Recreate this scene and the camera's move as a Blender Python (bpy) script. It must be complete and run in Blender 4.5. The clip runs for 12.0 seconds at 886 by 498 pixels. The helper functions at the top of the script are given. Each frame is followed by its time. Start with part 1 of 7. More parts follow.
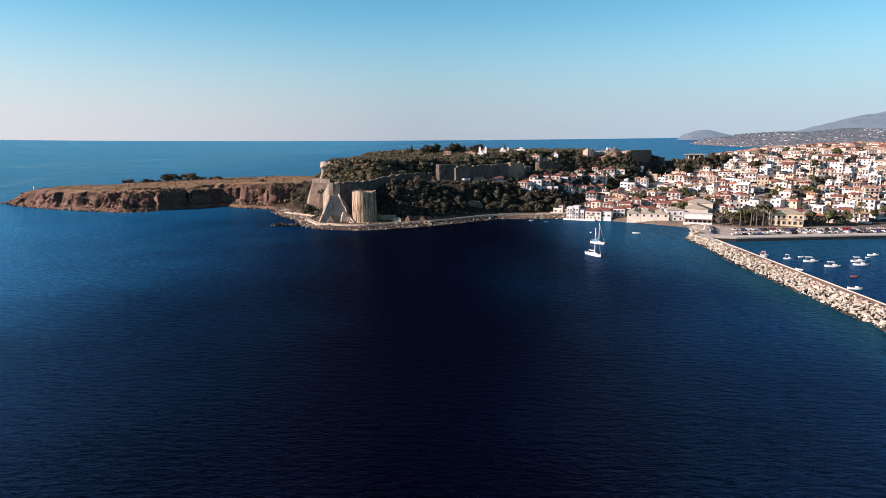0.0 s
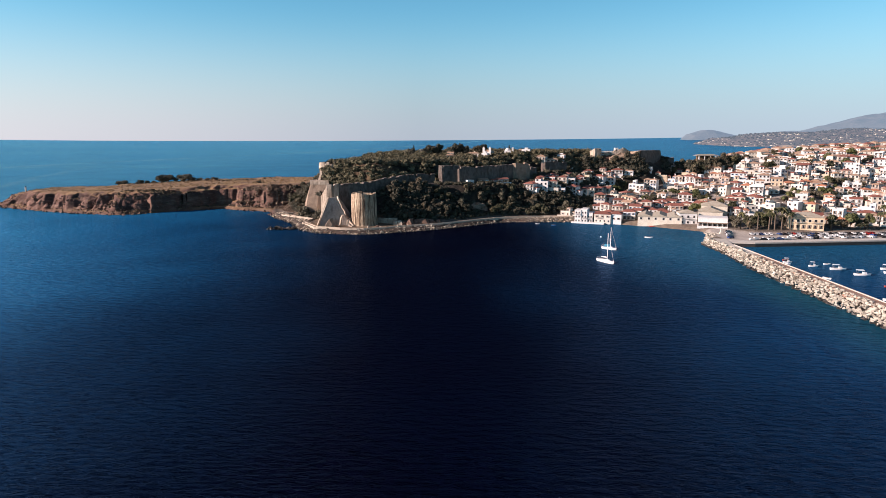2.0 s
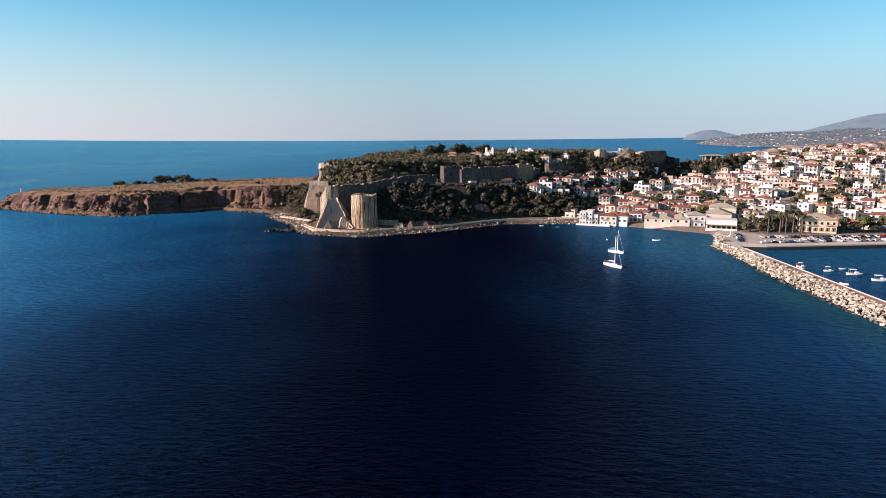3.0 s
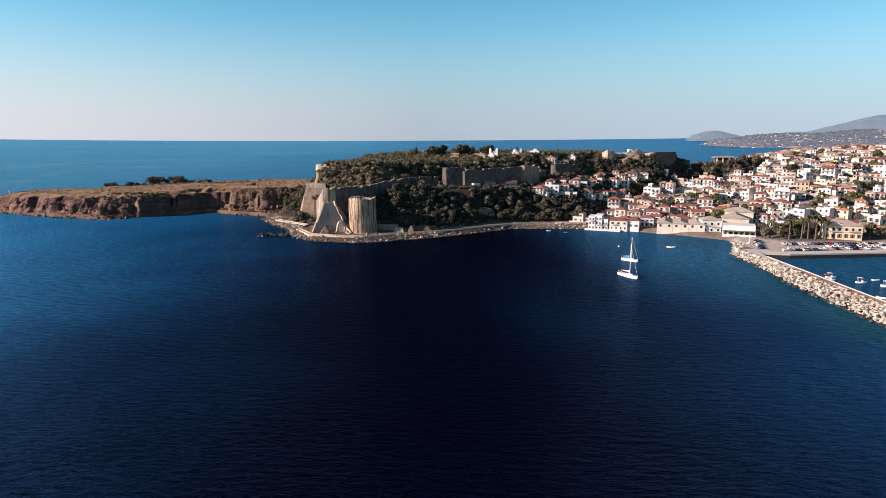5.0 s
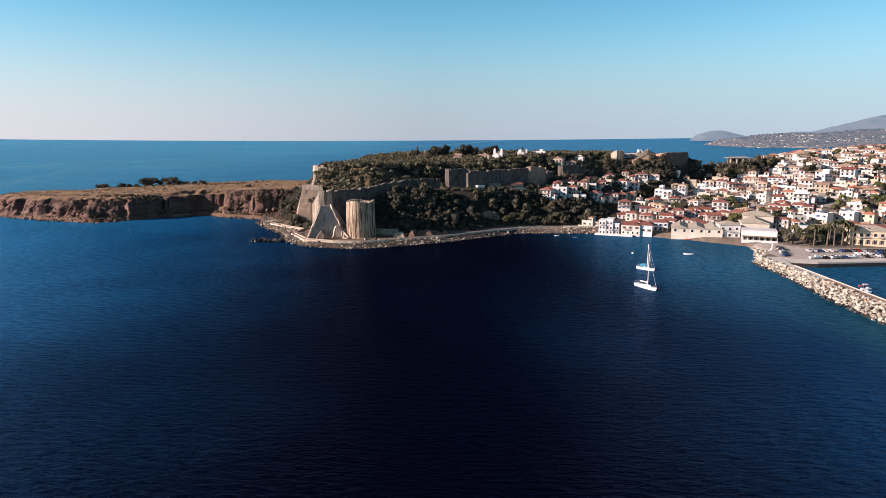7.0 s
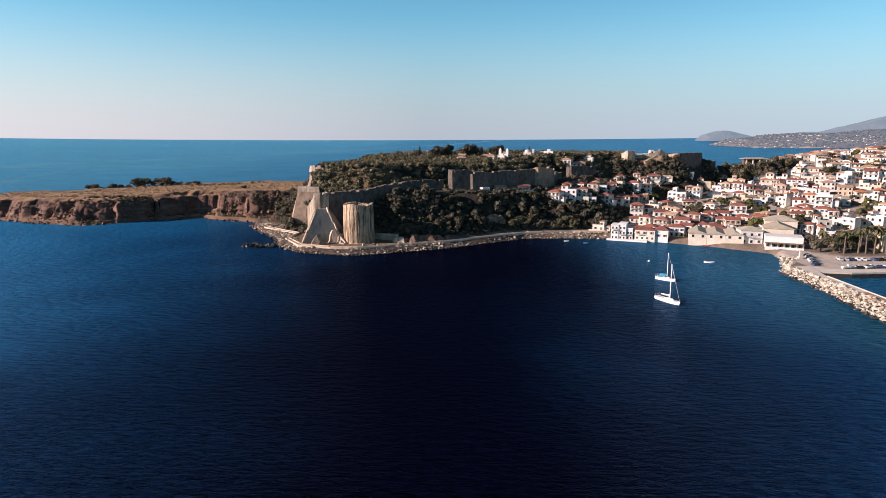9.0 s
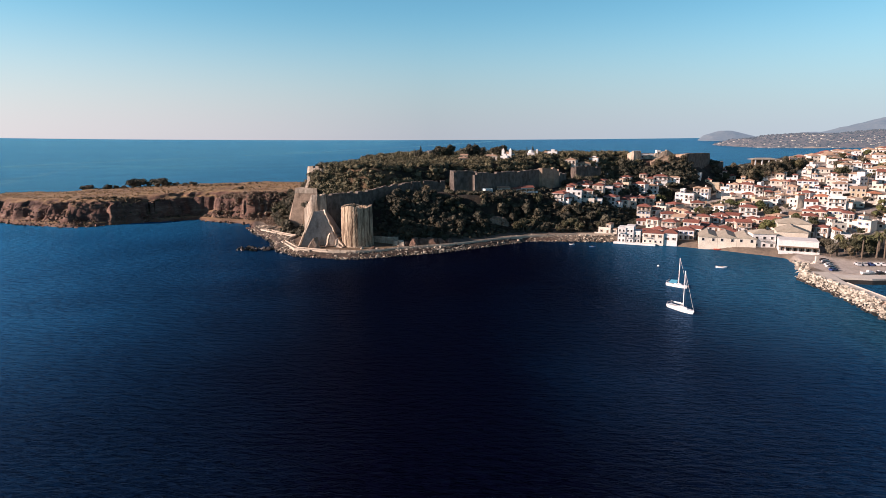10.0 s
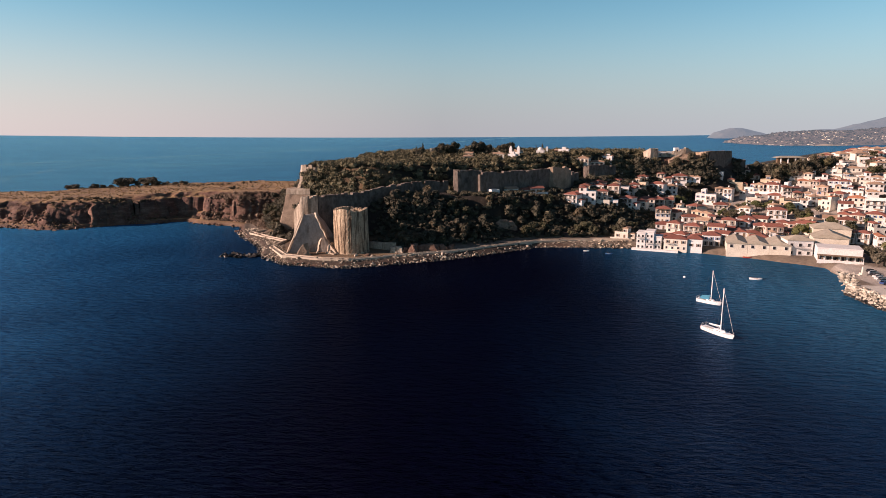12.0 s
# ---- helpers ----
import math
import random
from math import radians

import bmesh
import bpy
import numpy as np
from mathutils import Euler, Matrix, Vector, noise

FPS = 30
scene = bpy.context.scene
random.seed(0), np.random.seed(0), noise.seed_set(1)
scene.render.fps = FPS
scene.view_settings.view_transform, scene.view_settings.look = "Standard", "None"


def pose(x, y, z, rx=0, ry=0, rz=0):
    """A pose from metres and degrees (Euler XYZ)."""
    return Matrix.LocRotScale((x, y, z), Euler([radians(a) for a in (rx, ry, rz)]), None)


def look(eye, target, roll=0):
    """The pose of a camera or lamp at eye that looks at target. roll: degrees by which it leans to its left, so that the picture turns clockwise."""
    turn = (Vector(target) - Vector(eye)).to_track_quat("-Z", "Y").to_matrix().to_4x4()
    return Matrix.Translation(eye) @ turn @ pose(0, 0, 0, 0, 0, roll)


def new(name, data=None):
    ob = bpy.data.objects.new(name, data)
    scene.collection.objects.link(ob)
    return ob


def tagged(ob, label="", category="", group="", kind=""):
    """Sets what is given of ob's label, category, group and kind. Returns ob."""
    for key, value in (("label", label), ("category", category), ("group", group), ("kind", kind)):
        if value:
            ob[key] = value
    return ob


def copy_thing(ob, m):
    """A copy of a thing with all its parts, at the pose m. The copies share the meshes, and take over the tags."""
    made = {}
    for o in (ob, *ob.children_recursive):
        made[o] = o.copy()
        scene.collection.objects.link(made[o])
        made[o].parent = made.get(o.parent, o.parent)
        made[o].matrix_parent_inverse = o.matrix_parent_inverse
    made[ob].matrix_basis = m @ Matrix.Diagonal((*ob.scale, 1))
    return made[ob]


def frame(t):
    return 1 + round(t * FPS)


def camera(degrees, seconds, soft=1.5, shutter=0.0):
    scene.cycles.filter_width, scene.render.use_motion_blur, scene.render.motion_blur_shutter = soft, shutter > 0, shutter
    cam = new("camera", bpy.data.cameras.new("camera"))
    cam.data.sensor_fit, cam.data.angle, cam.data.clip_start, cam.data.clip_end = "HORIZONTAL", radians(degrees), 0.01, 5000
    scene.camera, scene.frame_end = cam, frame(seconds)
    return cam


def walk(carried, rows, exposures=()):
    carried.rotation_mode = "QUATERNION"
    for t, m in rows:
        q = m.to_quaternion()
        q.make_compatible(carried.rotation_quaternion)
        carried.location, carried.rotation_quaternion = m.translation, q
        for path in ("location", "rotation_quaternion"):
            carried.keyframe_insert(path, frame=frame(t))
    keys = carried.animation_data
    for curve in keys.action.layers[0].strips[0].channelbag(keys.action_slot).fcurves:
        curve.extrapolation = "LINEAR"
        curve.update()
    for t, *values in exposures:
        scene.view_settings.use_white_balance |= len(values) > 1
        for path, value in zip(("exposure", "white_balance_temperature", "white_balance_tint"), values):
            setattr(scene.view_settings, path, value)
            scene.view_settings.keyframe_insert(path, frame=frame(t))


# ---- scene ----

cam = camera(72.7, 12.0, soft=0.8)
PATH = [
    (0, (2.005, 5.558, 62.488), (1.98, 7.524, 62.122), -0.4),
    (0.5, (1.8, 9.775, 62.375), (1.773, 11.741, 62.009), -0.4),
    (1, (1.576, 14.096, 62.365), (1.547, 16.062, 61.999), -0.4),
    (1.5, (1.302, 18.606, 62.38), (1.272, 20.572, 62.014), -0.4),
    (2, (0.972, 23.418, 62.433), (0.941, 25.384, 62.067), -0.4),
    (2.5, (0.802, 28.215, 62.466), (0.768, 30.181, 62.1), -0.4),
    (3, (0.563, 33.149, 62.497), (0.527, 35.115, 62.131), -0.4),
    (5, (-0.256, 53.105, 62.585), (-0.297, 55.071, 62.22), -0.3),
    (5.5, (-0.358, 58.316, 62.639), (-0.401, 60.282, 62.273), -0.3),
    (6, (-0.588, 63.498, 62.593), (-0.633, 65.464, 62.227), -0.3),
    (6.5, (-0.689, 68.621, 62.614), (-0.736, 70.586, 62.248), -0.3),
    (7, (-0.742, 73.713, 62.532), (-0.791, 75.678, 62.167), -0.3),
    (9, (-1.137, 95.558, 62.256), (-1.196, 97.523, 61.89), -0.2),
    (9.5, (-1.207, 101.232, 62.251), (-1.27, 103.197, 61.885), -0.2),
    (10, (-1.192, 107.2, 62.171), (-1.257, 109.165, 61.805), -0.2),
    (10.5, (-1.021, 113.69, 62.074), (-1.09, 115.655, 61.707), -0.2),
    (11, (-0.753, 120.611, 61.964), (-0.827, 122.576, 61.595), -0.2),
    (11.5, (-0.249, 128.414, 61.747), (-0.329, 130.378, 61.376), -0.2),
    (12, (0.257, 137.12, 61.555), (0.17, 139.083, 61.181), -0.2),
]
walk(cam, [(t, look(eye, target, roll)) for t, eye, target, roll in PATH],
     exposures=[(0, 0.87, 6600, 28), (6, 0.87, 6600, 28), (9, 0.87, 6750, 30), (10.5, 0.82, 7100, 32), (12, 0.67, 7600, 38)])

# ---- light ----
SUN_AZ, SUN_EL = radians(192), radians(20)      # azimuth from +x, counter-clockwise
world = bpy.data.worlds.new("world")
scene.world = world
world.use_nodes = True
wn = world.node_tree
sky = wn.nodes.new("ShaderNodeTexSky")
sky.sky_type, sky.sun_disc = "NISHITA", False
sky.sun_elevation = SUN_EL + radians(10)
sky.sun_rotation = radians(90) - SUN_AZ
sky.air_density, sky.dust_density, sky.ozone_density = 1.0, 0.4, 1.2
wn.nodes["Background"].inputs[1].default_value = 0.063
# pale sea haze that thins out with height
sky_way = wn.nodes.new("ShaderNodeTexCoord")
sky_xyz = wn.nodes.new("ShaderNodeSeparateXYZ")
haze_fall = wn.nodes.new("ShaderNodeMapRange")
haze_fall.inputs["From Min"].default_value, haze_fall.inputs["From Max"].default_value = 0.0, 0.21
haze_fall.inputs["To Min"].default_value, haze_fall.inputs["To Max"].default_value = 0.9, 0.0
haze_fall.interpolation_type = "SMOOTHSTEP"
haze = wn.nodes.new("ShaderNodeMix")
haze.data_type = "RGBA"
wn.links.new(sky_way.outputs["Generated"], sky_xyz.inputs[0])
wn.links.new(sky_xyz.outputs["Z"], haze_fall.inputs["Value"])
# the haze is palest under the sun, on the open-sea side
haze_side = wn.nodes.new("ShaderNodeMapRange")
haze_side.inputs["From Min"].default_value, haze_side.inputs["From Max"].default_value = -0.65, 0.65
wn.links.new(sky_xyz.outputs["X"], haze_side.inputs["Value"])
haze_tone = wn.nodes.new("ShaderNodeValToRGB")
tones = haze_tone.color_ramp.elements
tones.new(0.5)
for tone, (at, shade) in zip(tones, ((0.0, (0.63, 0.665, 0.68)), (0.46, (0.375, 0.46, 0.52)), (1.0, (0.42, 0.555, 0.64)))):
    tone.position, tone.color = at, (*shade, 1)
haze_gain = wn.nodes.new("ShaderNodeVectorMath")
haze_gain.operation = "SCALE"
# and dimmed behind the camera, unseen, to deepen shade on the facing walls
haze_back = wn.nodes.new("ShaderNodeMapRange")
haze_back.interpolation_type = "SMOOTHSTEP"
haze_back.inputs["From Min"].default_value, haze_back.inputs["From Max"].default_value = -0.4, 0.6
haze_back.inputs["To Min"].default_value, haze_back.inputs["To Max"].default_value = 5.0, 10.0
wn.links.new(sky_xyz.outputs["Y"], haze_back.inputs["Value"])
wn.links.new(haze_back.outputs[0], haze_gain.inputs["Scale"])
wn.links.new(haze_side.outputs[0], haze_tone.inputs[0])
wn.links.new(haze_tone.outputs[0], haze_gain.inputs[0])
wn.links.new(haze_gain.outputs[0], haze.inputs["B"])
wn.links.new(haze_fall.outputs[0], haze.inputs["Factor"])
tone_node = wn.nodes.new("ShaderNodeMix")
tone_node.data_type, tone_node.blend_type = "RGBA", "MULTIPLY"
tone_node.inputs["Factor"].default_value = 1.0
# sky above the view darkened, unseen, to cut fill light in shade
sky_rise = wn.nodes.new("ShaderNodeMapRange")
sky_rise.interpolation_type = "SMOOTHSTEP"
sky_rise.inputs["From Min"].default_value, sky_rise.inputs["From Max"].default_value = 0.28, 0.75
wn.links.new(sky_xyz.outputs["Z"], sky_rise.inputs["Value"])
sky_tone = wn.nodes.new("ShaderNodeMix")
sky_tone.data_type = "RGBA"
sky_tone.inputs["A"].default_value, sky_tone.inputs["B"].default_value = (0.50, 1.20, 1.22, 1), (0.36, 0.31, 0.37, 1)
wn.links.new(sky_rise.outputs[0], sky_tone.inputs["Factor"])
wn.links.new(sky_tone.outputs["Result"], tone_node.inputs["B"])
wn.links.new(sky.outputs[0], tone_node.inputs["A"])
wn.links.new(tone_node.outputs["Result"], haze.inputs["A"])
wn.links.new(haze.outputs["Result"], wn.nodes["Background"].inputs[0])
sun = new("sun", bpy.data.lights.new("sun", "SUN"))
sun.data.energy, sun.data.angle, sun.data.color = 5.0, radians(0.6), (1.0, 0.88, 0.75)
to_sun = Vector((math.cos(SUN_AZ) * math.cos(SUN_EL), math.sin(SUN_AZ) * math.cos(SUN_EL), math.sin(SUN_EL)))
sun.rotation_mode = "QUATERNION"
sun.rotation_quaternion = to_sun.to_track_quat("Z", "Y")

# ---- materials ----


def mat(name, col, rough=0.8, metal=0.0):
    m = bpy.data.materials.new(name)
    m.use_nodes = True
    b = m.node_tree.nodes["Principled BSDF"]
    b.inputs["Base Color"].default_value = (*col, 1)
    b.inputs["Roughness"].default_value = rough
    b.inputs["Metallic"].default_value = metal
    return m


def node(m, kind, **inputs):
    n = m.node_tree.nodes.new(kind)
    for k, v in inputs.items():
        n.inputs[k.replace("_", " ")].default_value = v
    return n


def link(m, a, b):
    m.node_tree.links.new(a, b)


def coords(m, stretch=(1, 1, 1)):
    g = node(m, "ShaderNodeNewGeometry")
    mp = node(m, "ShaderNodeMapping")
    mp.inputs["Scale"].default_value = stretch
    link(m, g.outputs["Position"], mp.inputs["Vector"])
    return mp.outputs[0]


def noise_node(m, vec, scale, detail=4, rough=0.55):
    n = node(m, "ShaderNodeTexNoise", Scale=scale, Detail=detail, Roughness=rough)
    link(m, vec, n.inputs["Vector"])
    return n.outputs["Fac"]


def ramp(m, fac, stops):
    r = node(m, "ShaderNodeValToRGB")
    e = r.color_ramp.elements
    while len(e) < len(stops):
        e.new(0.5)
    for el, (p, c) in zip(e, stops):
        el.position, el.color = p, (*c, 1)
    link(m, fac, r.inputs["Fac"])
    return r.outputs["Color"]


def mix(m, fac, a, b, mode="MIX"):
    n = node(m, "ShaderNodeMix")
    n.data_type, n.blend_type = "RGBA", mode
    for s, v in ((n.inputs["Factor"], fac), (n.inputs["A"], a), (n.inputs["B"], b)):
        if isinstance(v, (int, float)):
            s.default_value = v
        elif isinstance(v, tuple):
            s.default_value = (*v, 1)
        else:
            link(m, v, s)
    return n.outputs["Result"]


def shader(m):
    return m.node_tree.nodes["Principled BSDF"]


def bump(m, height, strength, distance):
    b = node(m, "ShaderNodeBump", Strength=strength, Distance=distance)
    link(m, height, b.inputs["Height"])
    link(m, b.outputs[0], shader(m).inputs["Normal"])
    return b


def mottled(name, dark, light, scale, rough=0.85, bump_d=0.05, fine=8.0, stretch=(1, 1, 1), vary=0.0):
    """Two-scale mottled surface with relief; vary shifts the tone from object to object."""
    m = mat(name, light, rough)
    v = coords(m, stretch)
    a = noise_node(m, v, scale, 5)
    f = noise_node(m, v, scale * fine, 4, 0.65)
    c = ramp(m, a, [(0.3, dark), (0.68, light)])
    c = mix(m, 0.35, c, ramp(m, f, [(0.3, tuple(x * 0.6 for x in dark)), (0.7, tuple(min(1, x * 1.2) for x in light))]))
    if vary:
        o = node(m, "ShaderNodeObjectInfo")
        c = mix(m, vary, c, ramp(m, o.outputs["Random"], [(0.0, (0.55, 0.5, 0.45)), (0.5, (0.8, 0.8, 0.8)), (1.0, (1, 0.97, 0.93))]), "MULTIPLY")
    link(m, c, shader(m).inputs["Base Color"])
    if bump_d:
        bump(m, f, 0.8, bump_d)
    return m


def attr(m, name):
    a = node(m, "ShaderNodeAttribute")
    a.attribute_name = name
    return a.outputs["Fac"]


# sea: dark water body under a broken, wind-roughened gloss; bay middle painted dark as shading, its sides paler
SEA = mat("sea_water", (0.003, 0.012, 0.028), 0.6)
shader(SEA).inputs["Specular IOR Level"].default_value = 0.0
w1 = noise_node(SEA, coords(SEA, (0.42, 1.0, 1.0)), 0.62, 3, 0.55)
w2 = noise_node(SEA, coords(SEA, (0.5, 1.0, 1.0)), 1.9, 4, 0.7)
w3 = noise_node(SEA, coords(SEA), 0.012, 3, 0.5)
add = node(SEA, "ShaderNodeMath")
add.operation = "MULTIPLY_ADD"
add.inputs[1].default_value = 0.3
link(SEA, w2, add.inputs[0])
link(SEA, w1, add.inputs[2])
sea_bump = bump(SEA, add.outputs[0], 0.85, 1.15)
bump(SEA, noise_node(SEA, coords(SEA, (0.36, 1.0, 1.0)), 0.5, 3, 0.6), 1.0, 2.0)
gloss = node(SEA, "ShaderNodeBsdfGlossy", Roughness=0.18)
gloss_tint = ramp(SEA, noise_node(SEA, coords(SEA, (0.14, 1.0, 1.0)), 0.0026, 3, 0.5), [(0.40, (0.40, 0.80, 0.98)), (0.56, (0.44, 0.85, 1.0)), (0.585, (0.58, 0.95, 1.0)), (0.61, (0.44, 0.85, 1.0))])
# long slicks left by a current, out on the open water


def slick(way, offset, bend_by, bend_scale, inner, outer):
    """A winding stripe of smoother water along a line: way is the line's normal, offset its distance."""
    along = node(SEA, "ShaderNodeVectorMath")
    along.operation = "DOT_PRODUCT"
    link(SEA, coords(SEA), along.inputs[0])
    along.inputs[1].default_value = (*way, 0.0)
    bend = node(SEA, "ShaderNodeMath")
    bend.operation = "MULTIPLY_ADD"
    bend.inputs[1].default_value = bend_by
    link(SEA, noise_node(SEA, coords(SEA), bend_scale, 3, 0.5), bend.inputs[0])
    link(SEA, along.outputs["Value"], bend.inputs[2])
    off = node(SEA, "ShaderNodeMath")
    off.operation = "SUBTRACT"
    link(SEA, bend.outputs[0], off.inputs[0])
    off.inputs[1].default_value = offset + bend_by / 2
    wide = node(SEA, "ShaderNodeMath")
    wide.operation = "ABSOLUTE"
    link(SEA, off.outputs[0], wide.inputs[0])
    f = node(SEA, "ShaderNodeMapRange")
    f.interpolation_type = "SMOOTHSTEP"
    link(SEA, wide.outputs[0], f.inputs["Value"])
    f.inputs["From Min"].default_value, f.inputs["From Max"].default_value = inner, outer
    f.inputs["To Min"].default_value, f.inputs["To Max"].default_value = 1.0, 0.0
    return f.outputs[0]


def sea_mask(axis, near, far, low=0.0, high=1.0):
    """A soft step across the water along one axis."""
    xyz = node(SEA, "ShaderNodeSeparateXYZ")
    link(SEA, coords(SEA), xyz.inputs[0])
    f = node(SEA, "ShaderNodeMapRange")
    f.interpolation_type = "SMOOTHSTEP"
    link(SEA, xyz.outputs[axis], f.inputs["Value"])
    f.inputs["From Min"].default_value, f.inputs["From Max"].default_value = near, far
    f.inputs["To Min"].default_value, f.inputs["To Max"].default_value = low, high
    return f.outputs[0]


def combine(how, a, b):
    f = node(SEA, "ShaderNodeMath")
    f.operation = how
    link(SEA, a, f.inputs[0])
    link(SEA, b, f.inputs[1])
    return f.outputs[0]


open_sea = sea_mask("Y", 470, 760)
# sky reflection painted dimmer by position, east of the headland and near the breakwater
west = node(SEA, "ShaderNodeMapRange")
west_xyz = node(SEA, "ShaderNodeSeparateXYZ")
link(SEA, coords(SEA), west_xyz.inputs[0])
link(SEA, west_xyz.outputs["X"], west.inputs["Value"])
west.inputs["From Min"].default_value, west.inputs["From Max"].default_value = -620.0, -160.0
gloss_tint = mix(SEA, west.outputs[0], gloss_tint, mix(SEA, 1.0, gloss_tint, (0.72, 0.70, 0.80), "MULTIPLY"))
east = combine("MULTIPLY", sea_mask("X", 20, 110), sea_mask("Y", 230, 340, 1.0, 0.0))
gloss_tint = mix(SEA, east, gloss_tint, mix(SEA, 1.0, gloss_tint, (0.62, 0.68, 0.82), "MULTIPLY"))
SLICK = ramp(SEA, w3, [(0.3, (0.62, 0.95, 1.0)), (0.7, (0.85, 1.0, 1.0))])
gloss_tint = mix(SEA, slick((0.936, -0.352), -1467.0, 90.0, 0.006, 8.0, 36.0), gloss_tint, SLICK)
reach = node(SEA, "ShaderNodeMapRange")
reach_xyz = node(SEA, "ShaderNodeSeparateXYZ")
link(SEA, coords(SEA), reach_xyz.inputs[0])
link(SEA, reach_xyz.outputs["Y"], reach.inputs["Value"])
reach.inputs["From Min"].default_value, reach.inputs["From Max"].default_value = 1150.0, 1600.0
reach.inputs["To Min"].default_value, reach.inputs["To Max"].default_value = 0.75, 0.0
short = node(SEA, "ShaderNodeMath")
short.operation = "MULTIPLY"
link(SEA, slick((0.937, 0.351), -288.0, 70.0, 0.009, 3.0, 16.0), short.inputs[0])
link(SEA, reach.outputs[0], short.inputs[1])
gloss_tint = mix(SEA, short.outputs[0], gloss_tint, SLICK)
link(SEA, sea_bump.outputs[0], gloss.inputs["Normal"])
fres = node(SEA, "ShaderNodeFresnel", IOR=1.072)
link(SEA, sea_bump.outputs[0], fres.inputs["Normal"])
cap = node(SEA, "ShaderNodeMath")
cap.operation = "MINIMUM"
link(SEA, fres.outputs[0], cap.inputs[0])
cap.inputs[1].default_value = 0.85
sea_mix = node(SEA, "ShaderNodeMixShader")
link(SEA, cap.outputs[0], sea_mix.inputs[0])
link(SEA, shader(SEA).outputs[0], sea_mix.inputs[1])
link(SEA, gloss.outputs[0], sea_mix.inputs[2])
link(SEA, sea_mix.outputs[0], SEA.node_tree.nodes["Material Output"].inputs["Surface"])
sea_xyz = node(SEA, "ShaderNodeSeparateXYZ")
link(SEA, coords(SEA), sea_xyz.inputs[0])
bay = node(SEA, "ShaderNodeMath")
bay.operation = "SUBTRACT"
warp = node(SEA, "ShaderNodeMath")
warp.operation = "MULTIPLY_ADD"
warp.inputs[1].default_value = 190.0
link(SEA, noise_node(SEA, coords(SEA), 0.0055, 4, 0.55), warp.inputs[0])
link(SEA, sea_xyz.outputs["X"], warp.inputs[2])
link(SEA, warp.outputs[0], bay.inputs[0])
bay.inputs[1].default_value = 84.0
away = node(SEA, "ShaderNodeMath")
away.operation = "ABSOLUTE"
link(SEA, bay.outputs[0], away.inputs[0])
# mid-bay darkening, painted into body and gloss colour; no depth is modelled
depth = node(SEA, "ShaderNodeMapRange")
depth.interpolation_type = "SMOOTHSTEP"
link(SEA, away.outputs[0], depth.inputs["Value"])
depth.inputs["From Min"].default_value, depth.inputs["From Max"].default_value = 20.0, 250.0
pale_mask = combine("MAXIMUM", depth.outputs[0], open_sea)
# sky reflection painted dimmer in the dark middle as well
link(SEA, mix(SEA, pale_mask, mix(SEA, 1.0, gloss_tint, (0.38, 0.31, 0.42), "MULTIPLY"), gloss_tint), gloss.inputs["Color"])
body = mix(SEA, pale_mask, ramp(SEA, w3, [(0.35, (0.0010, 0.0008, 0.0048)), (0.7, (0.0007, 0.0018, 0.0085))]),
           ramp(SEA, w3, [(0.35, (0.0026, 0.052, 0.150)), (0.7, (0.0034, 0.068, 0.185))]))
# water painted brighter and greener towards the headland, for light reflected there
tone_node = node(SEA, "ShaderNodeMapRange")
tone_node.interpolation_type = "SMOOTHSTEP"
tone_node.inputs["From Min"].default_value, tone_node.inputs["From Max"].default_value = 0.0, -260.0
link(SEA, warp.outputs[0], tone_node.inputs["Value"])
bright_west = combine("MULTIPLY", tone_node.outputs[0], sea_mask("Y", 110, 330, 0.8, 1.0))
body = mix(SEA, bright_west, body, ramp(SEA, w3, [(0.35, (0.004, 0.140, 0.310)), (0.7, (0.006, 0.175, 0.370))]))
# water painted lighter off the town front and out on the open sea, for sky glints
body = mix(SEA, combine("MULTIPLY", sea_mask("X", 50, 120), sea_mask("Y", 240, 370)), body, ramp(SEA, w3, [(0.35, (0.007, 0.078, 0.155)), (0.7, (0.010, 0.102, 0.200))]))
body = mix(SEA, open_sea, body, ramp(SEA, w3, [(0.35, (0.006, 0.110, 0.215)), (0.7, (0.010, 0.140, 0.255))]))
# sandy shallows along the foot of the breakwater
shoal = node(SEA, "ShaderNodeMapRange")
shoal.interpolation_type = "SMOOTHSTEP"
shoal.inputs["From Min"].default_value, shoal.inputs["From Max"].default_value = 108.0, 146.0
shoal.inputs["To Max"].default_value = 0.85
link(SEA, sea_xyz.outputs["X"], shoal.inputs["Value"])
bay_side = node(SEA, "ShaderNodeMath")
bay_side.operation = "LESS_THAN"
link(SEA, sea_xyz.outputs["X"], bay_side.inputs[0])
bay_side.inputs[1].default_value = 151.0
shoal_f = node(SEA, "ShaderNodeMath")
shoal_f.operation = "MULTIPLY"
shoal_end = node(SEA, "ShaderNodeMapRange")
shoal_end.interpolation_type = "SMOOTHSTEP"
shoal_end.inputs["From Min"].default_value, shoal_end.inputs["From Max"].default_value = 260.0, 350.0
shoal_end.inputs["To Min"].default_value, shoal_end.inputs["To Max"].default_value = 1.0, 0.15
link(SEA, sea_xyz.outputs["Y"], shoal_end.inputs["Value"])
shoal_y = node(SEA, "ShaderNodeMath")
shoal_y.operation = "MULTIPLY"
link(SEA, shoal.outputs[0], shoal_y.inputs[0])
link(SEA, shoal_end.outputs[0], shoal_y.inputs[1])
link(SEA, shoal_y.outputs[0], shoal_f.inputs[0])
link(SEA, bay_side.outputs[0], shoal_f.inputs[1])
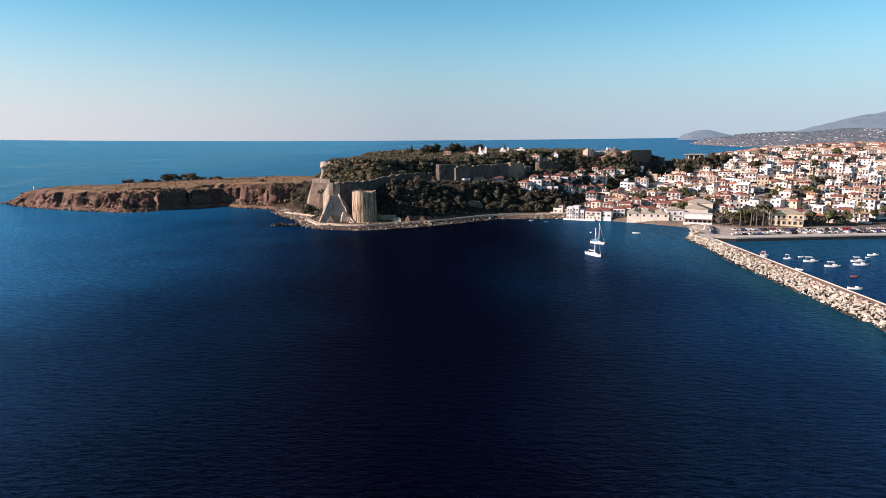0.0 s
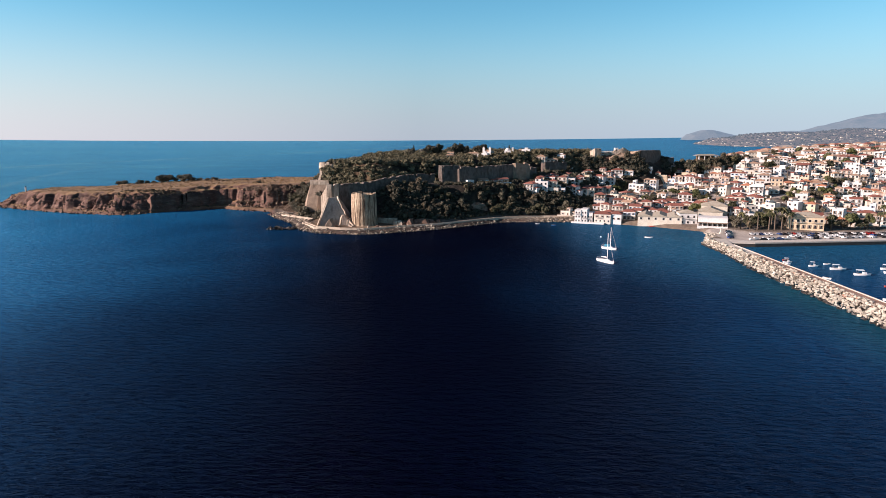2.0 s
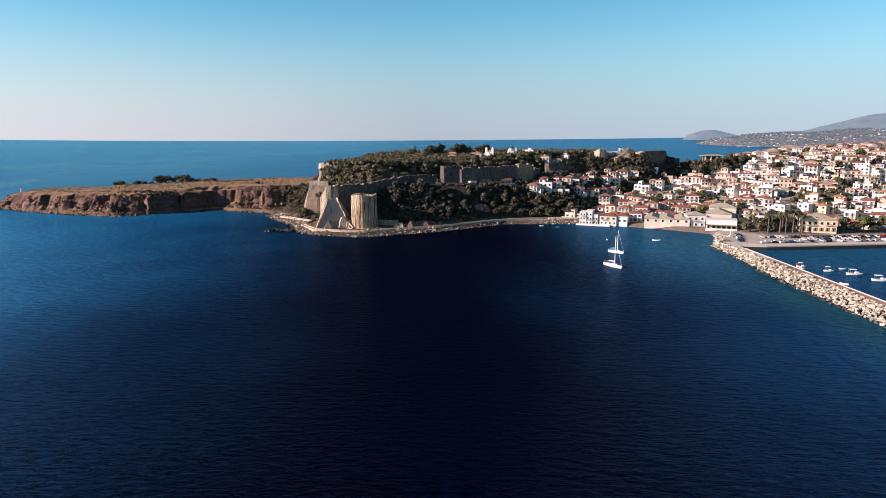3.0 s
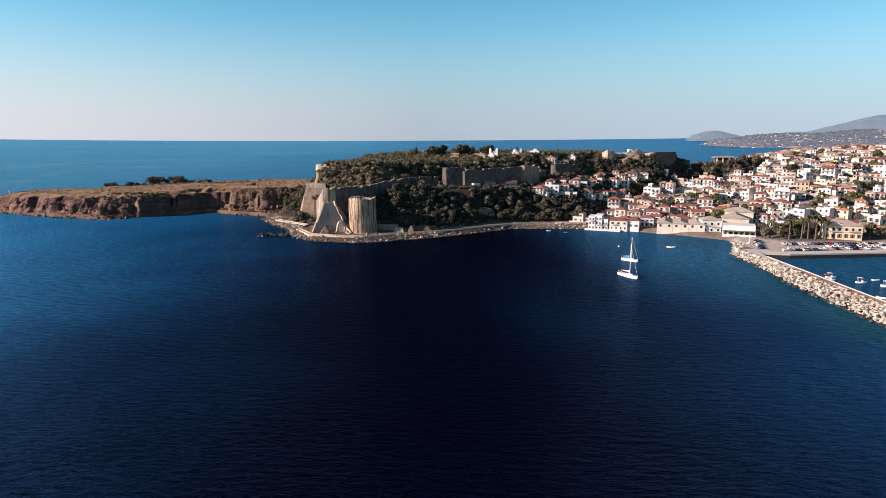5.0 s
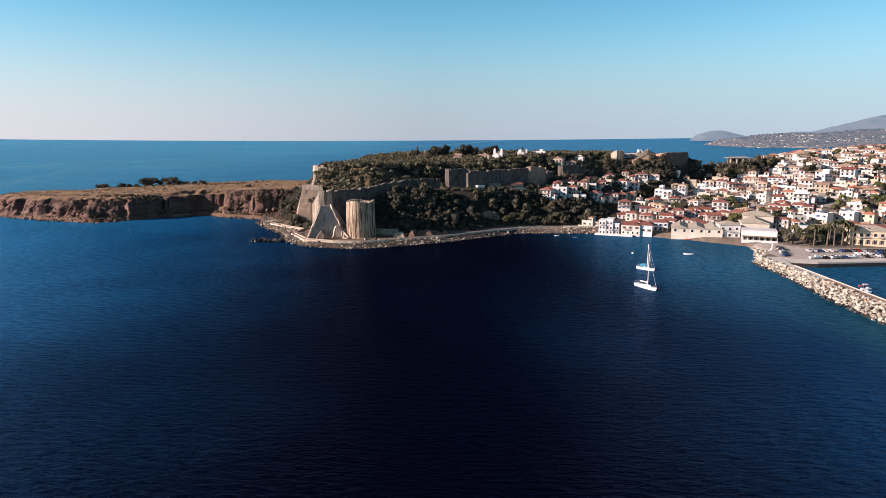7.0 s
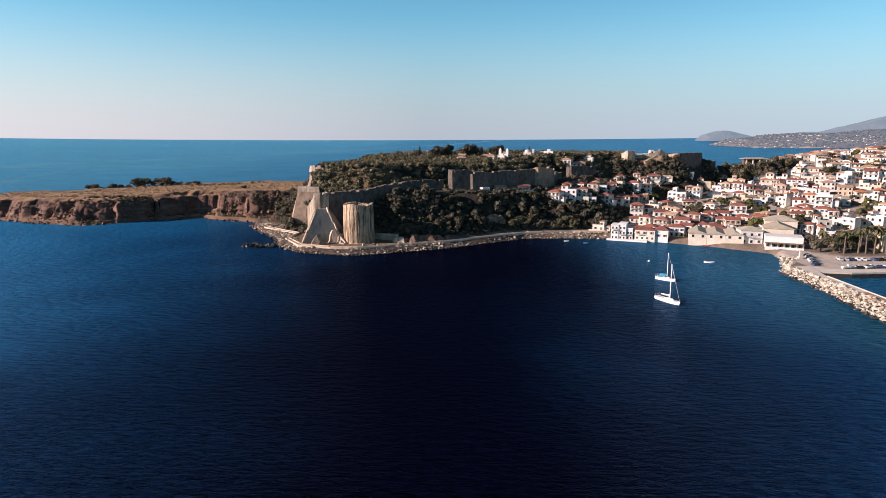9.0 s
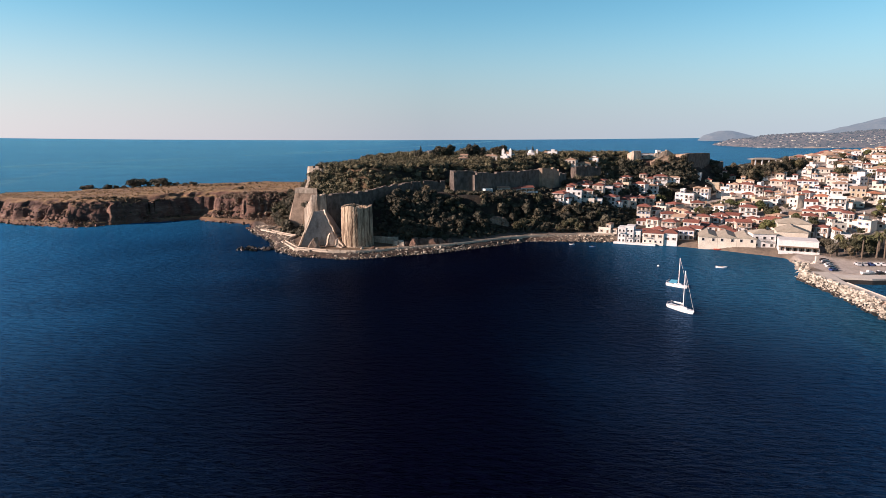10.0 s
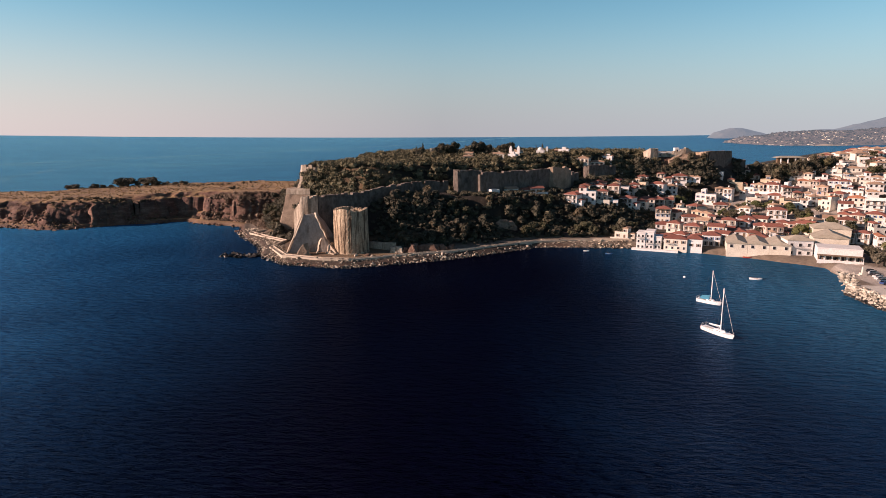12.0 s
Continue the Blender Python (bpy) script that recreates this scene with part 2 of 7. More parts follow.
body = mix(SEA, shoal_f.outputs[0], body, ramp(SEA, w3, [(0.3, (0.006, 0.055, 0.085)), (0.7, (0.012, 0.085, 0.105))]))
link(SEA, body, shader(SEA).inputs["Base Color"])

# ground: sand, dry grass, scrub, cliff and paving, mixed by masks
GROUND = mat("ground_cover", (0.2, 0.16, 0.1), 0.95)
gv = coords(GROUND)
g_big = noise_node(GROUND, gv, 0.04, 5)
g_mid = noise_node(GROUND, gv, 0.22, 5, 0.6)
g_fine = noise_node(GROUND, gv, 1.3, 5, 0.65)
dry = mix(GROUND, 0.45, ramp(GROUND, g_big, [(0.35, (0.19, 0.095, 0.055)), (0.65, (0.43, 0.27, 0.12))]),
          ramp(GROUND, g_mid, [(0.3, (0.085, 0.05, 0.03)), (0.7, (0.40, 0.25, 0.115))]))
# scrub ground kept near black, standing in for shade on the slope
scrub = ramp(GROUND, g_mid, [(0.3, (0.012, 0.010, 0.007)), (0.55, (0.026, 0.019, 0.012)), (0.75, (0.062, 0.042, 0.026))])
sand = ramp(GROUND, g_mid, [(0.3, (0.12, 0.09, 0.068)), (0.7, (0.23, 0.18, 0.135))])
paved = ramp(GROUND, g_mid, [(0.3, (0.40, 0.35, 0.30)), (0.7, (0.56, 0.49, 0.43))])
cv = coords(GROUND, (0.5, 0.5, 1.6))
c_lay = noise_node(GROUND, cv, 0.22, 6, 0.65)
c_big = noise_node(GROUND, gv, 0.05, 3)
rock = mix(GROUND, 0.5, ramp(GROUND, c_lay, [(0.32, (0.022, 0.011, 0.010)), (0.5, (0.125, 0.06, 0.044)), (0.72, (0.38, 0.26, 0.19))]),
           ramp(GROUND, c_big, [(0.35, (0.055, 0.027, 0.022)), (0.68, (0.25, 0.125, 0.085))]))
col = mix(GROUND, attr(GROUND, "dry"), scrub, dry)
col = mix(GROUND, attr(GROUND, "cliff"), col, rock)
col = mix(GROUND, attr(GROUND, "sand"), col, sand)
col = mix(GROUND, attr(GROUND, "paved"), col, paved)
col = mix(GROUND, 0.55, col, ramp(GROUND, g_fine, [(0.3, (0.35, 0.33, 0.3)), (0.7, (1, 1, 1))]), "MULTIPLY")
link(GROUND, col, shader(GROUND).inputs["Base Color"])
bump(GROUND, g_fine, 0.9, 0.5)

STONE = mottled("old_limestone", (0.18, 0.135, 0.10), (0.55, 0.45, 0.345), 0.14, bump_d=0.3, fine=7)


def streak(m, scale, lo, hi, tall=0.035, deep=(0.5, 0.47, 0.43)):
    """Dark water streaks that run down a wall."""
    f = noise_node(m, coords(m, (1.1, 1.1, tall)), scale, 4, 0.6)
    was = shader(m).inputs["Base Color"].links[0].from_socket
    link(m, mix(m, 1.0, was, ramp(m, f, [(lo, deep), (hi, (1, 1, 1))]), "MULTIPLY"), shader(m).inputs["Base Color"])


streak(STONE, 0.5, 0.34, 0.5, 0.12)
PALE_STONE = mottled("fresh_broken_stone", (0.42, 0.34, 0.25), (0.80, 0.69, 0.55), 0.4, bump_d=0.2)
# darker limestone copy, shade painted in for walls turned from the sun
SHADED_STONE = mottled("shaded_wall_stone", (0.052, 0.042, 0.036), (0.180, 0.143, 0.118), 0.2, bump_d=0.3, fine=6)
streak(SHADED_STONE, 0.45, 0.36, 0.56, 0.7)
PLASTER = mottled("plaster", (0.57, 0.555, 0.53), (0.74, 0.725, 0.705), 0.3, bump_d=0.01, vary=0.3)
BOULDER = mottled("boulder", (0.38, 0.345, 0.285), (0.70, 0.65, 0.56), 0.5, bump_d=0.2, vary=0.35)
_isl = node(BOULDER, "ShaderNodeNewGeometry")
_was = shader(BOULDER).inputs["Base Color"].links[0].from_socket
link(BOULDER, mix(BOULDER, 1.0, _was, ramp(BOULDER, _isl.outputs["Random Per Island"], [(0.0, (0.5, 0.47, 0.43)), (0.45, (0.9, 0.88, 0.85)), (1.0, (1.1, 1.08, 1.04))]), "MULTIPLY"), shader(BOULDER).inputs["Base Color"])
SHORE_STONE = mottled("shore_boulder", (0.24, 0.20, 0.155), (0.62, 0.54, 0.44), 0.7, bump_d=0.2, vary=0.5)
_isl = node(SHORE_STONE, "ShaderNodeNewGeometry")
_was = shader(SHORE_STONE).inputs["Base Color"].links[0].from_socket
link(SHORE_STONE, mix(SHORE_STONE, 1.0, _was, ramp(SHORE_STONE, _isl.outputs["Random Per Island"], [(0.0, (0.14, 0.12, 0.10)), (0.4, (0.55, 0.52, 0.48)), (0.75, (1.0, 0.97, 0.93)), (1.0, (1.3, 1.27, 1.2))]), "MULTIPLY"), shader(SHORE_STONE).inputs["Base Color"])
CONCRETE = mottled("concrete", (0.42, 0.38, 0.33), (0.58, 0.53, 0.46), 0.3, bump_d=0.02)
WHITE = mat("white_gelcoat", (0.8, 0.8, 0.79), 0.3)


def leafy(name, dark, light):
    m = mat(name, light, 0.75)
    o = node(m, "ShaderNodeObjectInfo")
    g = node(m, "ShaderNodeNewGeometry")
    c = ramp(m, g.outputs["Random Per Island"], [(0.0, dark), (1.0, light)])
    c = mix(m, 0.55, c, ramp(m, o.outputs["Random"], [(0.0, (0.6, 0.62, 0.55)), (0.6, (1, 1, 1)), (1.0, (1.25, 1.05, 0.8))]), "MULTIPLY")
    link(m, c, shader(m).inputs["Base Color"])
    shader(m).inputs["Specular IOR Level"].default_value = 0.25
    return m


LEAF_DARK = leafy("pine_needles", (0.028, 0.028, 0.020), (0.103, 0.094, 0.064))
LEAF_OLIVE = leafy("olive_leaves", (0.042, 0.038, 0.028), (0.155, 0.134, 0.094))
LEAF_GREEN = leafy("green_leaves", (0.036, 0.038, 0.022), (0.110, 0.104, 0.060))
HILL_OLIVE = leafy("silvery_olive_leaves", (0.034, 0.032, 0.018), (0.165, 0.148, 0.088))
BRUSH_LEAF = leafy("dry_brush_twigs", (0.060, 0.040, 0.030), (0.240, 0.170, 0.120))
STRAW = leafy("dry_grass_tufts", (0.14, 0.085, 0.045), (0.42, 0.28, 0.14))
SCRUB_LEAF = leafy("scrub_leaves", (0.036, 0.029, 0.019), (0.135, 0.102, 0.065))
LEAF_GARDEN = leafy("garden_leaves", (0.045, 0.055, 0.02), (0.14, 0.145, 0.06))
BARK = mottled("bark", (0.07, 0.05, 0.035), (0.16, 0.12, 0.085), 2.0, bump_d=0.03)
PROM_STONE = mottled("worn_promenade_paving", (0.36, 0.29, 0.22), (0.54, 0.45, 0.35), 0.4, bump_d=0.03)
DECK = mottled("deck_paving", (0.22, 0.13, 0.09), (0.34, 0.21, 0.15), 0.4, bump_d=0.02)
CLIFF_ROCK = mottled("cliff_rock", (0.04, 0.022, 0.017), (0.22, 0.13, 0.09), 0.5, 0.9, bump_d=0.2)
WET_ROCK = mottled("wet_rock", (0.012, 0.011, 0.010), (0.05, 0.042, 0.035), 0.6, 0.5, bump_d=0.1)

# tower masonry: limestone with dark vertical water streaks
TOWER_STONE = mottled("streaked_limestone", (0.26, 0.18, 0.115), (0.56, 0.43, 0.295), 0.16, bump_d=0.2)
streak(TOWER_STONE, 0.8, 0.42, 0.50, 0.07, deep=(0.22, 0.18, 0.15))
streak(TOWER_STONE, 2.0, 0.38, 0.5, 0.05, deep=(0.5, 0.45, 0.4))
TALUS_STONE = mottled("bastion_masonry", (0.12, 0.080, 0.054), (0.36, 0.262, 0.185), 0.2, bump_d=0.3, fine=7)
SLAB_STONE = mottled("smooth_rendered_stone", (0.27, 0.225, 0.19), (0.46, 0.39, 0.335), 0.1, bump_d=0.12, fine=9)
streak(SLAB_STONE, 0.5, 0.3, 0.5, 0.3, deep=(0.6, 0.56, 0.52))

TILE_RED = mottled("red_roof_tile", (0.165, 0.058, 0.042), (0.33, 0.118, 0.084), 0.6, bump_d=0.08, vary=0.7)
TILE_ORANGE = mottled("orange_roof_tile", (0.34, 0.12, 0.065), (0.52, 0.22, 0.12), 0.6, bump_d=0.08, vary=0.4)
TILE_GREY = mottled("grey_roof_sheet", (0.28, 0.245, 0.19), (0.44, 0.39, 0.31), 0.4, bump_d=0.05, vary=0.4)
PLASTER_SAND = mottled("sand_plaster", (0.52, 0.46, 0.37), (0.67, 0.61, 0.51), 0.25, bump_d=0.02, vary=0.2)
STONE_YELLOW = mottled("ochre_ashlar", (0.62, 0.47, 0.30), (0.80, 0.64, 0.45), 0.3, bump_d=0.04)
TILE_TAN = mottled("tan_roof_tile", (0.29, 0.175, 0.115), (0.50, 0.335, 0.23), 0.6, bump_d=0.08, vary=0.5)
PLASTER_CREAM = mottled("cream_plaster", (0.54, 0.49, 0.42), (0.69, 0.64, 0.56), 0.3, bump_d=0.01, vary=0.4)
PLASTER_OCHRE = mottled("ochre_plaster", (0.50, 0.40, 0.28), (0.62, 0.52, 0.38), 0.25, bump_d=0.02, vary=0.4)
PLASTER_PINK = mottled("pink_plaster", (0.58, 0.42, 0.35), (0.72, 0.56, 0.48), 0.3, bump_d=0.01, vary=0.4)
GLASS = mat("window_glass", (0.02, 0.022, 0.026), 0.12)
FRAME = mat("painted_frame", (0.55, 0.53, 0.5), 0.6)
SHUTTER = mottled("brown_shutter", (0.10, 0.06, 0.035), (0.19, 0.12, 0.07), 1.5, 0.6, 0.0)
SHUTTER_BLUE = mottled("blue_shutter", (0.05, 0.11, 0.22), (0.09, 0.18, 0.33), 1.5, 0.6, 0.0)
RAIL = mat("railing_metal", (0.10, 0.10, 0.10), 0.5, 0.6)
RUBBER = mat("tyre_rubber", (0.02, 0.02, 0.02), 0.8)
CAR_PAINTS = [(w, mat(w + "_car_paint", c, 0.25)) for w, c in (("white", (0.75, 0.75, 0.74)), ("silver", (0.42, 0.43, 0.44)), ("black", (0.02, 0.02, 0.022)),
              ("red", (0.35, 0.025, 0.02)), ("blue", (0.03, 0.06, 0.16)), ("grey", (0.14, 0.145, 0.15)))]
CANVAS_BLUE = mottled("blue_sailcloth", (0.02, 0.14, 0.22), (0.03, 0.22, 0.32), 1.0, 0.9, 0.0)
ALU = mat("anodised_mast", (0.62, 0.62, 0.61), 0.35, 0.6)
TEAK = mottled("weathered_teak", (0.30, 0.22, 0.15), (0.42, 0.33, 0.23), 2.0, 0.8, 0.0)
HULL_RED = mat("red_hull_paint", (0.4, 0.05, 0.03), 0.4)
HULL_BLUE = mat("blue_hull_paint", (0.04, 0.14, 0.3), 0.4)
FROND = leafy("palm_fronds", (0.05, 0.055, 0.025), (0.15, 0.14, 0.07))

# distance: far coast, its haze painted in as a faint blue glow
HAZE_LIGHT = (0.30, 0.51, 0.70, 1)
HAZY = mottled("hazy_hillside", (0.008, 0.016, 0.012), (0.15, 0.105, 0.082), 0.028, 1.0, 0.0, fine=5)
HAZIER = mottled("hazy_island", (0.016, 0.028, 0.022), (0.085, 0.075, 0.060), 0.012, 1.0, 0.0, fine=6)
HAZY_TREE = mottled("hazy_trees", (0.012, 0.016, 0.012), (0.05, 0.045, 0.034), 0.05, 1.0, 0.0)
for far_mat, haze_glow in ((HAZY, 0.12), (HAZIER, 0.24), (HAZY_TREE, 0.125)):
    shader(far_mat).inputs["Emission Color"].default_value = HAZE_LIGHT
    shader(far_mat).inputs["Emission Strength"].default_value = haze_glow

# ---- builders ----


def as_mesh(name, bm, material):
    me = bpy.data.meshes.new(name)
    bm.to_mesh(me)
    bm.free()
    for m in material if isinstance(material, (list, tuple)) else [material]:
        me.materials.append(m)
    return me


def part(name, bm, material, parent, label=""):
    ob = new(name, as_mesh(name, bm, material))
    ob.parent = parent
    return tagged(ob, label)


def thing(name, at, turn=0.0, label="", category="", group="", kind=""):
    ob = new(name)
    ob.location, ob.rotation_euler = at, (0, 0, radians(turn))
    return tagged(ob, label, category, group, kind)


def box(bm, x0, x1, y0, y1, z0, z1):
    v = [bm.verts.new((x, y, z)) for z in (z0, z1) for x, y in ((x0, y0), (x1, y0), (x1, y1), (x0, y1))]
    for f in ((3, 2, 1, 0), (4, 5, 6, 7), (0, 1, 5, 4), (1, 2, 6, 5), (2, 3, 7, 6), (3, 0, 4, 7)):
        bm.faces.new([v[i] for i in f])
    return v


def prism(bm, ring, z0, z1, inset=0.0):
    """Extrudes a ring of (x, y) from z0 to z1; the top is drawn in by inset metres."""
    c = sum((Vector((*p, 0)) for p in ring), Vector()) / len(ring)
    lo = [bm.verts.new((x, y, z0)) for x, y in ring]
    hi = []
    for x, y in ring:
        d = Vector((c.x - x, c.y - y))
        d = d.normalized() * inset if d.length else d
        hi.append(bm.verts.new((x + d.x, y + d.y, z1)))
    n = len(ring)
    for i in range(n):
        bm.faces.new((lo[i], lo[(i + 1) % n], hi[(i + 1) % n], hi[i]))
    bm.faces.new(hi)
    bm.faces.new(lo[::-1])
    return lo, hi


# ---- terrain ----


def inside(poly, X, Y):
    """Signed distance to a polygon, positive inside."""
    d = np.full(X.shape, 1e9)
    odd = np.zeros(X.shape, bool)
    for (ax, ay), (bx, by) in zip(poly, poly[1:] + poly[:1]):
        ex, ey = bx - ax, by - ay
        t = np.clip(((X - ax) * ex + (Y - ay) * ey) / (ex * ex + ey * ey), 0, 1)
        d = np.minimum(d, np.hypot(X - ax - t * ex, Y - ay - t * ey))
        if ey:
            odd ^= ((ay > Y) != (by > Y)) & (X < ax + ex * (Y - ay) / ey)
    return np.where(odd, d, -d)


def smooth(a, lo, hi):
    t = np.clip((a - lo) / (hi - lo), 0, 1)
    return t * t * (3 - 2 * t)


_lattice = np.random.RandomState(5).rand(256, 256)


def rough(X, Y, scale, octaves=4):
    out, amp, total = 0.0, 1.0, 0.0
    for o in range(octaves):
        x, y = X / scale + 17.3 * o, Y / scale + 9.1 * o
        i, j = np.floor(x).astype(int), np.floor(y).astype(int)
        u, v = smooth(x - i, 0, 1), smooth(y - j, 0, 1)
        g = lambda a, b: _lattice[a % 256, b % 256]
        n = (g(i, j) * (1 - u) + g(i + 1, j) * u) * (1 - v) + (g(i, j + 1) * (1 - u) + g(i + 1, j + 1) * u) * v
        out, total = out + amp * (n - 0.5), total + amp
        amp, scale = amp * 0.5, scale * 0.5
    return out / total * 2


LAND = [(-440, 600), (-404, 571), (-342, 541), (-300, 526), (-280, 520), (-266, 524), (-252, 538), (-231, 550), (-206, 563), (-187, 550), (-154, 537),
        (-146, 512), (-138, 496), (-122, 474), (-111, 454), (-108, 441), (-99, 429), (-87, 418), (-60, 411), (-40, 419), (-13, 431), (6, 444),
        (37, 467), (90, 466), (113, 457), (141, 439), (165, 417), (161, 395), (150, 376), (172, 366), (270, 373), (620, 400), (1000, 520), (1300, 1100),
        (700, 1350), (300, 1150), (120, 900), (60, 760), (0, 720), (-120, 660), (-190, 690), (-270, 680), (-350, 640), (-430, 645)]
HEAD = [(-442, 602), (-404, 573), (-342, 543), (-300, 528), (-280, 522), (-266, 527), (-252, 541), (-231, 553), (-206, 566), (-187, 556), (-158, 545),
        (-128, 548), (-110, 600), (-120, 655), (-190, 685), (-270, 675), (-350, 635), (-430, 640)]
HILL = [(-106, 478), (-92, 446), (-66, 443), (-35, 439), (-8, 449), (30, 478), (60, 484), (100, 492), (150, 540), (190, 580), (260, 600),
        (290, 660), (150, 715), (0, 710), (-115, 640), (-130, 540)]
INNER = [(-100, 492), (-60, 470), (-8, 512), (75, 560), (140, 590), (200, 600), (230, 640), (160, 690), (0, 690), (-105, 610)]
TERR = [(-106, 510), (-84, 506), (-62, 495), (-35, 515), (-10, 530), (10, 640), (-108, 600)]
NECK = [(-152, 552), (-138, 522), (-118, 494), (-104, 512), (-104, 600), (-150, 610)]
FORT = [(126, 598), (178, 594), (214, 622), (206, 655), (128, 645)]
TOWN = [(122, 500), (168, 462), (200, 462), (240, 436), (300, 425), (420, 450), (560, 560), (640, 760), (480, 800), (376, 742), (290, 662), (264, 626), (215, 596), (185, 578), (140, 545)]
CAPE = [(-128, 520), (-122, 488), (-100, 458), (-98, 440), (-88, 427), (-56, 423), (-34, 433), (-6, 446), (-30, 458), (-70, 450), (-92, 460), (-104, 490)]
TOP = [(-102, 516), (-88, 500), (-70, 468), (-55, 484), (-40, 494), (-30, 510), (-12, 514), (4, 516), (54, 546), (80, 575), (128, 592), (150, 604), (130, 640), (0, 640), (-80, 590)]
LEDGE = [(-16, 506), (-6, 498), (10, 496), (38, 507), (62, 521), (58, 538), (30, 524), (4, 512)]
PARK = [(160, 372), (172, 368), (270, 375), (620, 402), (600, 425), (300, 398), (190, 396), (176, 420), (165, 412)]


def height(X, Y):
    land = inside(LAND, X, Y) + 1.5 * rough(X, Y, 12, 3)
    z = -5 + 7.3 * smooth(land, -7, 4)
    # town slope
    d = inside(LAND, X, Y)
    town = np.interp(d, [0, 25, 110, 150, 190, 240, 300, 420], [2.3, 2.8, 11, 16.5, 26, 36, 42, 48]) * smooth(X, 60, 120)
    z = np.where(d > 5, np.maximum(z, town), z)
    s = inside(HILL, X, Y) + 4 * rough(X, Y, 40, 3)
    z = np.where(s > -2, np.maximum(z, 2.3 + 24 * smooth(s, -2, 46)), z)
    s = inside(INNER, X, Y) + 4 * rough(X, Y, 30, 3)
    top = np.clip(34 + 0.13 * (Y - 500), 32, 47) + 1.5 * rough(X, Y, 60, 3)
    z = np.where(s > -4, np.maximum(z, 18 + (top - 18) * smooth(s, -4, 30)), z)
    s = inside(LEDGE, X, Y) + 1.5 * rough(X, Y, 8, 2)
    z = np.where(s > -6, np.maximum(z, 17 + 8.2 * smooth(s, -6, 2)), z)
    s = inside(TERR, X, Y) + 3 * rough(X, Y, 20, 3)
    z = np.where(s > -8, np.maximum(z, 24 + 18 * smooth(s, -8, 9)), z)
    s = inside(NECK, X, Y) + 5 * rough(X, Y, 24, 3)
    z = np.where(s > -2, np.maximum(z, 2.3 + 15 * smooth(s, -2, 26)), z)
    s = inside(FORT, X, Y) + 4 * rough(X, Y, 14, 3)
    z = np.where(s > -10, np.maximum(z, 24 + 20 * smooth(s, -10, 12)), z)
    s = inside(HEAD, X, Y) + 9 * rough(X, Y, 26, 4) + 7 * rough(X, Y, 8, 4)
    top = (14.5 + 0.026 * np.clip(X + 400, 0, 300) + 0.02 * (Y - 560)) * np.interp(X, [-452, -440, -425, -395], [0.1, 0.4, 0.75, 1.0])
    steep = smooth(X, -275, -245)
    scree = 0.5 * smooth(s, -1, 6) + 0.35 * smooth(s, 4, 13) + 0.15 * smooth(s, 10, 20)
    cliff = 0.3 * smooth(s, -1, 1.5) + 0.5 * smooth(s, 3, 5.5) + 0.2 * smooth(s, 6, 18)
    lumps = 0.8 * rough(X, Y, 25, 4) + (1 - steep) * 3.2 * rough(X, Y, 7, 3) * smooth(s, -1, 3) * smooth(s, 16, 9)
    z = np.where(s > -1, np.maximum(z, top * (steep * cliff + (1 - steep) * scree) + lumps), z)
    return np.where(inside(PARK, X, Y) > 0, 2.2, z)


def ground_at(x, y):
    return float(height(np.array([float(x)]), np.array([float(y)]))[0])


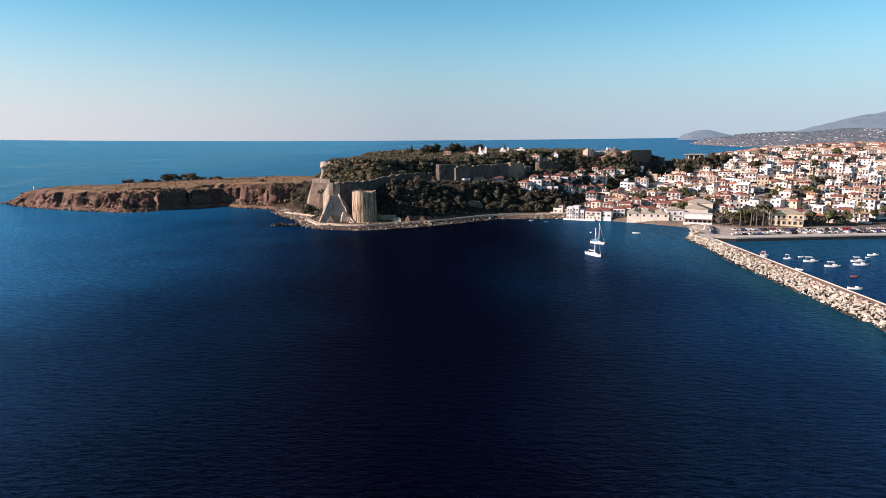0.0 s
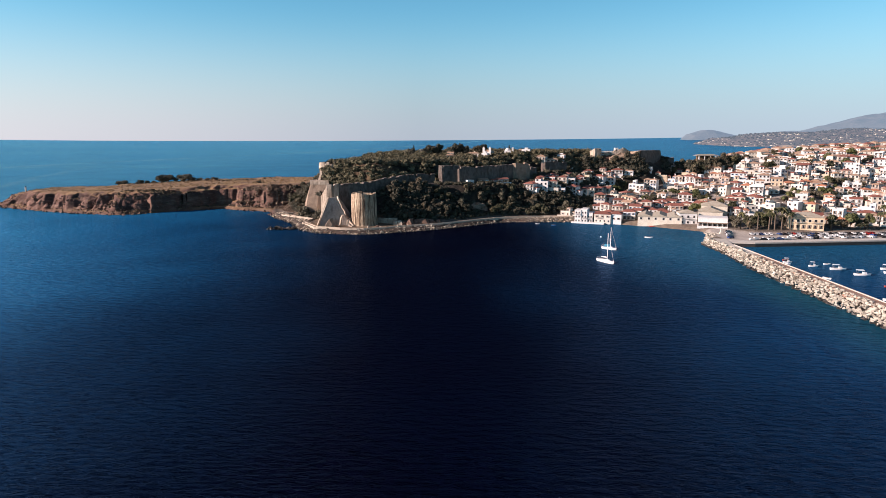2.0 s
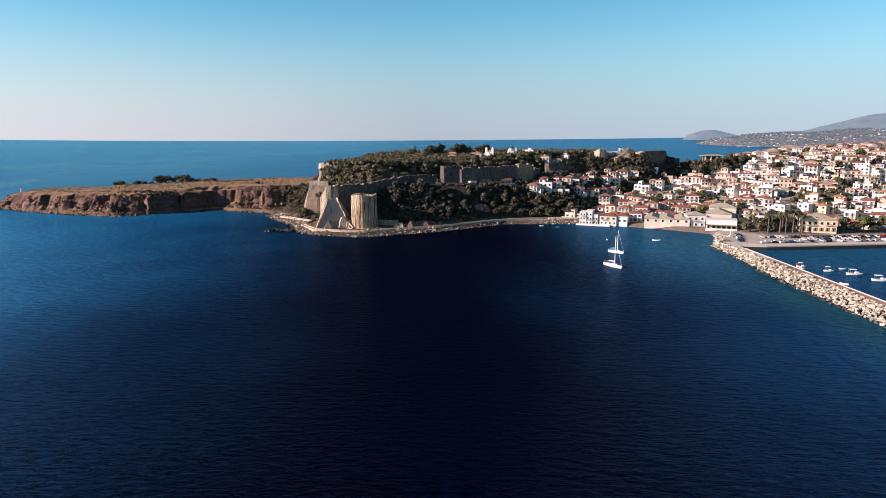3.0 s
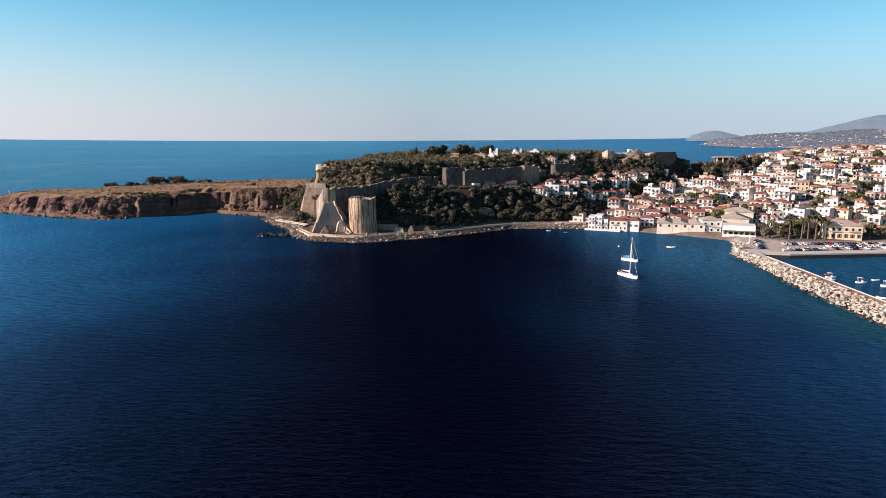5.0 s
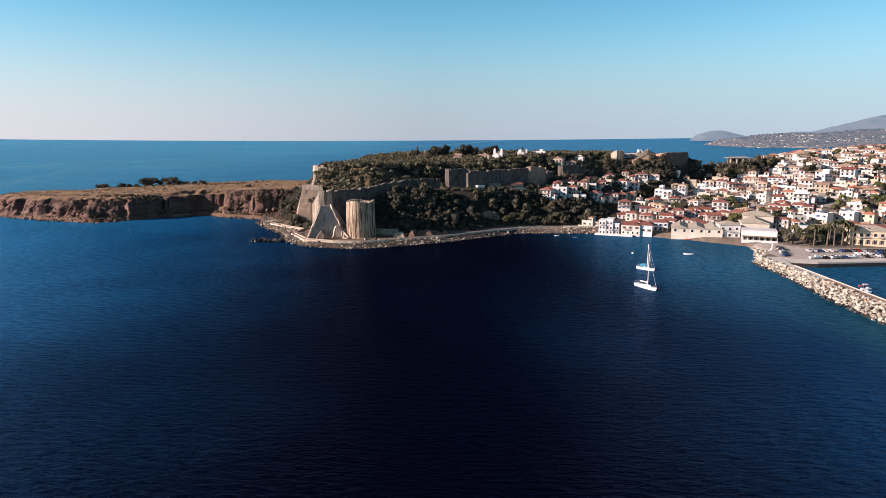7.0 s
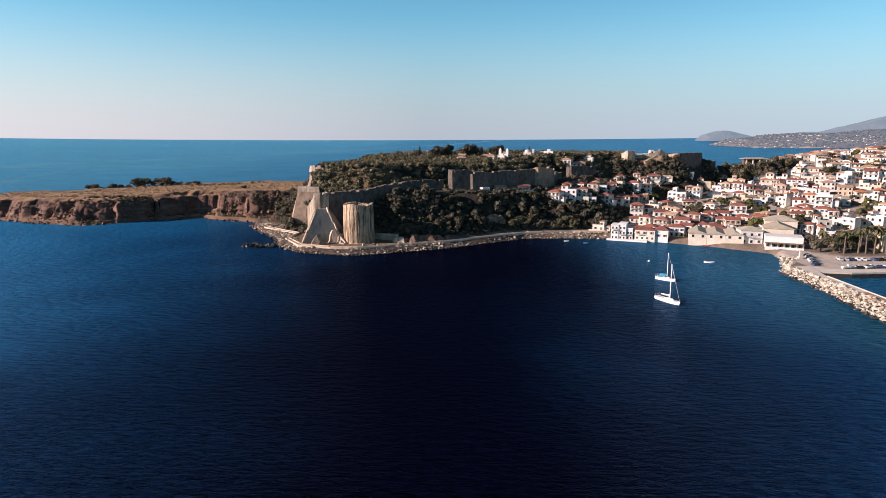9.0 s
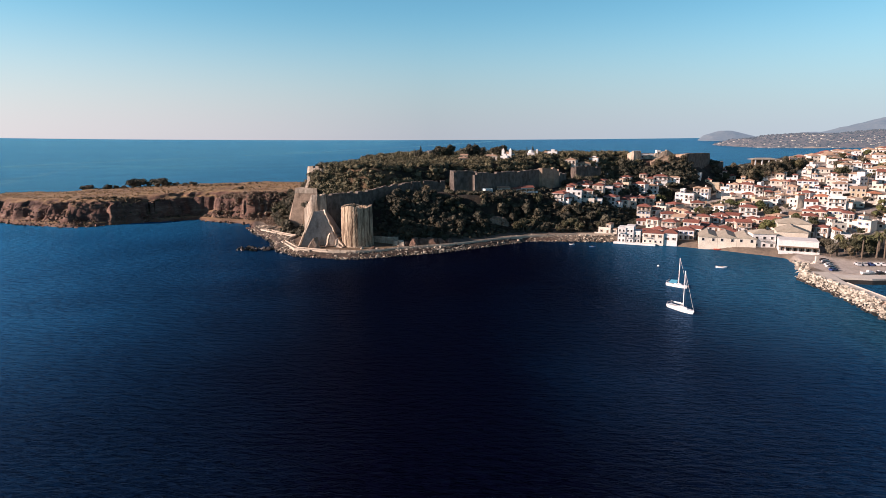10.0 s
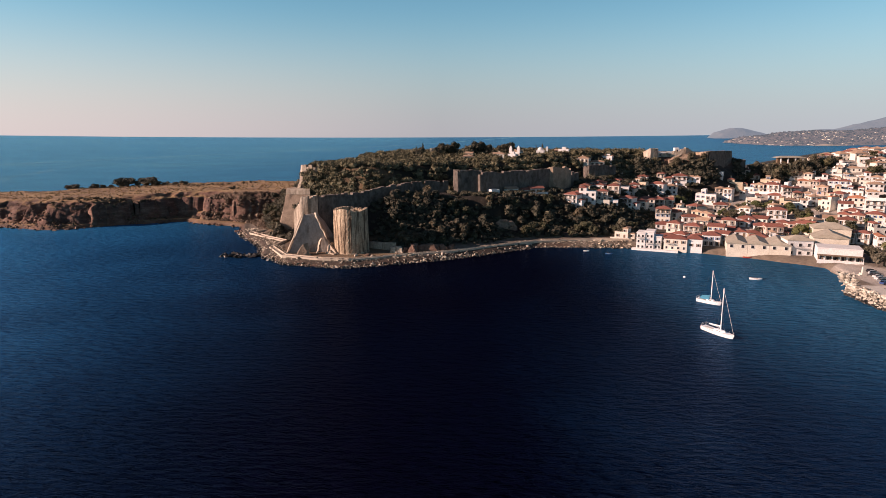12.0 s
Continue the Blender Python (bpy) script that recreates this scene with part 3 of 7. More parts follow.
def build_ground():
    xs, ys = np.concatenate([np.arange(-480, -100, 1.25), np.arange(-100, 420, 2.5), np.arange(420, 1300, 8)]), np.concatenate([np.arange(355, 500, 2.5), np.arange(500, 512, 2.0), np.arange(512, 578, 1.25), np.arange(578, 590, 2.0), np.arange(590, 720, 2.5), np.arange(720, 1360, 8)])
    X, Y = np.meshgrid(xs, ys)
    Z = height(X, Y)
    nx, ny = len(xs), len(ys)
    # crags: the steep faces of the headland are pushed in and out
    gy, gx = np.gradient(Z, ys, xs)
    crag = smooth(np.hypot(gx, gy), 0.3, 0.8) * smooth(inside(HEAD, X, Y), -8, 0) * smooth(Z, 0.2, 2.0)
    dx = (3.4 * rough(X + 1.7 * Z, Y - 2.3 * Z, 9, 4) + 1.3 * rough(X - 3.1 * Z, Y + 2.7 * Z, 2.6, 2)) * crag
    dy = (3.4 * rough(X - 2.1 * Z + 400, Y + 1.9 * Z, 9, 4) + 1.3 * rough(X + 2.9 * Z, Y - 3.3 * Z + 90, 2.6, 2)) * crag
    co = np.stack([X + dx, Y + dy, Z + 0.8 * rough(X, Y, 3.2, 2) * crag], -1).reshape(-1, 3)
    idx = np.arange(nx * ny).reshape(ny, nx)
    quads = np.stack([idx[:-1, :-1], idx[:-1, 1:], idx[1:, 1:], idx[1:, :-1]], -1).reshape(-1, 4)
    keep = (co[quads][:, :, 2] > -4.9).any(1)
    me = bpy.data.meshes.new("ground")
    me.from_pydata(co.tolist(), [], quads[keep].tolist())
    me.polygons.foreach_set("use_smooth", np.ones(len(me.polygons), bool))
    slope = np.hypot(gx, gy)
    cape = smooth(inside(CAPE, X, Y), -3, 2)
    glades = smooth(inside(TOP, X, Y), -4, 4) * smooth(rough(X, Y, 22, 4), -0.15, 0.3)
    head = smooth(inside(HEAD, X, Y), -12, 2)
    masks = {"dry": np.maximum(np.maximum(head * smooth(X, -70, -130), 0.55 * cape), 0.6 * glades), "cliff": smooth(slope, 0.35, 0.7) * np.maximum(head, np.maximum(smooth(Z, 9, 4) * 0.5, smooth(inside(FORT, X, Y), 0, 8) * 0.8)),
             "sand": smooth(Z, 4.5, 3.0) * (1 - head * smooth(X, -110, -150)) * (1 - 0.8 * cape) * (1 - 0.9 * smooth(X, 62, 50) * smooth(inside(LAND, X, Y), 6, 3)), "paved": np.maximum(smooth(inside(PARK, X, Y), -1, 1), 0.75 * smooth(inside(TOWN, X, Y), -4, 6) * smooth(rough(X, Y, 14, 3), -0.35, 0.1))}
    for k, v in masks.items():
        a = me.attributes.new(k, "FLOAT", "POINT")
        a.data.foreach_set("value", v.reshape(-1).astype(np.float32))
    me.materials.append(GROUND)
    return tagged(new("ground", me), "dry coastal hillside with brown cliffs, scrub and sandy shore", "ground", kind="structure")


build_ground()


def build_sea():
    """One sheet of water out to the horizon; the far part is raised to fit the horizon line in the camera's view."""
    radii = [0, 60, 130, 220, 330, 470, 650, 900, 1250, 1500, 1800, 2200, 2700, 3200, 3700, 4200, 4700, 5200, 5800, 6600]
    n = 96
    verts, faces = [(0, 100, 0)], []
    for r in radii[1:]:
        z = 33.0 * (max(0, r - 1500) / 3400) ** 2
        verts += [(r * math.cos(2 * math.pi * k / n), 100 + r * math.sin(2 * math.pi * k / n), z) for k in range(n)]
    faces += [(0, 1 + k, 1 + (k + 1) % n) for k in range(n)]
    for i in range(len(radii) - 2):
        a, b = 1 + i * n, 1 + (i + 1) * n
        faces += [(a + k, b + k, b + (k + 1) % n, a + (k + 1) % n) for k in range(n)]
    me = bpy.data.meshes.new("sea")
    me.from_pydata(verts, [], faces)
    me.polygons.foreach_set("use_smooth", np.ones(len(me.polygons), bool))
    me.materials.append(SEA)
    return tagged(new("water", me), "deep blue sea with fine wind ripples", "sea", kind="structure")


build_sea()

# ---- castle ----


def jagged_wall(pts, thick, step, ragged, seed):
    """A wall along (x, y, foot, top) points as one mesh: uneven crest, slightly bulging faces."""
    r = random.Random(seed)
    bm = bmesh.new()
    stations = []
    for (x0, y0, b0, h0), (x1, y1, b1, h1) in zip(pts, pts[1:]):
        length = math.hypot(x1 - x0, y1 - y0)
        d = Vector((x1 - x0, y1 - y0)) / length
        f = 0.0
        while f < 1:
            end = min(1.0, f + r.uniform(0.8, 2.4) * step / length)
            if end > 0.97:
                end = 1.0
            off = r.uniform(-ragged, ragged) - (r.uniform(0.5, 1.4) if ragged >= 0.2 and r.random() < 0.22 else 0)
            for q in (f + 0.04 / length, (f + end) / 2, end - 0.04 / length):
                stations.append((x0 + (x1 - x0) * q, y0 + (y1 - y0) * q, b0 + (b1 - b0) * q, h0 + (h1 - h0) * q + off, d))
            f = end
    rows = []
    levels = 6
    for x, y, b, h, d in stations:
        nx, ny = d.y, -d.x
        h += r.uniform(-0.12, 0.12)
        col = []
        for side in (1, -1):
            for k in range(levels + 1):
                f = k / levels
                off = side * (thick / 2 + (1 - f) * 0.6) + r.uniform(-0.05, 0.05)
                col.append(bm.verts.new((x + nx * off, y + ny * off, b + (h - b) * f)))
        rows.append(col)
    m = levels + 1
    for a, b in zip(rows, rows[1:]):
        for k in range(levels):
            bm.faces.new((a[k], b[k], b[k + 1], a[k + 1]))
            bm.faces.new((b[m + k], a[m + k], a[m + k + 1], b[m + k + 1]))
        bm.faces.new((a[levels], b[levels], b[m + levels], a[m + levels]))
    for c, flip in ((rows[0], 1), (rows[-1], 0)):
        for k in range(levels):
            f = (c[k], c[k + 1], c[m + k + 1], c[m + k])
            bm.faces.new(f if flip else f[::-1])
    return bm


def wall_thing(name, runs, label, seed, material=None):
    t = thing(name, (0, 0, 0), 0, label, "castle wall")
    for i, (pts, thick, ragged) in enumerate(runs):
        part("wall_section", jagged_wall(pts, thick, 1.6, ragged, seed + i), material or STONE, t)
    return t


def tower_shell(cx, cy, r, z0, z1, seed, n=72, levels=18):
    """A hollow round tower with fluted weathering, a plinth and a broken rim."""
    g = random.Random(seed)
    bm = bmesh.new()
    rows = []
    flute = [g.uniform(-0.06, 0.06) for _ in range(n)]
    for k in range(levels + 1):
        f = k / levels
        rad = r + 0.45 * (1 - f) + (0.7 if k == 0 else 0.55 if k == 1 else 0) - (0.12 if k == levels - 2 else 0)
        row = []
        for i in range(n):
            a = 2 * math.pi * i / n
            q = rad + flute[i] * min(1, 2 * f) + g.uniform(-0.06, 0.06)
            top = z0 + (z1 - z0) * f
            if k == levels:
                top += 0.5 * math.sin(a * 3 + 1) + g.uniform(-0.35, 0.35) - (1.3 if 0.2 < (a / math.pi + 0.5) % 2 - 0.45 < 0.32 else 0)
            row.append(bm.verts.new((cx + q * math.cos(a), cy + q * math.sin(a), top)))
        rows.append(row)
    inner = [bm.verts.new((cx + (r - 1.6) * math.cos(2 * math.pi * i / n), cy + (r - 1.6) * math.sin(2 * math.pi * i / n), rows[-1][i].co.z - 0.1)) for i in range(n)]
    floor = [bm.verts.new((cx + (r - 1.6) * math.cos(2 * math.pi * i / n), cy + (r - 1.6) * math.sin(2 * math.pi * i / n), z1 - 2.0)) for i in range(n)]
    rows += [inner, floor]
    for a, b in zip(rows, rows[1:]):
        for i in range(n):
            bm.faces.new((a[i], a[(i + 1) % n], b[(i + 1) % n], b[i]))
    bm.faces.new(floor)
    return bm


t = thing("round_tower", (0, 0, 0), 0, "round weathered limestone castle tower standing on the shore", "tower")
part("shaft", tower_shell(-60.5, 441, 8.6, 0.5, 24.4, 4), TOWER_STONE, t)
for a in range(8):
    x, y = -60.5 + 5.6 * math.cos(a * 0.8), 441 + 5.6 * math.sin(a * 0.8)
    bm = bmesh.new()
    box(bm, x - 0.9, x + 0.9, y - 0.7, y + 0.7, 22.2, 22.9 + 0.35 * (a % 3))
    part("rubble_block", bm, STONE, t)

# broken bastion: a leaning triangular face between two standing rims
t = thing("broken_bastion", (0, 0, 0), 0, "collapsed triangular castle bastion of pale limestone on the shore", "castle ruin")


def hull_of(points):
    bm = bmesh.new()
    for p in points:
        bm.verts.new(p)
    bmesh.ops.convex_hull(bm, input=bm.verts)
    return bm


def ragged(bm, amount, seed, cuts=3):
    bmesh.ops.triangulate(bm, faces=bm.faces)
    bmesh.ops.subdivide_edges(bm, edges=bm.edges, cuts=cuts, use_grid_fill=True)
    for v in bm.verts:
        v.co += noise.noise_vector(v.co * 0.45 + Vector((seed, 0, 0))) * amount
    return bm


part("leaning_face", ragged(hull_of([(-92.6, 434.6, 0.5), (-73.6, 441.4, 0.5), (-84.6, 440.4, 21.2), (-79.3, 442.0, 21.6), (-90, 453, 0.5), (-72, 453, 0.5),
                                     (-85.5, 453, 20.6), (-79.5, 453, 20.8), (-73.4, 441.2, 9.0), (-72, 451, 8.6)]), 0.15, 3), SLAB_STONE, t)
part("left_rim", ragged(hull_of([(-93.6, 433.6, 0.5), (-93.0, 433.2, 0.5), (-85.2, 439.4, 21.8), (-84.7, 439.4, 21.7), (-94.4, 438, 0.5), (-86.4, 445, 21.4)]), 0.22, 9, 3), STONE, t)
# the ragged broken edge of the collapsed face: a thin pale line of torn masonry down its right side
tear = [(-78.9, 441.4, 22.2), (-78.0, 441.4, 19.0), (-77.0, 441.0, 17.2), (-76.2, 441.0, 14.4), (-74.6, 440.6, 12.6), (-73.4, 440.0, 9.4)]
for (ax, ay, az), (bx, by, bz) in zip(tear, tear[1:]):
    part("torn_edge", ragged(hull_of([(ax - 0.7, ay + 0.4, az), (ax + 0.3, ay - 0.8, az), (ax + 0.4, ay + 0.8, az), (bx - 0.7, by + 0.4, bz - 0.2), (bx + 0.3, by - 0.8, bz - 0.2), (bx + 0.4, by + 0.8, bz)]), 0.2, ax, 1), PALE_STONE, t)
shard = [(-75.2, 436.8, 9.6), (-75.9, 436.0, 8.0), (-76.4, 435.4, 6.4), (-76.5, 434.9, 4.6), (-77.0, 434.4, 2.6), (-77.4, 434.0, 0.8)]
for (ax, ay, az), (bx, by, bz) in zip(shard, shard[1:]):
    part("torn_edge", ragged(hull_of([(ax - 0.6, ay + 0.7, az), (ax + 0.3, ay - 0.3, az + 0.1), (ax + 0.4, ay + 1.4, az), (bx - 0.6, by + 0.7, bz), (bx + 0.3, by - 0.3, bz), (bx + 0.4, by + 1.4, bz)]), 0.3, az, 1), STONE, t)
part("shoulder_block", ragged(hull_of([(-74.8, 439.2, 10.4), (-72.6, 440, 8.2), (-77.2, 438.2, 0.6), (-70.4, 438.6, 0.6), (-74, 446, 8.4), (-70, 446, 6), (-75, 447, 0.5), (-69, 447, 0.5)]), 0.3, 25, 2), SLAB_STONE, t)
part("foot_block", ragged(hull_of([(-73.0, 437.4, 0.5), (-64.6, 431.4, 0.5), (-72.4, 438.4, 5.6), (-70.8, 436.8, 6.4), (-69.0, 434.6, 4.6), (-66.0, 432.0, 2.2), (-70, 442, 0.5), (-70.4, 440.6, 7.0), (-64, 434, 0.5)]), 0.4, 33, 3), STONE, t)
part("plinth_block", ragged(hull_of([(-73.0, 435.0, 0.8), (-67.4, 430.4, 0.8), (-66.0, 432.6, 0.8), (-71.4, 437.2, 0.8), (-72.8, 435.2, 3.0), (-67.6, 430.8, 2.8), (-66.4, 432.6, 2.8), (-71.4, 437, 3.2)]), 0.2, 41, 2), STONE, t)
part("standing_wall", jagged_wall([(-91.6, 449.2, 6, 23.0), (-89.4, 448.2, 5, 25.0), (-88.4, 447.4, 4, 27.0), (-87.2, 446.6, 4, 27.4), (-86.8, 446.4, 4, 30.0), (-83.4, 446.2, 4, 30.4), (-80.0, 449.4, 4, 30.3)], 2.4, 1.1, 0.3, 8), STONE, t)
t = thing("fallen_masonry", (-84.5, 431.5, 0), 15, "large tilted slab of fallen castle masonry with dry brush round it", "rubble")
part("block", ragged(hull_of([(-2.6, -1.6, 1), (4.4, -2.2, 1), (4.6, 2, 1), (-3, 2, 1), (-1.4, -0.6, 4.0), (1.2, -0.4, 7.6), (3.6, 0.2, 8.2), (4.2, 0.6, 5.6)]), 0.5, 2, 2), TALUS_STONE, t)
part("block", ragged(hull_of([(0.4, -3.6, 1), (5.2, -3.8, 1), (5, -1, 1), (0.6, -1, 1), (1.4, -3, 3.8), (3.6, -3.2, 4.6), (4.4, -1.4, 3.6)]), 0.5, 12, 2), TALUS_STONE, t)
t = thing("fallen_masonry", (-69.5, 434.4, 0), 75, "fallen block of castle masonry with dry brush round it", "rubble")
part("block", ragged(hull_of([(-2, -1, 1), (2, -1, 1), (2, 2, 1), (-2, 2, 1), (-1.5, 0, 3.6), (1.4, 1, 4.4)]), 0.4, 6, 2), STONE, t)

# outer bastion with a battered face, and the terrace above it
t = thing("outer_bastion", (0, 0, 0), 0, "battered corner bastion of pale stone above the bay", "castle bastion")
bm = bmesh.new()
foot = [(-120.5, 508), (-114.5, 490), (-90, 490), (-100, 532)]
prism(bm, foot, 3, 26.6, 8.0)
bmesh.ops.subdivide_edges(bm, edges=bm.edges, cuts=5, use_grid_fill=True)
for v in bm.verts:
    v.co += noise.noise_vector(v.co * 0.4) * 0.35
part("talus", bm, TALUS_STONE, t)
bm = bmesh.new()
mid = Vector((sum(p[0] for p in foot) / 4, sum(p[1] for p in foot) / 4))
rim = [Vector(p) + (mid - Vector(p)).normalized() * 7.7 for p in foot]
prism(bm, [tuple(p) for p in rim], 26.4, 29.2, 0.3)
part("parapet", ragged(bm, 0.2, 4, 3), STONE, t)
wall_thing("terrace_wall", [([(-109, 530, 37, 42), (-104.5, 514, 37.5, 42.8), (-96, 512, 38.5, 43.2), (-86, 515, 38.5, 43.4)], 2.0, 0.4),
                            ([(-105.6, 506, 24, 31), (-104.6, 510, 26, 35.6), (-103, 514, 28, 38.4)], 2.0, 0.9)], "ruined castle terrace wall above the bay", 21)
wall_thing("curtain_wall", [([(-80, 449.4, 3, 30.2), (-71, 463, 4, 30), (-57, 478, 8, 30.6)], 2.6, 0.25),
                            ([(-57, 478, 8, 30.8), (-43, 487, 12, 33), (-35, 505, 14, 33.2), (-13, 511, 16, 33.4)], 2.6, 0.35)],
           "lower castle curtain wall of weathered limestone coloured as in shade", 31, SHADED_STONE)
wall_thing("gate_bastion", [([(-8.6, 522, 18, 39.6), (-7.4, 508, 18, 40.2), (5.4, 511, 18, 40), (7, 520, 18, 39)], 3.0, 0.2)],
           "square castle gate bastion of weathered limestone coloured as in shade", 41, SHADED_STONE)
wall_thing("curtain_wall", [([(6, 508, 18, 38.6), (30, 522, 20, 38.8), (54, 536, 20, 39.4)], 2.6, 0.2),
                                                        ([(66, 546, 20, 35), (74, 556, 24, 36.5)], 2.4, 1.0)],
           "upper castle curtain wall of weathered limestone coloured as in shade", 51, SHADED_STONE)
# lighter masonry colour stands in for sun on this corner
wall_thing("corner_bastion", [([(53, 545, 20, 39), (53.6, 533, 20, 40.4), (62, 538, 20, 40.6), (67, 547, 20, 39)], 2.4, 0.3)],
           "corner bastion of the upper curtain wall, coloured as sunlit", 55, TALUS_STONE)
wall_thing("curtain_wall", [([(83, 578, 28, 39), (84, 570, 28, 39.6), (93, 576, 28, 40), (106, 584, 33, 39)], 1.8, 0.4)],
           "short stretch of curtain wall above the houses, coloured as in shade", 57, SHADED_STONE)
wall_thing("fort_keep", [([(135, 613, 38, 48), (136.5, 605, 36, 50.4), (142, 606, 36, 50.6), (143, 613, 38, 49)], 2.2, 0.4),
                         ([(147, 613, 40, 47), (156, 612, 40, 48), (165, 612, 40, 50.6), (171, 614, 40, 49)], 2.0, 0.7)],
           "ruined keep of the hilltop fort in pale stone", 61)
wall_thing("fort_wall", [([(178, 600.4, 30, 48.6), (181, 602.6, 30, 48.6), (203, 622, 32, 48.4), (207, 630, 32, 44)], 2.6, 0.18)],
           "tall bastion wall of the hilltop fort", 71, SHADED_STONE)
wall_thing("fort_wall", [([(206, 629, 30, 41.4), (216, 640, 30, 41), (228, 652, 30, 40)], 2.0, 0.25)], "low outer wall of the hilltop fort", 75, SHADED_STONE)
t = thing("rock_mound", (0, 0, 0), 0, "golden weathered rock mound below the ruined keep", "rock")
part("mound", ragged(hull_of([(149, 602, 34), (174, 599, 34), (151, 603, 42), (156, 604, 44.6), (161, 604, 46.4), (167, 603, 46.8), (172.5, 601, 44.6), (149, 612, 40), (175, 612, 44)]), 1.5, 17, 4), TALUS_STONE, t)
# flank painted as the sunlit side, in the lighter masonry colour
wall_thing("fort_wall", [([(171, 612, 34, 47), (175.4, 599.6, 30, 48.4), (177.6, 599.8, 30, 48.6)], 2.6, 0.18)], "flank wall of the hilltop fort, coloured as sunlit", 73, TALUS_STONE)
t = thing("low_wall", (0, 0, 0), 0, "low pale stone retaining wall beside the round tower", "wall")
part("wall_section", jagged_wall([(-52, 446, 1, 6.6), (-37.6, 442, 1, 6.6)], 0.8, 2, 0.15, 81), STONE, t)
for x, y, k, turn in ((-37, 438.5, 1.6, 0), (-32, 439.5, 1.2, 40), (-28, 440.5, 1.9, 80), (-23.5, 442, 1.7, 10), (-19, 443, 1.9, 170), (-14, 444.5, 1.5, 130), (-9, 447, 1.2, 60), (-56, 428.5, 0.6, 60), (-50, 429, 0.7, 200)):
    t = thing("fallen_masonry", (x, y, max(1.6, ground_at(x, y) - 0.4)), turn, "weathered block of fallen castle masonry beside the promenade", "rubble")
    part("block", ragged(hull_of([(-2.6 * k, -1.2 * k, -1), (2.4 * k, -1.4 * k, -1), (2.8 * k, 1.6 * k, -1), (-2.4 * k, 1.4 * k, -1), (-1.8 * k, -0.6 * k, 1.9 * k), (-0.6 * k, 0.9 * k, 2.4 * k), (1.5 * k, -0.5 * k, 2.3 * k), (2.2 * k, 0.6 * k, 1.6 * k)]), 0.55 * k, x, 3),
         STONE if x in (-37, -56) else CLIFF_ROCK, t)

t = thing("rock_cut", (0, 0, 0), 0, "pale brown cut rock face in the wooded slope", "rock face")
part("face", ragged(hull_of([(12.5, 482.5, 2), (29.5, 487, 2), (14.5, 485, 9.5), (18, 485.6, 12), (25, 488, 11.4), (28.5, 489.6, 8), (12, 494, 2), (30, 496, 2), (18, 494, 12), (25, 496, 11)]), 1.2, 14, 4), TALUS_STONE, t)

# ---- rocks ----
_rg = random.Random(11)


def boulder_mesh(seed, stone=BOULDER):
    g = random.Random(seed)
    sx, sy, sz = g.uniform(0.55, 0.75), g.uniform(0.42, 0.55), g.uniform(0.32, 0.48)
    bm = bmesh.new()
    for _ in range(10):
        v = Vector((g.uniform(-1, 1), g.uniform(-1, 1), g.uniform(-1, 1))) * g.uniform(0.95, 1.15)
        v *= 1.15 if v.length < 0.7 else 0.95
        bm.verts.new((v.x * sx, v.y * sy, v.z * sz))
    hull = bmesh.ops.convex_hull(bm, input=bm.verts)
    bmesh.ops.delete(bm, geom=[v for v in bm.verts if not v.link_faces], context="VERTS")
    return as_mesh("boulder", bm, stone)


BOULDERS = [boulder_mesh(k) for k in range(9)]
SHORE_BOULDERS = [boulder_mesh(20 + k, SHORE_STONE) for k in range(9)]


def lay_boulder(parent, x, y, z, size, kinds=BOULDERS):
    ob = new("boulder", _rg.choice(kinds))
    ob.parent = parent
    ob.location = (x, y, z)
    ob.rotation_euler = (_rg.uniform(-0.6, 0.6), _rg.uniform(-0.6, 0.6), _rg.uniform(0, 6.28))
    ob.scale = (size, size * _rg.uniform(0.8, 1.2), size * _rg.uniform(0.8, 1.1))
    return ob


def joined_boulders(name, spots, label):
    """Many boulders as one mesh, for stretches too far or too dense to tell apart singly."""
    verts, faces = [], []
    for x, y, z, size in spots:
        me = _rg.choice(BOULDERS)
        m = Matrix.LocRotScale((x, y, z), Euler((_rg.uniform(-0.6, 0.6), _rg.uniform(-0.6, 0.6), _rg.uniform(0, 6.28))), (size, size, size))
        b = len(verts)
        verts += [tuple(m @ v.co) for v in me.vertices]
        faces += [tuple(b + i for i in p.vertices) for p in me.polygons]
    me = bpy.data.meshes.new(name)
    me.from_pydata(verts, [], faces)
    me.materials.append(BOULDER)
    return tagged(new(name, me), label, "rocks", kind="stuff")


# ---- breakwater ----
MOLE = thing("breakwater", (0, 0, 0), 0, "rubble breakwater with a reddish paved deck and white kerb", "breakwater", kind="structure")
bm = bmesh.new()
prism(bm, [(145.5, 90), (151.6, 90), (151.6, 362), (149, 372), (148, 366)], -3, 1.0, 0.0)
part("core", bm, WET_ROCK, MOLE)
bm = bmesh.new()
prism(bm, [(151, 90), (156, 90), (156, 325), (151, 325)], -3, 2.9)
part("deck", bm, DECK, MOLE, "reddish brown paved deck")
bm = bmesh.new()
prism(bm, [(151, 325), (156, 325), (156, 352), (160, 372), (150, 374), (151, 362)], -3, 2.95)
part("landing", bm, CONCRETE, MOLE, "pale concrete root of the breakwater")
bm = bmesh.new()
box(bm, 155.9, 156.35, 90, 352, -3, 3.2)
part("kerb", bm, CONCRETE, MOLE, "pale concrete kerb")
far_spots = []
y = 100.0
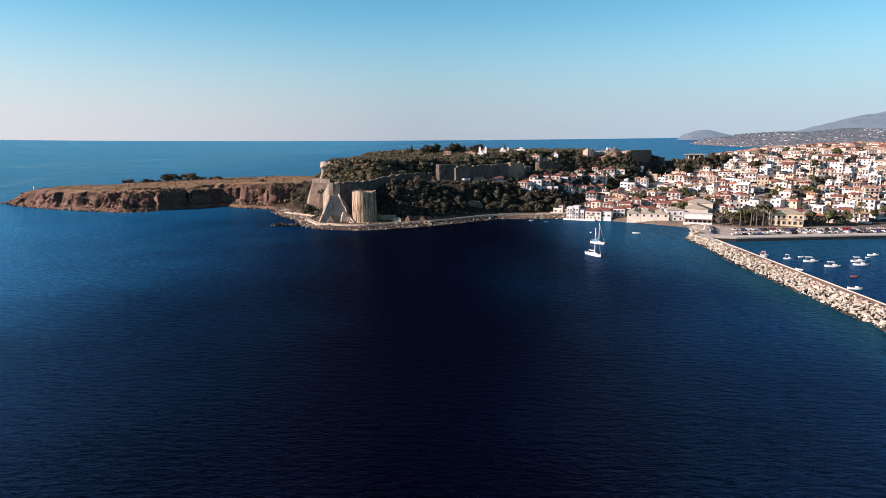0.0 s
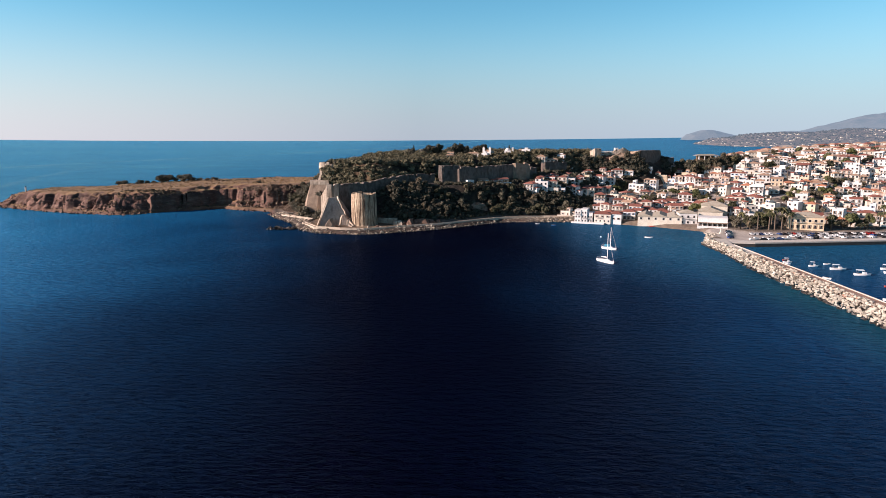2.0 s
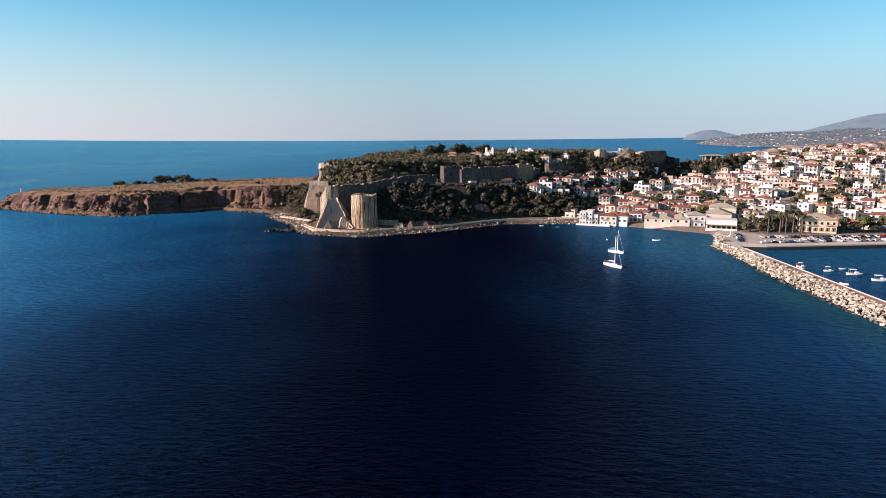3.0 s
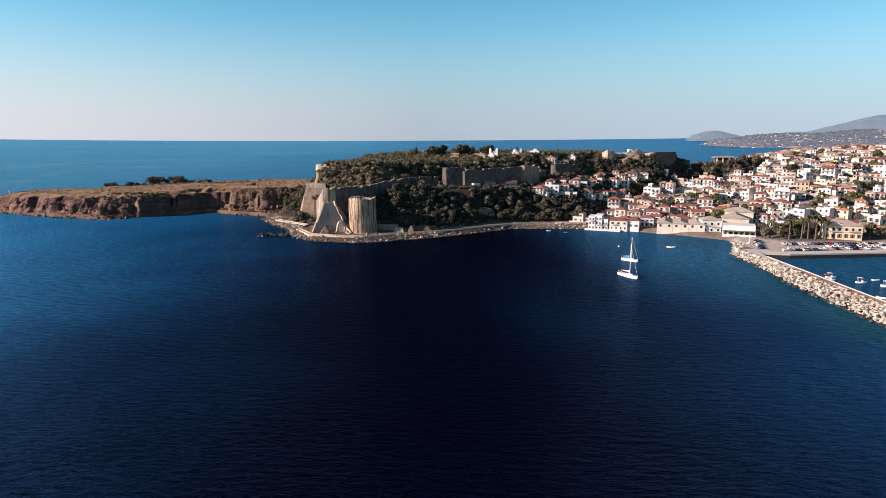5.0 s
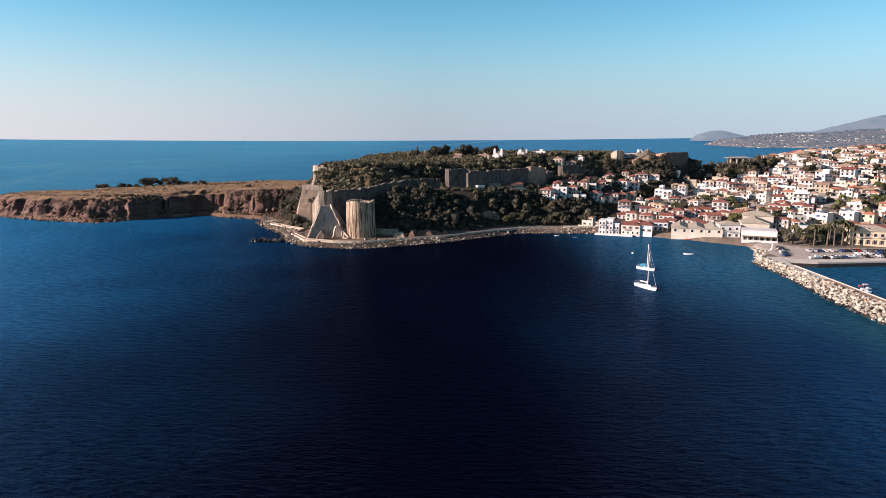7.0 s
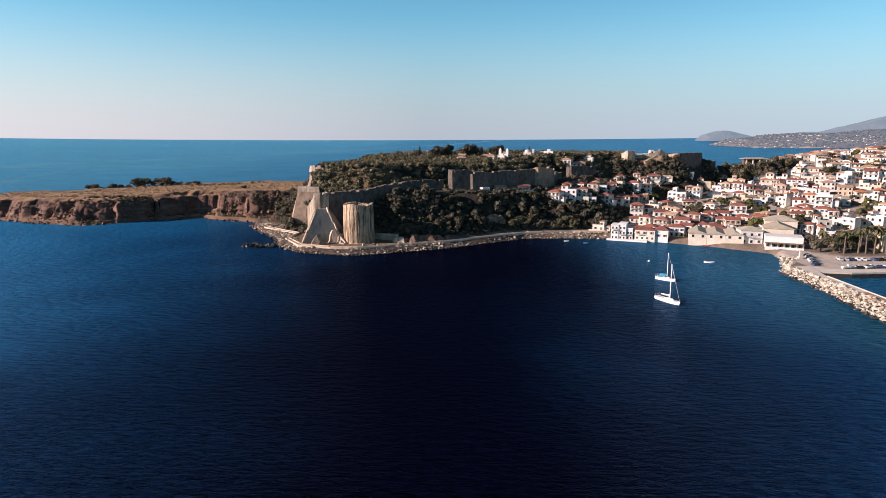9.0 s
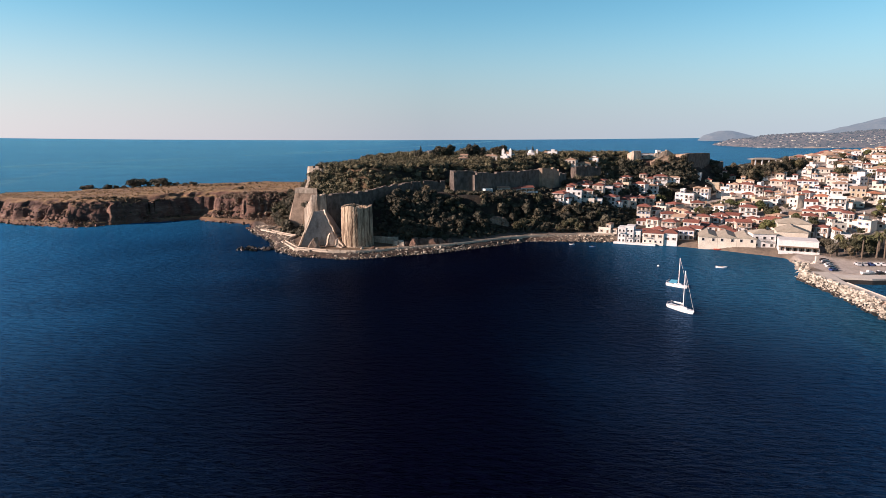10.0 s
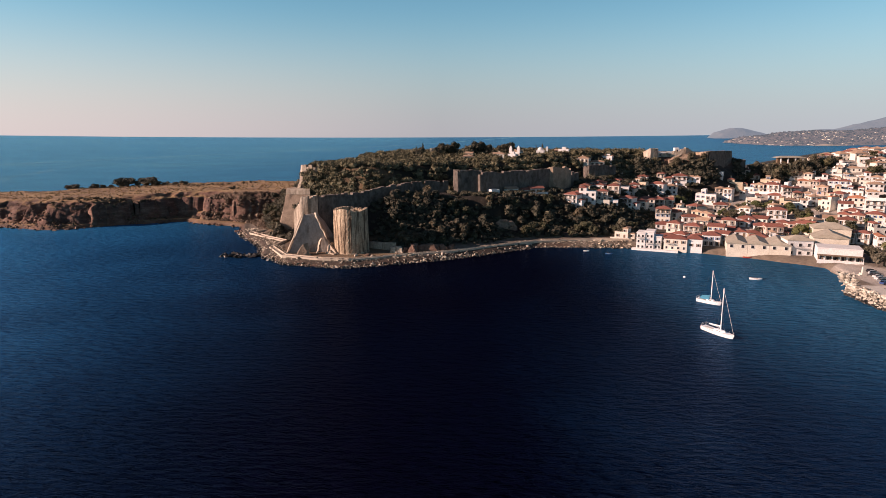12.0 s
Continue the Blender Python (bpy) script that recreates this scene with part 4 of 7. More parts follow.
while y < 374:
    drift = 4.2 * min(1, max(0, (y - 300) / 45))
    edge = 143.0 + drift
    for lane in range(9):
        f = lane / 8
        far_spots.append((edge + (151.9 - edge) * f + _rg.uniform(-0.6, 0.6), y + _rg.uniform(-0.7, 0.7), 2.9 * min(1, 1.12 * f) + _rg.uniform(-0.35, 0.4), _rg.uniform(0.7, 1.75)))
    y += 1.08
for k in range(150):
    a = _rg.random()
    far_spots.append((151 + 12 * a + _rg.uniform(-2, 3), 373 + 25 * a + _rg.uniform(-3, 3), _rg.uniform(0.2, 2.2), _rg.uniform(1.1, 2.6)))
mole_wet = []
for k in range(330):
    y = _rg.uniform(100, 372)
    mole_wet.append((142.2 + 4.2 * min(1, max(0, (y - 300) / 45)) + _rg.uniform(-0.8, 0.5), y, _rg.uniform(-0.3, 0.3), _rg.uniform(0.9, 2.0)))
joined_boulders("waterline_rocks", mole_wet, "dark wet rocks along the foot of the breakwater").data.materials[0] = WET_ROCK
near = [p for p in far_spots if 225 < p[1] < 300][:300]
for p in near:
    lay_boulder(MOLE, *p)
rest = set(near)
tagged(joined_boulders("breakwater_rocks", [p for p in far_spots if p not in rest], "pale limestone boulders heaped along the breakwater"))

# promenade: a paved path with a low wall, and riprap along the water
PROM = [(-127, 508), (-133, 496), (-117, 480), (-104, 469), (-105.5, 450), (-92, 427.5), (-72, 419.5), (-57, 418), (-44, 423.5), (-36, 429), (-9, 440), (22, 462), (38, 471), (70, 477), (92, 476)]
prom = thing("promenade", (0, 0, 0), 0, "pale paved shore promenade with a low wall", "path", kind="structure")


def ribbon(pts, half, z, thick):
    bm = bmesh.new()
    fine = []
    for (x0, y0), (x1, y1) in zip(pts, pts[1:]):
        n = max(1, int(math.hypot(x1 - x0, y1 - y0) / 3))
        fine += [(x0 + (x1 - x0) * k / n, y0 + (y1 - y0) * k / n) for k in range(n)]
    fine.append(pts[-1])
    rows = []
    for i, p in enumerate(fine):
        a, b = Vector(fine[max(0, i - 2)]), Vector(fine[min(len(fine) - 1, i + 2)])
        d = (b - a).normalized()
        nrm = Vector((d.y, -d.x)) * half
        rows.append([bm.verts.new((p[0] + s * nrm.x, p[1] + s * nrm.y, zz)) for s, zz in ((1, z - thick), (1, z), (-1, z), (-1, z - thick))])
    for a, b in zip(rows, rows[1:]):
        for k in range(3):
            bm.faces.new((a[k], b[k], b[k + 1], a[k + 1]))
    bm.faces.new(rows[0])
    bm.faces.new(rows[-1][::-1])
    return bm


part("path", ribbon(PROM, 1.3, 2.75, 2.5), PROM_STONE, prom)
for dx, dy in ((-0.5, -1.7), (0.5, 1.7)):
    part("parapet", ribbon([(x + dx, y + dy) for x, y in PROM], 0.2, 3.15, 3), PROM_STONE, prom, "low pale parapet wall")
spots = []
SHORE = [p for p in LAND[11:24]]
for (x0, y0), (x1, y1) in zip(SHORE, SHORE[1:]):
    n = int(math.hypot(x1 - x0, y1 - y0) / 0.8)
    for k in range(n):
        for lane in range(8 if x0 < -100 else 7 if x0 < 60 else 4):
            f = (k + _rg.random()) / n
            d = Vector((x1 - x0, y1 - y0)).normalized()
            off = lane * 1.5 - 0.6 + _rg.uniform(-0.6, 0.6)
            spots.append((x0 + (x1 - x0) * f - d.y * off, y0 + (y1 - y0) * f + d.x * off, min(2.1, lane * 0.6) + _rg.uniform(-0.3, 0.4), _rg.uniform(0.7, 1.9)))
near = [p for p in spots if -96 < p[0] < -45][:300]
for p in near:
    lay_boulder(prom, *p, SHORE_BOULDERS)
rest = set(near)
joined_boulders("shore_rocks", [p for p in spots if p not in rest], "pale limestone riprap along the shore").data.materials[0] = SHORE_STONE
wet = []
for (x0, y0), (x1, y1) in zip(SHORE, SHORE[1:]):
    d = Vector((x1 - x0, y1 - y0)).normalized()
    for k in range(int(math.hypot(x1 - x0, y1 - y0) / 1.1)):
        f, off = _rg.random(), _rg.uniform(-2.6, -0.8)
        wet.append((x0 + (x1 - x0) * f - d.y * off, y0 + (y1 - y0) * f + d.x * off, _rg.uniform(-0.2, 0.35), _rg.uniform(0.8, 2.0)))
joined_boulders("waterline_rocks", wet, "dark wet rocks along the waterline of the shore").data.materials[0] = WET_ROCK
spots = [(-124 + _rg.uniform(-4, 4), 438 + _rg.uniform(-3, 3), _rg.uniform(-0.2, 0.9), _rg.uniform(2.0, 4.4)) for _ in range(9)]
spots += [(-114 + _rg.uniform(-6, 4), 437 + _rg.uniform(-4, 4), _rg.uniform(-0.2, 0.7), _rg.uniform(1.6, 3.6)) for _ in range(16)]
dark = joined_boulders("sea_rocks", spots, "dark wet rocks standing out of the water")
dark.data.materials[0] = WET_ROCK
spots = []
for (x0, y0), (x1, y1) in zip(LAND[:11], LAND[1:12]):
    for k in range(int(math.hypot(x1 - x0, y1 - y0) / 2.2)):
        f = _rg.random()
        spots.append((x0 + (x1 - x0) * f + _rg.uniform(-3, 3), y0 + (y1 - y0) * f + _rg.uniform(-4, 2), _rg.uniform(-0.2, 0.5), _rg.uniform(0.8, 3.2)))
for (x0, y0), (x1, y1) in zip(LAND[:8], LAND[1:9]):
    d = Vector((x1 - x0, y1 - y0)).normalized()
    for k in range(int(math.hypot(x1 - x0, y1 - y0) * 2.6)):
        f, off = _rg.random(), _rg.uniform(0, 11)
        x, y = x0 + (x1 - x0) * f - d.y * off, y0 + (y1 - y0) * f + d.x * off
        spots.append((x, y, ground_at(x, y) + _rg.uniform(-0.4, 0.1), _rg.uniform(0.6, 2.3)))
joined_boulders("cliff_foot_rocks", spots, "brown boulders fallen at the foot of the headland cliff").data.materials[0] = CLIFF_ROCK

# ---- plants ----


def base_ico(sub):
    bm = bmesh.new()
    bmesh.ops.create_icosphere(bm, subdivisions=sub, radius=1.0)
    v = np.array([p.co[:] for p in bm.verts])
    f = np.array([[q.index for q in p.verts] for p in bm.faces])
    bm.free()
    return v, f


ICO1, ICO2 = base_ico(1), base_ico(2)


def foliage(rs, lumps, leaves, leaf, ico):
    """Vertices and triangles of clumped foliage: uneven lumps (x, y, z, radius, flattening) with loose sprays of leaves on them."""
    V, F, n = [], [], 0
    bv, bf = ico
    for x, y, z, r, flat in lumps:
        k = 0.92 + rs.uniform(-0.42, 0.34, (len(bv), 1))
        v = bv * k * r * np.array([1, 1, flat]) + np.array([x, y, z])
        V.append(v)
        F.append(bf + n)
        n += len(v)
        d = rs.normal(size=(leaves, 3))
        d /= np.linalg.norm(d, axis=1, keepdims=True)
        d[:, 2] = np.where(d[:, 2] < -0.4, -d[:, 2], d[:, 2])
        c = d * r * rs.uniform(0.85, 1.28, (leaves, 1)) * np.array([1, 1, flat]) + np.array([x, y, z])
        a, b = rs.normal(size=(leaves, 3)), rs.normal(size=(leaves, 3))
        a *= leaf / np.linalg.norm(a, axis=1, keepdims=True)
        b *= leaf * 0.8 / np.linalg.norm(b, axis=1, keepdims=True)
        V.append(np.concatenate([c - a * 0.6, c + a * 0.6 + b * 0.3, c + b], 0))
        i = np.arange(leaves)
        F.append(np.stack([i, i + leaves, i + 2 * leaves], 1) + n)
        n += 3 * leaves
    return np.concatenate(V), np.concatenate(F)


def mesh_of(name, V, F, material):
    me = bpy.data.meshes.new(name)
    me.from_pydata(V.tolist(), [], F.tolist())
    me.materials.append(material)
    return me


def trunk_mesh(h, r, limbs, seed):
    g = random.Random(seed)
    bm = bmesh.new()

    def limb(a, b, ra, rb):
        d = (b - a).normalized()
        u = d.orthogonal().normalized()
        w = d.cross(u)
        rows = [[bm.verts.new(p + (u * math.cos(k * math.pi / 3) + w * math.sin(k * math.pi / 3)) * q) for k in range(6)] for p, q in ((a, ra), (b, rb))]
        for k in range(6):
            bm.faces.new((rows[0][k], rows[0][(k + 1) % 6], rows[1][(k + 1) % 6], rows[1][k]))
    top = Vector((g.uniform(-0.3, 0.3), g.uniform(-0.3, 0.3), h))
    limb(Vector((0, 0, -0.6)), top, r, r * 0.7)
    for _ in range(limbs):
        a = g.uniform(0, 6.28)
        limb(top, top + Vector((math.cos(a) * h * 0.4, math.sin(a) * h * 0.4, h * g.uniform(0.35, 0.7))), r * 0.6, r * 0.25)
    return as_mesh("trunk", bm, BARK)


def tree_proto(name, seed, height, spread, stem, lumps, material, label, flat=0.8, shape="round", category="tree"):
    """A tree: a trunk with limbs and a crown of many clumps."""
    rs = np.random.RandomState(seed)
    L = []
    for k in range(lumps):
        f = rs.rand()
        if shape == "cone":
            z = stem + (height - stem) * f
            rr = spread * (1 - f) * 0.9 + 0.25
            a = rs.rand() * 6.28
            L.append((rr * 0.5 * math.cos(a), rr * 0.5 * math.sin(a), z, rr * 0.75, 1.5))
        elif shape == "umbrella":
            a, q = rs.rand() * 6.28, spread * 0.75 * math.sqrt(rs.rand())
            L.append((q * math.cos(a), q * math.sin(a), height - 0.25 * height * (q / spread) ** 2 - rs.rand() * 0.22 * height, spread * rs.uniform(0.25, 0.4), 0.6))
        else:
            a, q = rs.rand() * 6.28, spread * 0.62 * math.sqrt(rs.rand())
            z = stem + (height - stem) * (0.25 + 0.6 * rs.rand()) * (1 - 0.35 * (q / spread) ** 2)
            L.append((q * math.cos(a), q * math.sin(a), z, spread * rs.uniform(0.28, 0.5), flat))
    V, F = foliage(rs, L, 90, spread * 0.17, ICO2)
    t = new(name)
    tagged(t, label, category)
    for part_name, me in (("trunk", trunk_mesh(stem + (height - stem) * 0.35, 0.05 * height * 0.6, 3, seed)), ("crown", mesh_of("crown", V, F, material))):
        ob = new(part_name, me)
        ob.parent = t
    return t


HILL_TREES = [tree_proto("hillside_tree", 20 + k, h, s, 1.2, 11, m, "dark green evergreen tree on the castle hillside") for k, (h, s, m) in enumerate(
    ((7.0, 3.6, LEAF_DARK), (6.0, 3.2, LEAF_OLIVE), (8.5, 4.0, LEAF_DARK), (5.0, 3.0, LEAF_OLIVE), (7.5, 3.2, LEAF_GREEN)))]
PINES = [tree_proto("pine_tree", 40 + k, h, s, h * 0.12, 18, LEAF_DARK, "tall dark pine on the hill crest", 0.9) for k, (h, s) in enumerate(((10, 5.2), (11.5, 6.0), (9, 4.4)))]
CYPRESS = [tree_proto("cypress_tree", 50 + k, h, 1.1, 0.6, 12, LEAF_DARK, "slim dark cypress on the castle hill", shape="cone") for k, h in enumerate((8, 10))]
SHRUBS = [tree_proto("shrub", 60 + k, h, s, 0.3, 8, LEAF_DARK if k < 2 else LEAF_OLIVE, "round olive green shrub on dry grass", 0.7, category="shrub") for k, (h, s) in enumerate(((2.4, 2.0), (3.4, 3.0), (1.6, 1.5)))]
USED = set()


def plant(protos, x, y, scale=1.0, sink=0.2, label="", group=""):
    g = _rg
    proto = g.choice(protos)
    m = Matrix.Translation((x, y, ground_at(x, y) - sink)) @ Matrix.Rotation(g.uniform(0, 6.28), 4, "Z")
    if proto.name not in USED:
        USED.add(proto.name)
        ob = proto
        ob.matrix_basis = m
    else:
        ob = copy_thing(proto, m)
    ob.scale = (scale * g.uniform(0.85, 1.15), scale * g.uniform(0.85, 1.15), scale * g.uniform(0.85, 1.2))
    return tagged(ob, label, group=group)


def spread_points(poly, gap, seed, tries=4000):
    """Points inside a polygon, no two nearer than gap."""
    g = random.Random(seed)
    xs, ys = [p[0] for p in poly], [p[1] for p in poly]
    P = np.array([(g.uniform(min(xs), max(xs)), g.uniform(min(ys), max(ys))) for _ in range(tries)])
    P = P[inside(poly, P[:, 0], P[:, 1]) > 0]
    out = []
    for p in P:
        if all((p[0] - q[0]) ** 2 + (p[1] - q[1]) ** 2 > gap * gap for q in out):
            out.append((float(p[0]), float(p[1])))
    return out


# wood on the slope between promenade and castle
SLOPE = [(-36, 446), (-10, 453), (22, 479), (50, 484), (92, 488), (104, 508), (58, 508), (36, 505), (10, 495), (-30, 494), (-48, 476)]
for x, y in spread_points(SLOPE, 4.6, 3, 3000):
    if abs(x - 21) < 8 and y < 490:
        continue
    plant(HILL_TREES, x, y, _rg.choice((0.5, 0.65, 0.8, 0.95, 1.1)), group="hillside wood")
for x, y in spread_points([(70, 546), (80, 552), (96, 566), (104, 574), (88, 574), (72, 562)], 4.0, 91, 500):
    plant(HILL_TREES, x, y, 0.9, group="hillside wood")
for x, y in spread_points([(-134, 540), (-112, 512), (-118, 502), (-108, 482), (-116, 488), (-132, 522)], 4.5, 5, 900):
    plant(HILL_TREES, x, y, 0.9, group="bay wood")
for x, y in spread_points([(-142, 552), (-136, 532), (-117, 512), (-106, 540), (-112, 575), (-136, 562)], 5.2, 6, 900):
    plant(HILL_TREES, x, y, 0.85, group="bay wood")
# fort hill
_fort = random.Random(29)
for x, y in spread_points([(204, 606), (244, 620), (262, 632), (228, 650), (210, 628)], 7.0, 8, 900):
    plant(HILL_TREES, x, y, 0.95, group="fort hill wood")
for x, y in spread_points([(228, 600), (262, 604), (276, 614), (236, 616)], 5.0, 18, 600):
    plant(HILL_TREES, x, y, _rg.uniform(1.2, 1.55), label="dark evergreen tree by the hilltop pavilion", group="pavilion trees")
for x in range(230, 274, 5):
    plant(HILL_TREES, x, 610 + _rg.uniform(-2, 2), _rg.uniform(1.5, 1.85), label="dark evergreen tree by the hilltop pavilion", group="pavilion trees")
for x in range(142, 178, 4):
    plant(HILL_TREES, x, 598.5 + _fort.uniform(-1.5, 1.5), _fort.uniform(0.8, 1.15), group="fort hill wood")
# crest
for x, y, k in ((-36, 590, 0.6), (-23, 590, 0.7), (0, 590, 0.8), (14, 596, 0.7), (-18, 592, 0.95), (-11, 596, 0.9), (4, 594, 1.0), (9, 598, 0.95), (24, 592, 0.85), (29, 594, 1.0), (127, 600, 0.8)):
    plant(PINES, x, y, k * 1.02, group="crest pines")
for x, y in ((-39, 588), (-35, 596), (-2, 592), (18, 590), (50, 598), (55, 600)):
    plant(CYPRESS, x, y, 0.95, group="crest cypresses")
# headland shrubs
for x, y, k in ((-310, 628, 1.6), (-300, 632, 1.5), (-290, 634, 2.0), (-281, 635, 1.4), (-272, 637, 1.5), (-262, 640, 1.9), (-255, 640, 2.0), (-246, 642, 1.3),
                (-232, 640, 2.2), (-222, 640, 1.2), (-212, 641, 1.4), (-202, 642, 1.3), (-190, 640, 1.6), (-181, 590, 1.5), (-183, 600, 0.8), (-170, 604, 0.7)):
    plant(SHRUBS, -332 + (x + 310) * 0.75 if y > 620 else x, y, k * (1.25 if y > 620 else 1.0), group="headland shrubs")


def scrub(name, polys, count, seed, size, label, material, leaves=14):
    rs = np.random.RandomState(seed)
    V, F, n = [], [], 0
    for poly, share in polys:
        xs, ys = [p[0] for p in poly], [p[1] for p in poly]
        P = np.stack([rs.uniform(min(xs), max(xs), 20000), rs.uniform(min(ys), max(ys), 20000)], 1)
        P = P[inside(poly, P[:, 0], P[:, 1]) > 0][: int(count * share)]
        Z = height(P[:, 0], P[:, 1])
        for (x, y), z in zip(P, Z):
            r = size * rs.uniform(0.5, 1.25)
            lumps = [(x, y, z + r * 0.45, r, 0.75)] + [(x + rs.uniform(-r, r), y + rs.uniform(-r, r), z + r * rs.uniform(0.3, 0.7), r * 0.6, 0.8) for _ in range(2)]
            v, f = foliage(rs, lumps, leaves, r * 0.38, ICO1)
            V.append(v)
            F.append(f + n)
            n += len(v)
    me = mesh_of(name, np.concatenate(V), np.concatenate(F), material)
    return tagged(new(name, me), label, "scrub", kind="stuff")


scrub("hilltop_scrub", [(TOP, 1.0), ([(-106, 516), (-98, 500), (-84, 506), (-66, 492), (-74, 468), (-90, 480)], 0.16), ([(-104, 512), (-96, 496), (-80, 498), (-84, 512)], 0.05)], 2000, 2, 2.5, "olive trees and scrub covering the castle hill", HILL_OLIVE, 30)
scrub("slope_scrub", [([(-52, 450), (-36, 442), (-8, 452), (30, 480), (60, 486), (100, 494), (150, 542), (176, 590), (96, 574), (76, 556), (62, 520), (36, 506), (8, 494), (-34, 496), (-56, 474)], 0.72), ([(-14, 504), (-4, 500), (10, 498), (38, 509), (60, 523), (56, 533), (30, 520), (4, 508)], 0.07), ([(122, 590), (182, 588), (186, 600), (128, 606)], 0.06), ([(-100, 505), (-88, 500), (-74, 466), (-84, 452), (-96, 476)], 0.08), ([(-138, 540), (-112, 515), (-112, 484), (-130, 516)], 0.10)], 2600, 3, 1.6, "low dark scrub on the slopes", LEAF_DARK)
scrub("fort_hill_wood", [([(98, 566), (120, 570), (134, 592), (124, 606), (94, 578)], 0.3), ([(120, 596), (140, 593), (172, 590), (188, 597), (180, 601), (160, 598), (140, 602), (124, 606)], 0.4), ([(200, 606), (222, 616), (244, 624), (262, 634), (232, 652), (222, 648), (208, 628)], 0.16)],
      620, 14, 2.5, "dark evergreen wood below the hilltop fort", LEAF_DARK)
scrub("town_edge_wood", [([(262, 620), (292, 642), (372, 720), (340, 735), (280, 690), (236, 650)], 1.0)], 170, 17, 2.3, "evergreen trees and bushes behind the upper houses", LEAF_OLIVE, 24)
scrub("bay_thicket", [([(-206, 567), (-190, 556), (-162, 546), (-146, 536), (-136, 516), (-124, 504), (-128, 556), (-150, 556), (-164, 554), (-182, 568)], 0.8), ([(-190, 570), (-160, 552), (-128, 556), (-130, 562), (-160, 561), (-186, 576)], 0.2)], 1100, 16, 1.1, "dry brown thicket on the slope above the cove", BRUSH_LEAF, 20)
scrub("bay_wood", [([(-142, 556), (-136, 530), (-118, 496), (-106, 512), (-106, 566), (-126, 570)], 0.55), ([(-120, 488), (-100, 470), (-92, 478), (-92, 490), (-110, 496)], 0.12)],
      330, 15, 2.3, "dense dark bushes on the slope beside the bay", LEAF_OLIVE)
scrub("dry_grass", [([(-436, 606), (-404, 590), (-342, 562), (-280, 545), (-206, 585), (-140, 580), (-130, 640), (-190, 665), (-270, 655), (-350, 625), (-430, 632)], 1.0)],
      1500, 21, 0.55, "dry golden grass tufts on the headland", STRAW, 10)
scrub("headland_scrub", [([(-300, 530), (-268, 519), (-262, 538), (-205, 568), (-190, 562), (-200, 572), (-300, 545)], 0.45), ([(-310, 626), (-180, 632), (-180, 646), (-310, 640)], 0.25), ([(-440, 612), (-418, 618), (-405, 632), (-436, 636)], 0.15)],
      330, 4, 1.0, "sparse low bushes along the cliff edge", SCRUB_LEAF)

# ---- town ----
TURN = lambda deg: Matrix.Rotation(radians(deg), 4, "Z")


def slab_roof(bm, ring, ridge, eave, thick=0.22):
    """A roof over a rectangle ring: ridge is its list of top points; faces given by the caller's layout of four eave corners."""
    lo = [bm.verts.new((x, y, eave - thick)) for x, y in ring]
    hi = [bm.verts.new((x, y, eave)) for x, y in ring]
    top = [bm.verts.new(p) for p in ridge]
    for k in range(4):
        bm.faces.new((lo[k], lo[(k + 1) % 4], hi[(k + 1) % 4], hi[k]))
    bm.faces.new(lo[::-1])
    if len(top) == 1:
        for k in range(4):
            bm.faces.new((hi[k], hi[(k + 1) % 4], top[0]))
    else:
        bm.faces.new((hi[0], hi[1], top[1], top[0]))
        bm.faces.new((hi[1], hi[2], top[1]))
        bm.faces.new((hi[2], hi[3], top[0], top[1]))
        bm.faces.new((hi[3], hi[0], top[0]))


def window_meshes():
    """One connected mesh a kind: frame, a pane let into it, and shutters at its sides."""
    out = {}
    for kind, w, h, sh in (("small", 0.95, 1.25, SHUTTER), ("blue", 0.95, 1.25, SHUTTER_BLUE), ("plain", 1.3, 1.5, None), ("tall", 1.0, 2.1, SHUTTER), ("bare", 0.9, 1.25, None), ("door", 1.1, 2.2, None)):
        side = 0.5 if sh else 0.1
        xs = [-w / 2 - 0.08 - side, -w / 2 - 0.08, -w / 2, w / 2, w / 2 + 0.08, w / 2 + 0.08 + side]
        zs = [-0.1, 0, h, h + 0.1]
        bm = bmesh.new()
        g = [[bm.verts.new((x, -0.1, z)) for x in xs] for z in zs]
        back = {}
        for i in range(3):
            for j in range(5):
                f = bm.faces.new((g[i][j], g[i][j + 1], g[i + 1][j + 1], g[i + 1][j]))
                f.material_index = 1 if i == 1 and j == 2 else 2 if j in (0, 4) else 0
        rim = g[0] + [g[1][5], g[2][5]] + g[3][::-1] + [g[2][0], g[1][0]]
        low = [bm.verts.new((v.co.x, 0.02, v.co.z)) for v in rim]
        for k in range(len(rim)):
            q = (k + 1) % len(rim)
            bm.faces.new((rim[q], rim[k], low[k], low[q])).material_index = 0
        pane = [f for f in bm.faces if f.material_index == 1]
        bmesh.ops.inset_individual(bm, faces=pane, thickness=0.04, depth=-0.07)
        out[kind] = as_mesh("window", bm, [FRAME, SHUTTER if kind == "door" else GLASS, sh or FRAME])
    return out


WINDOWS = window_meshes()


def add_window(parent, kind, x, y, z, turn):
    ob = new("door" if kind == "door" else "window", WINDOWS[kind])
    ob.parent = parent
    ob.location, ob.rotation_euler = (x, y, z), (0, 0, radians(turn))
    return ob


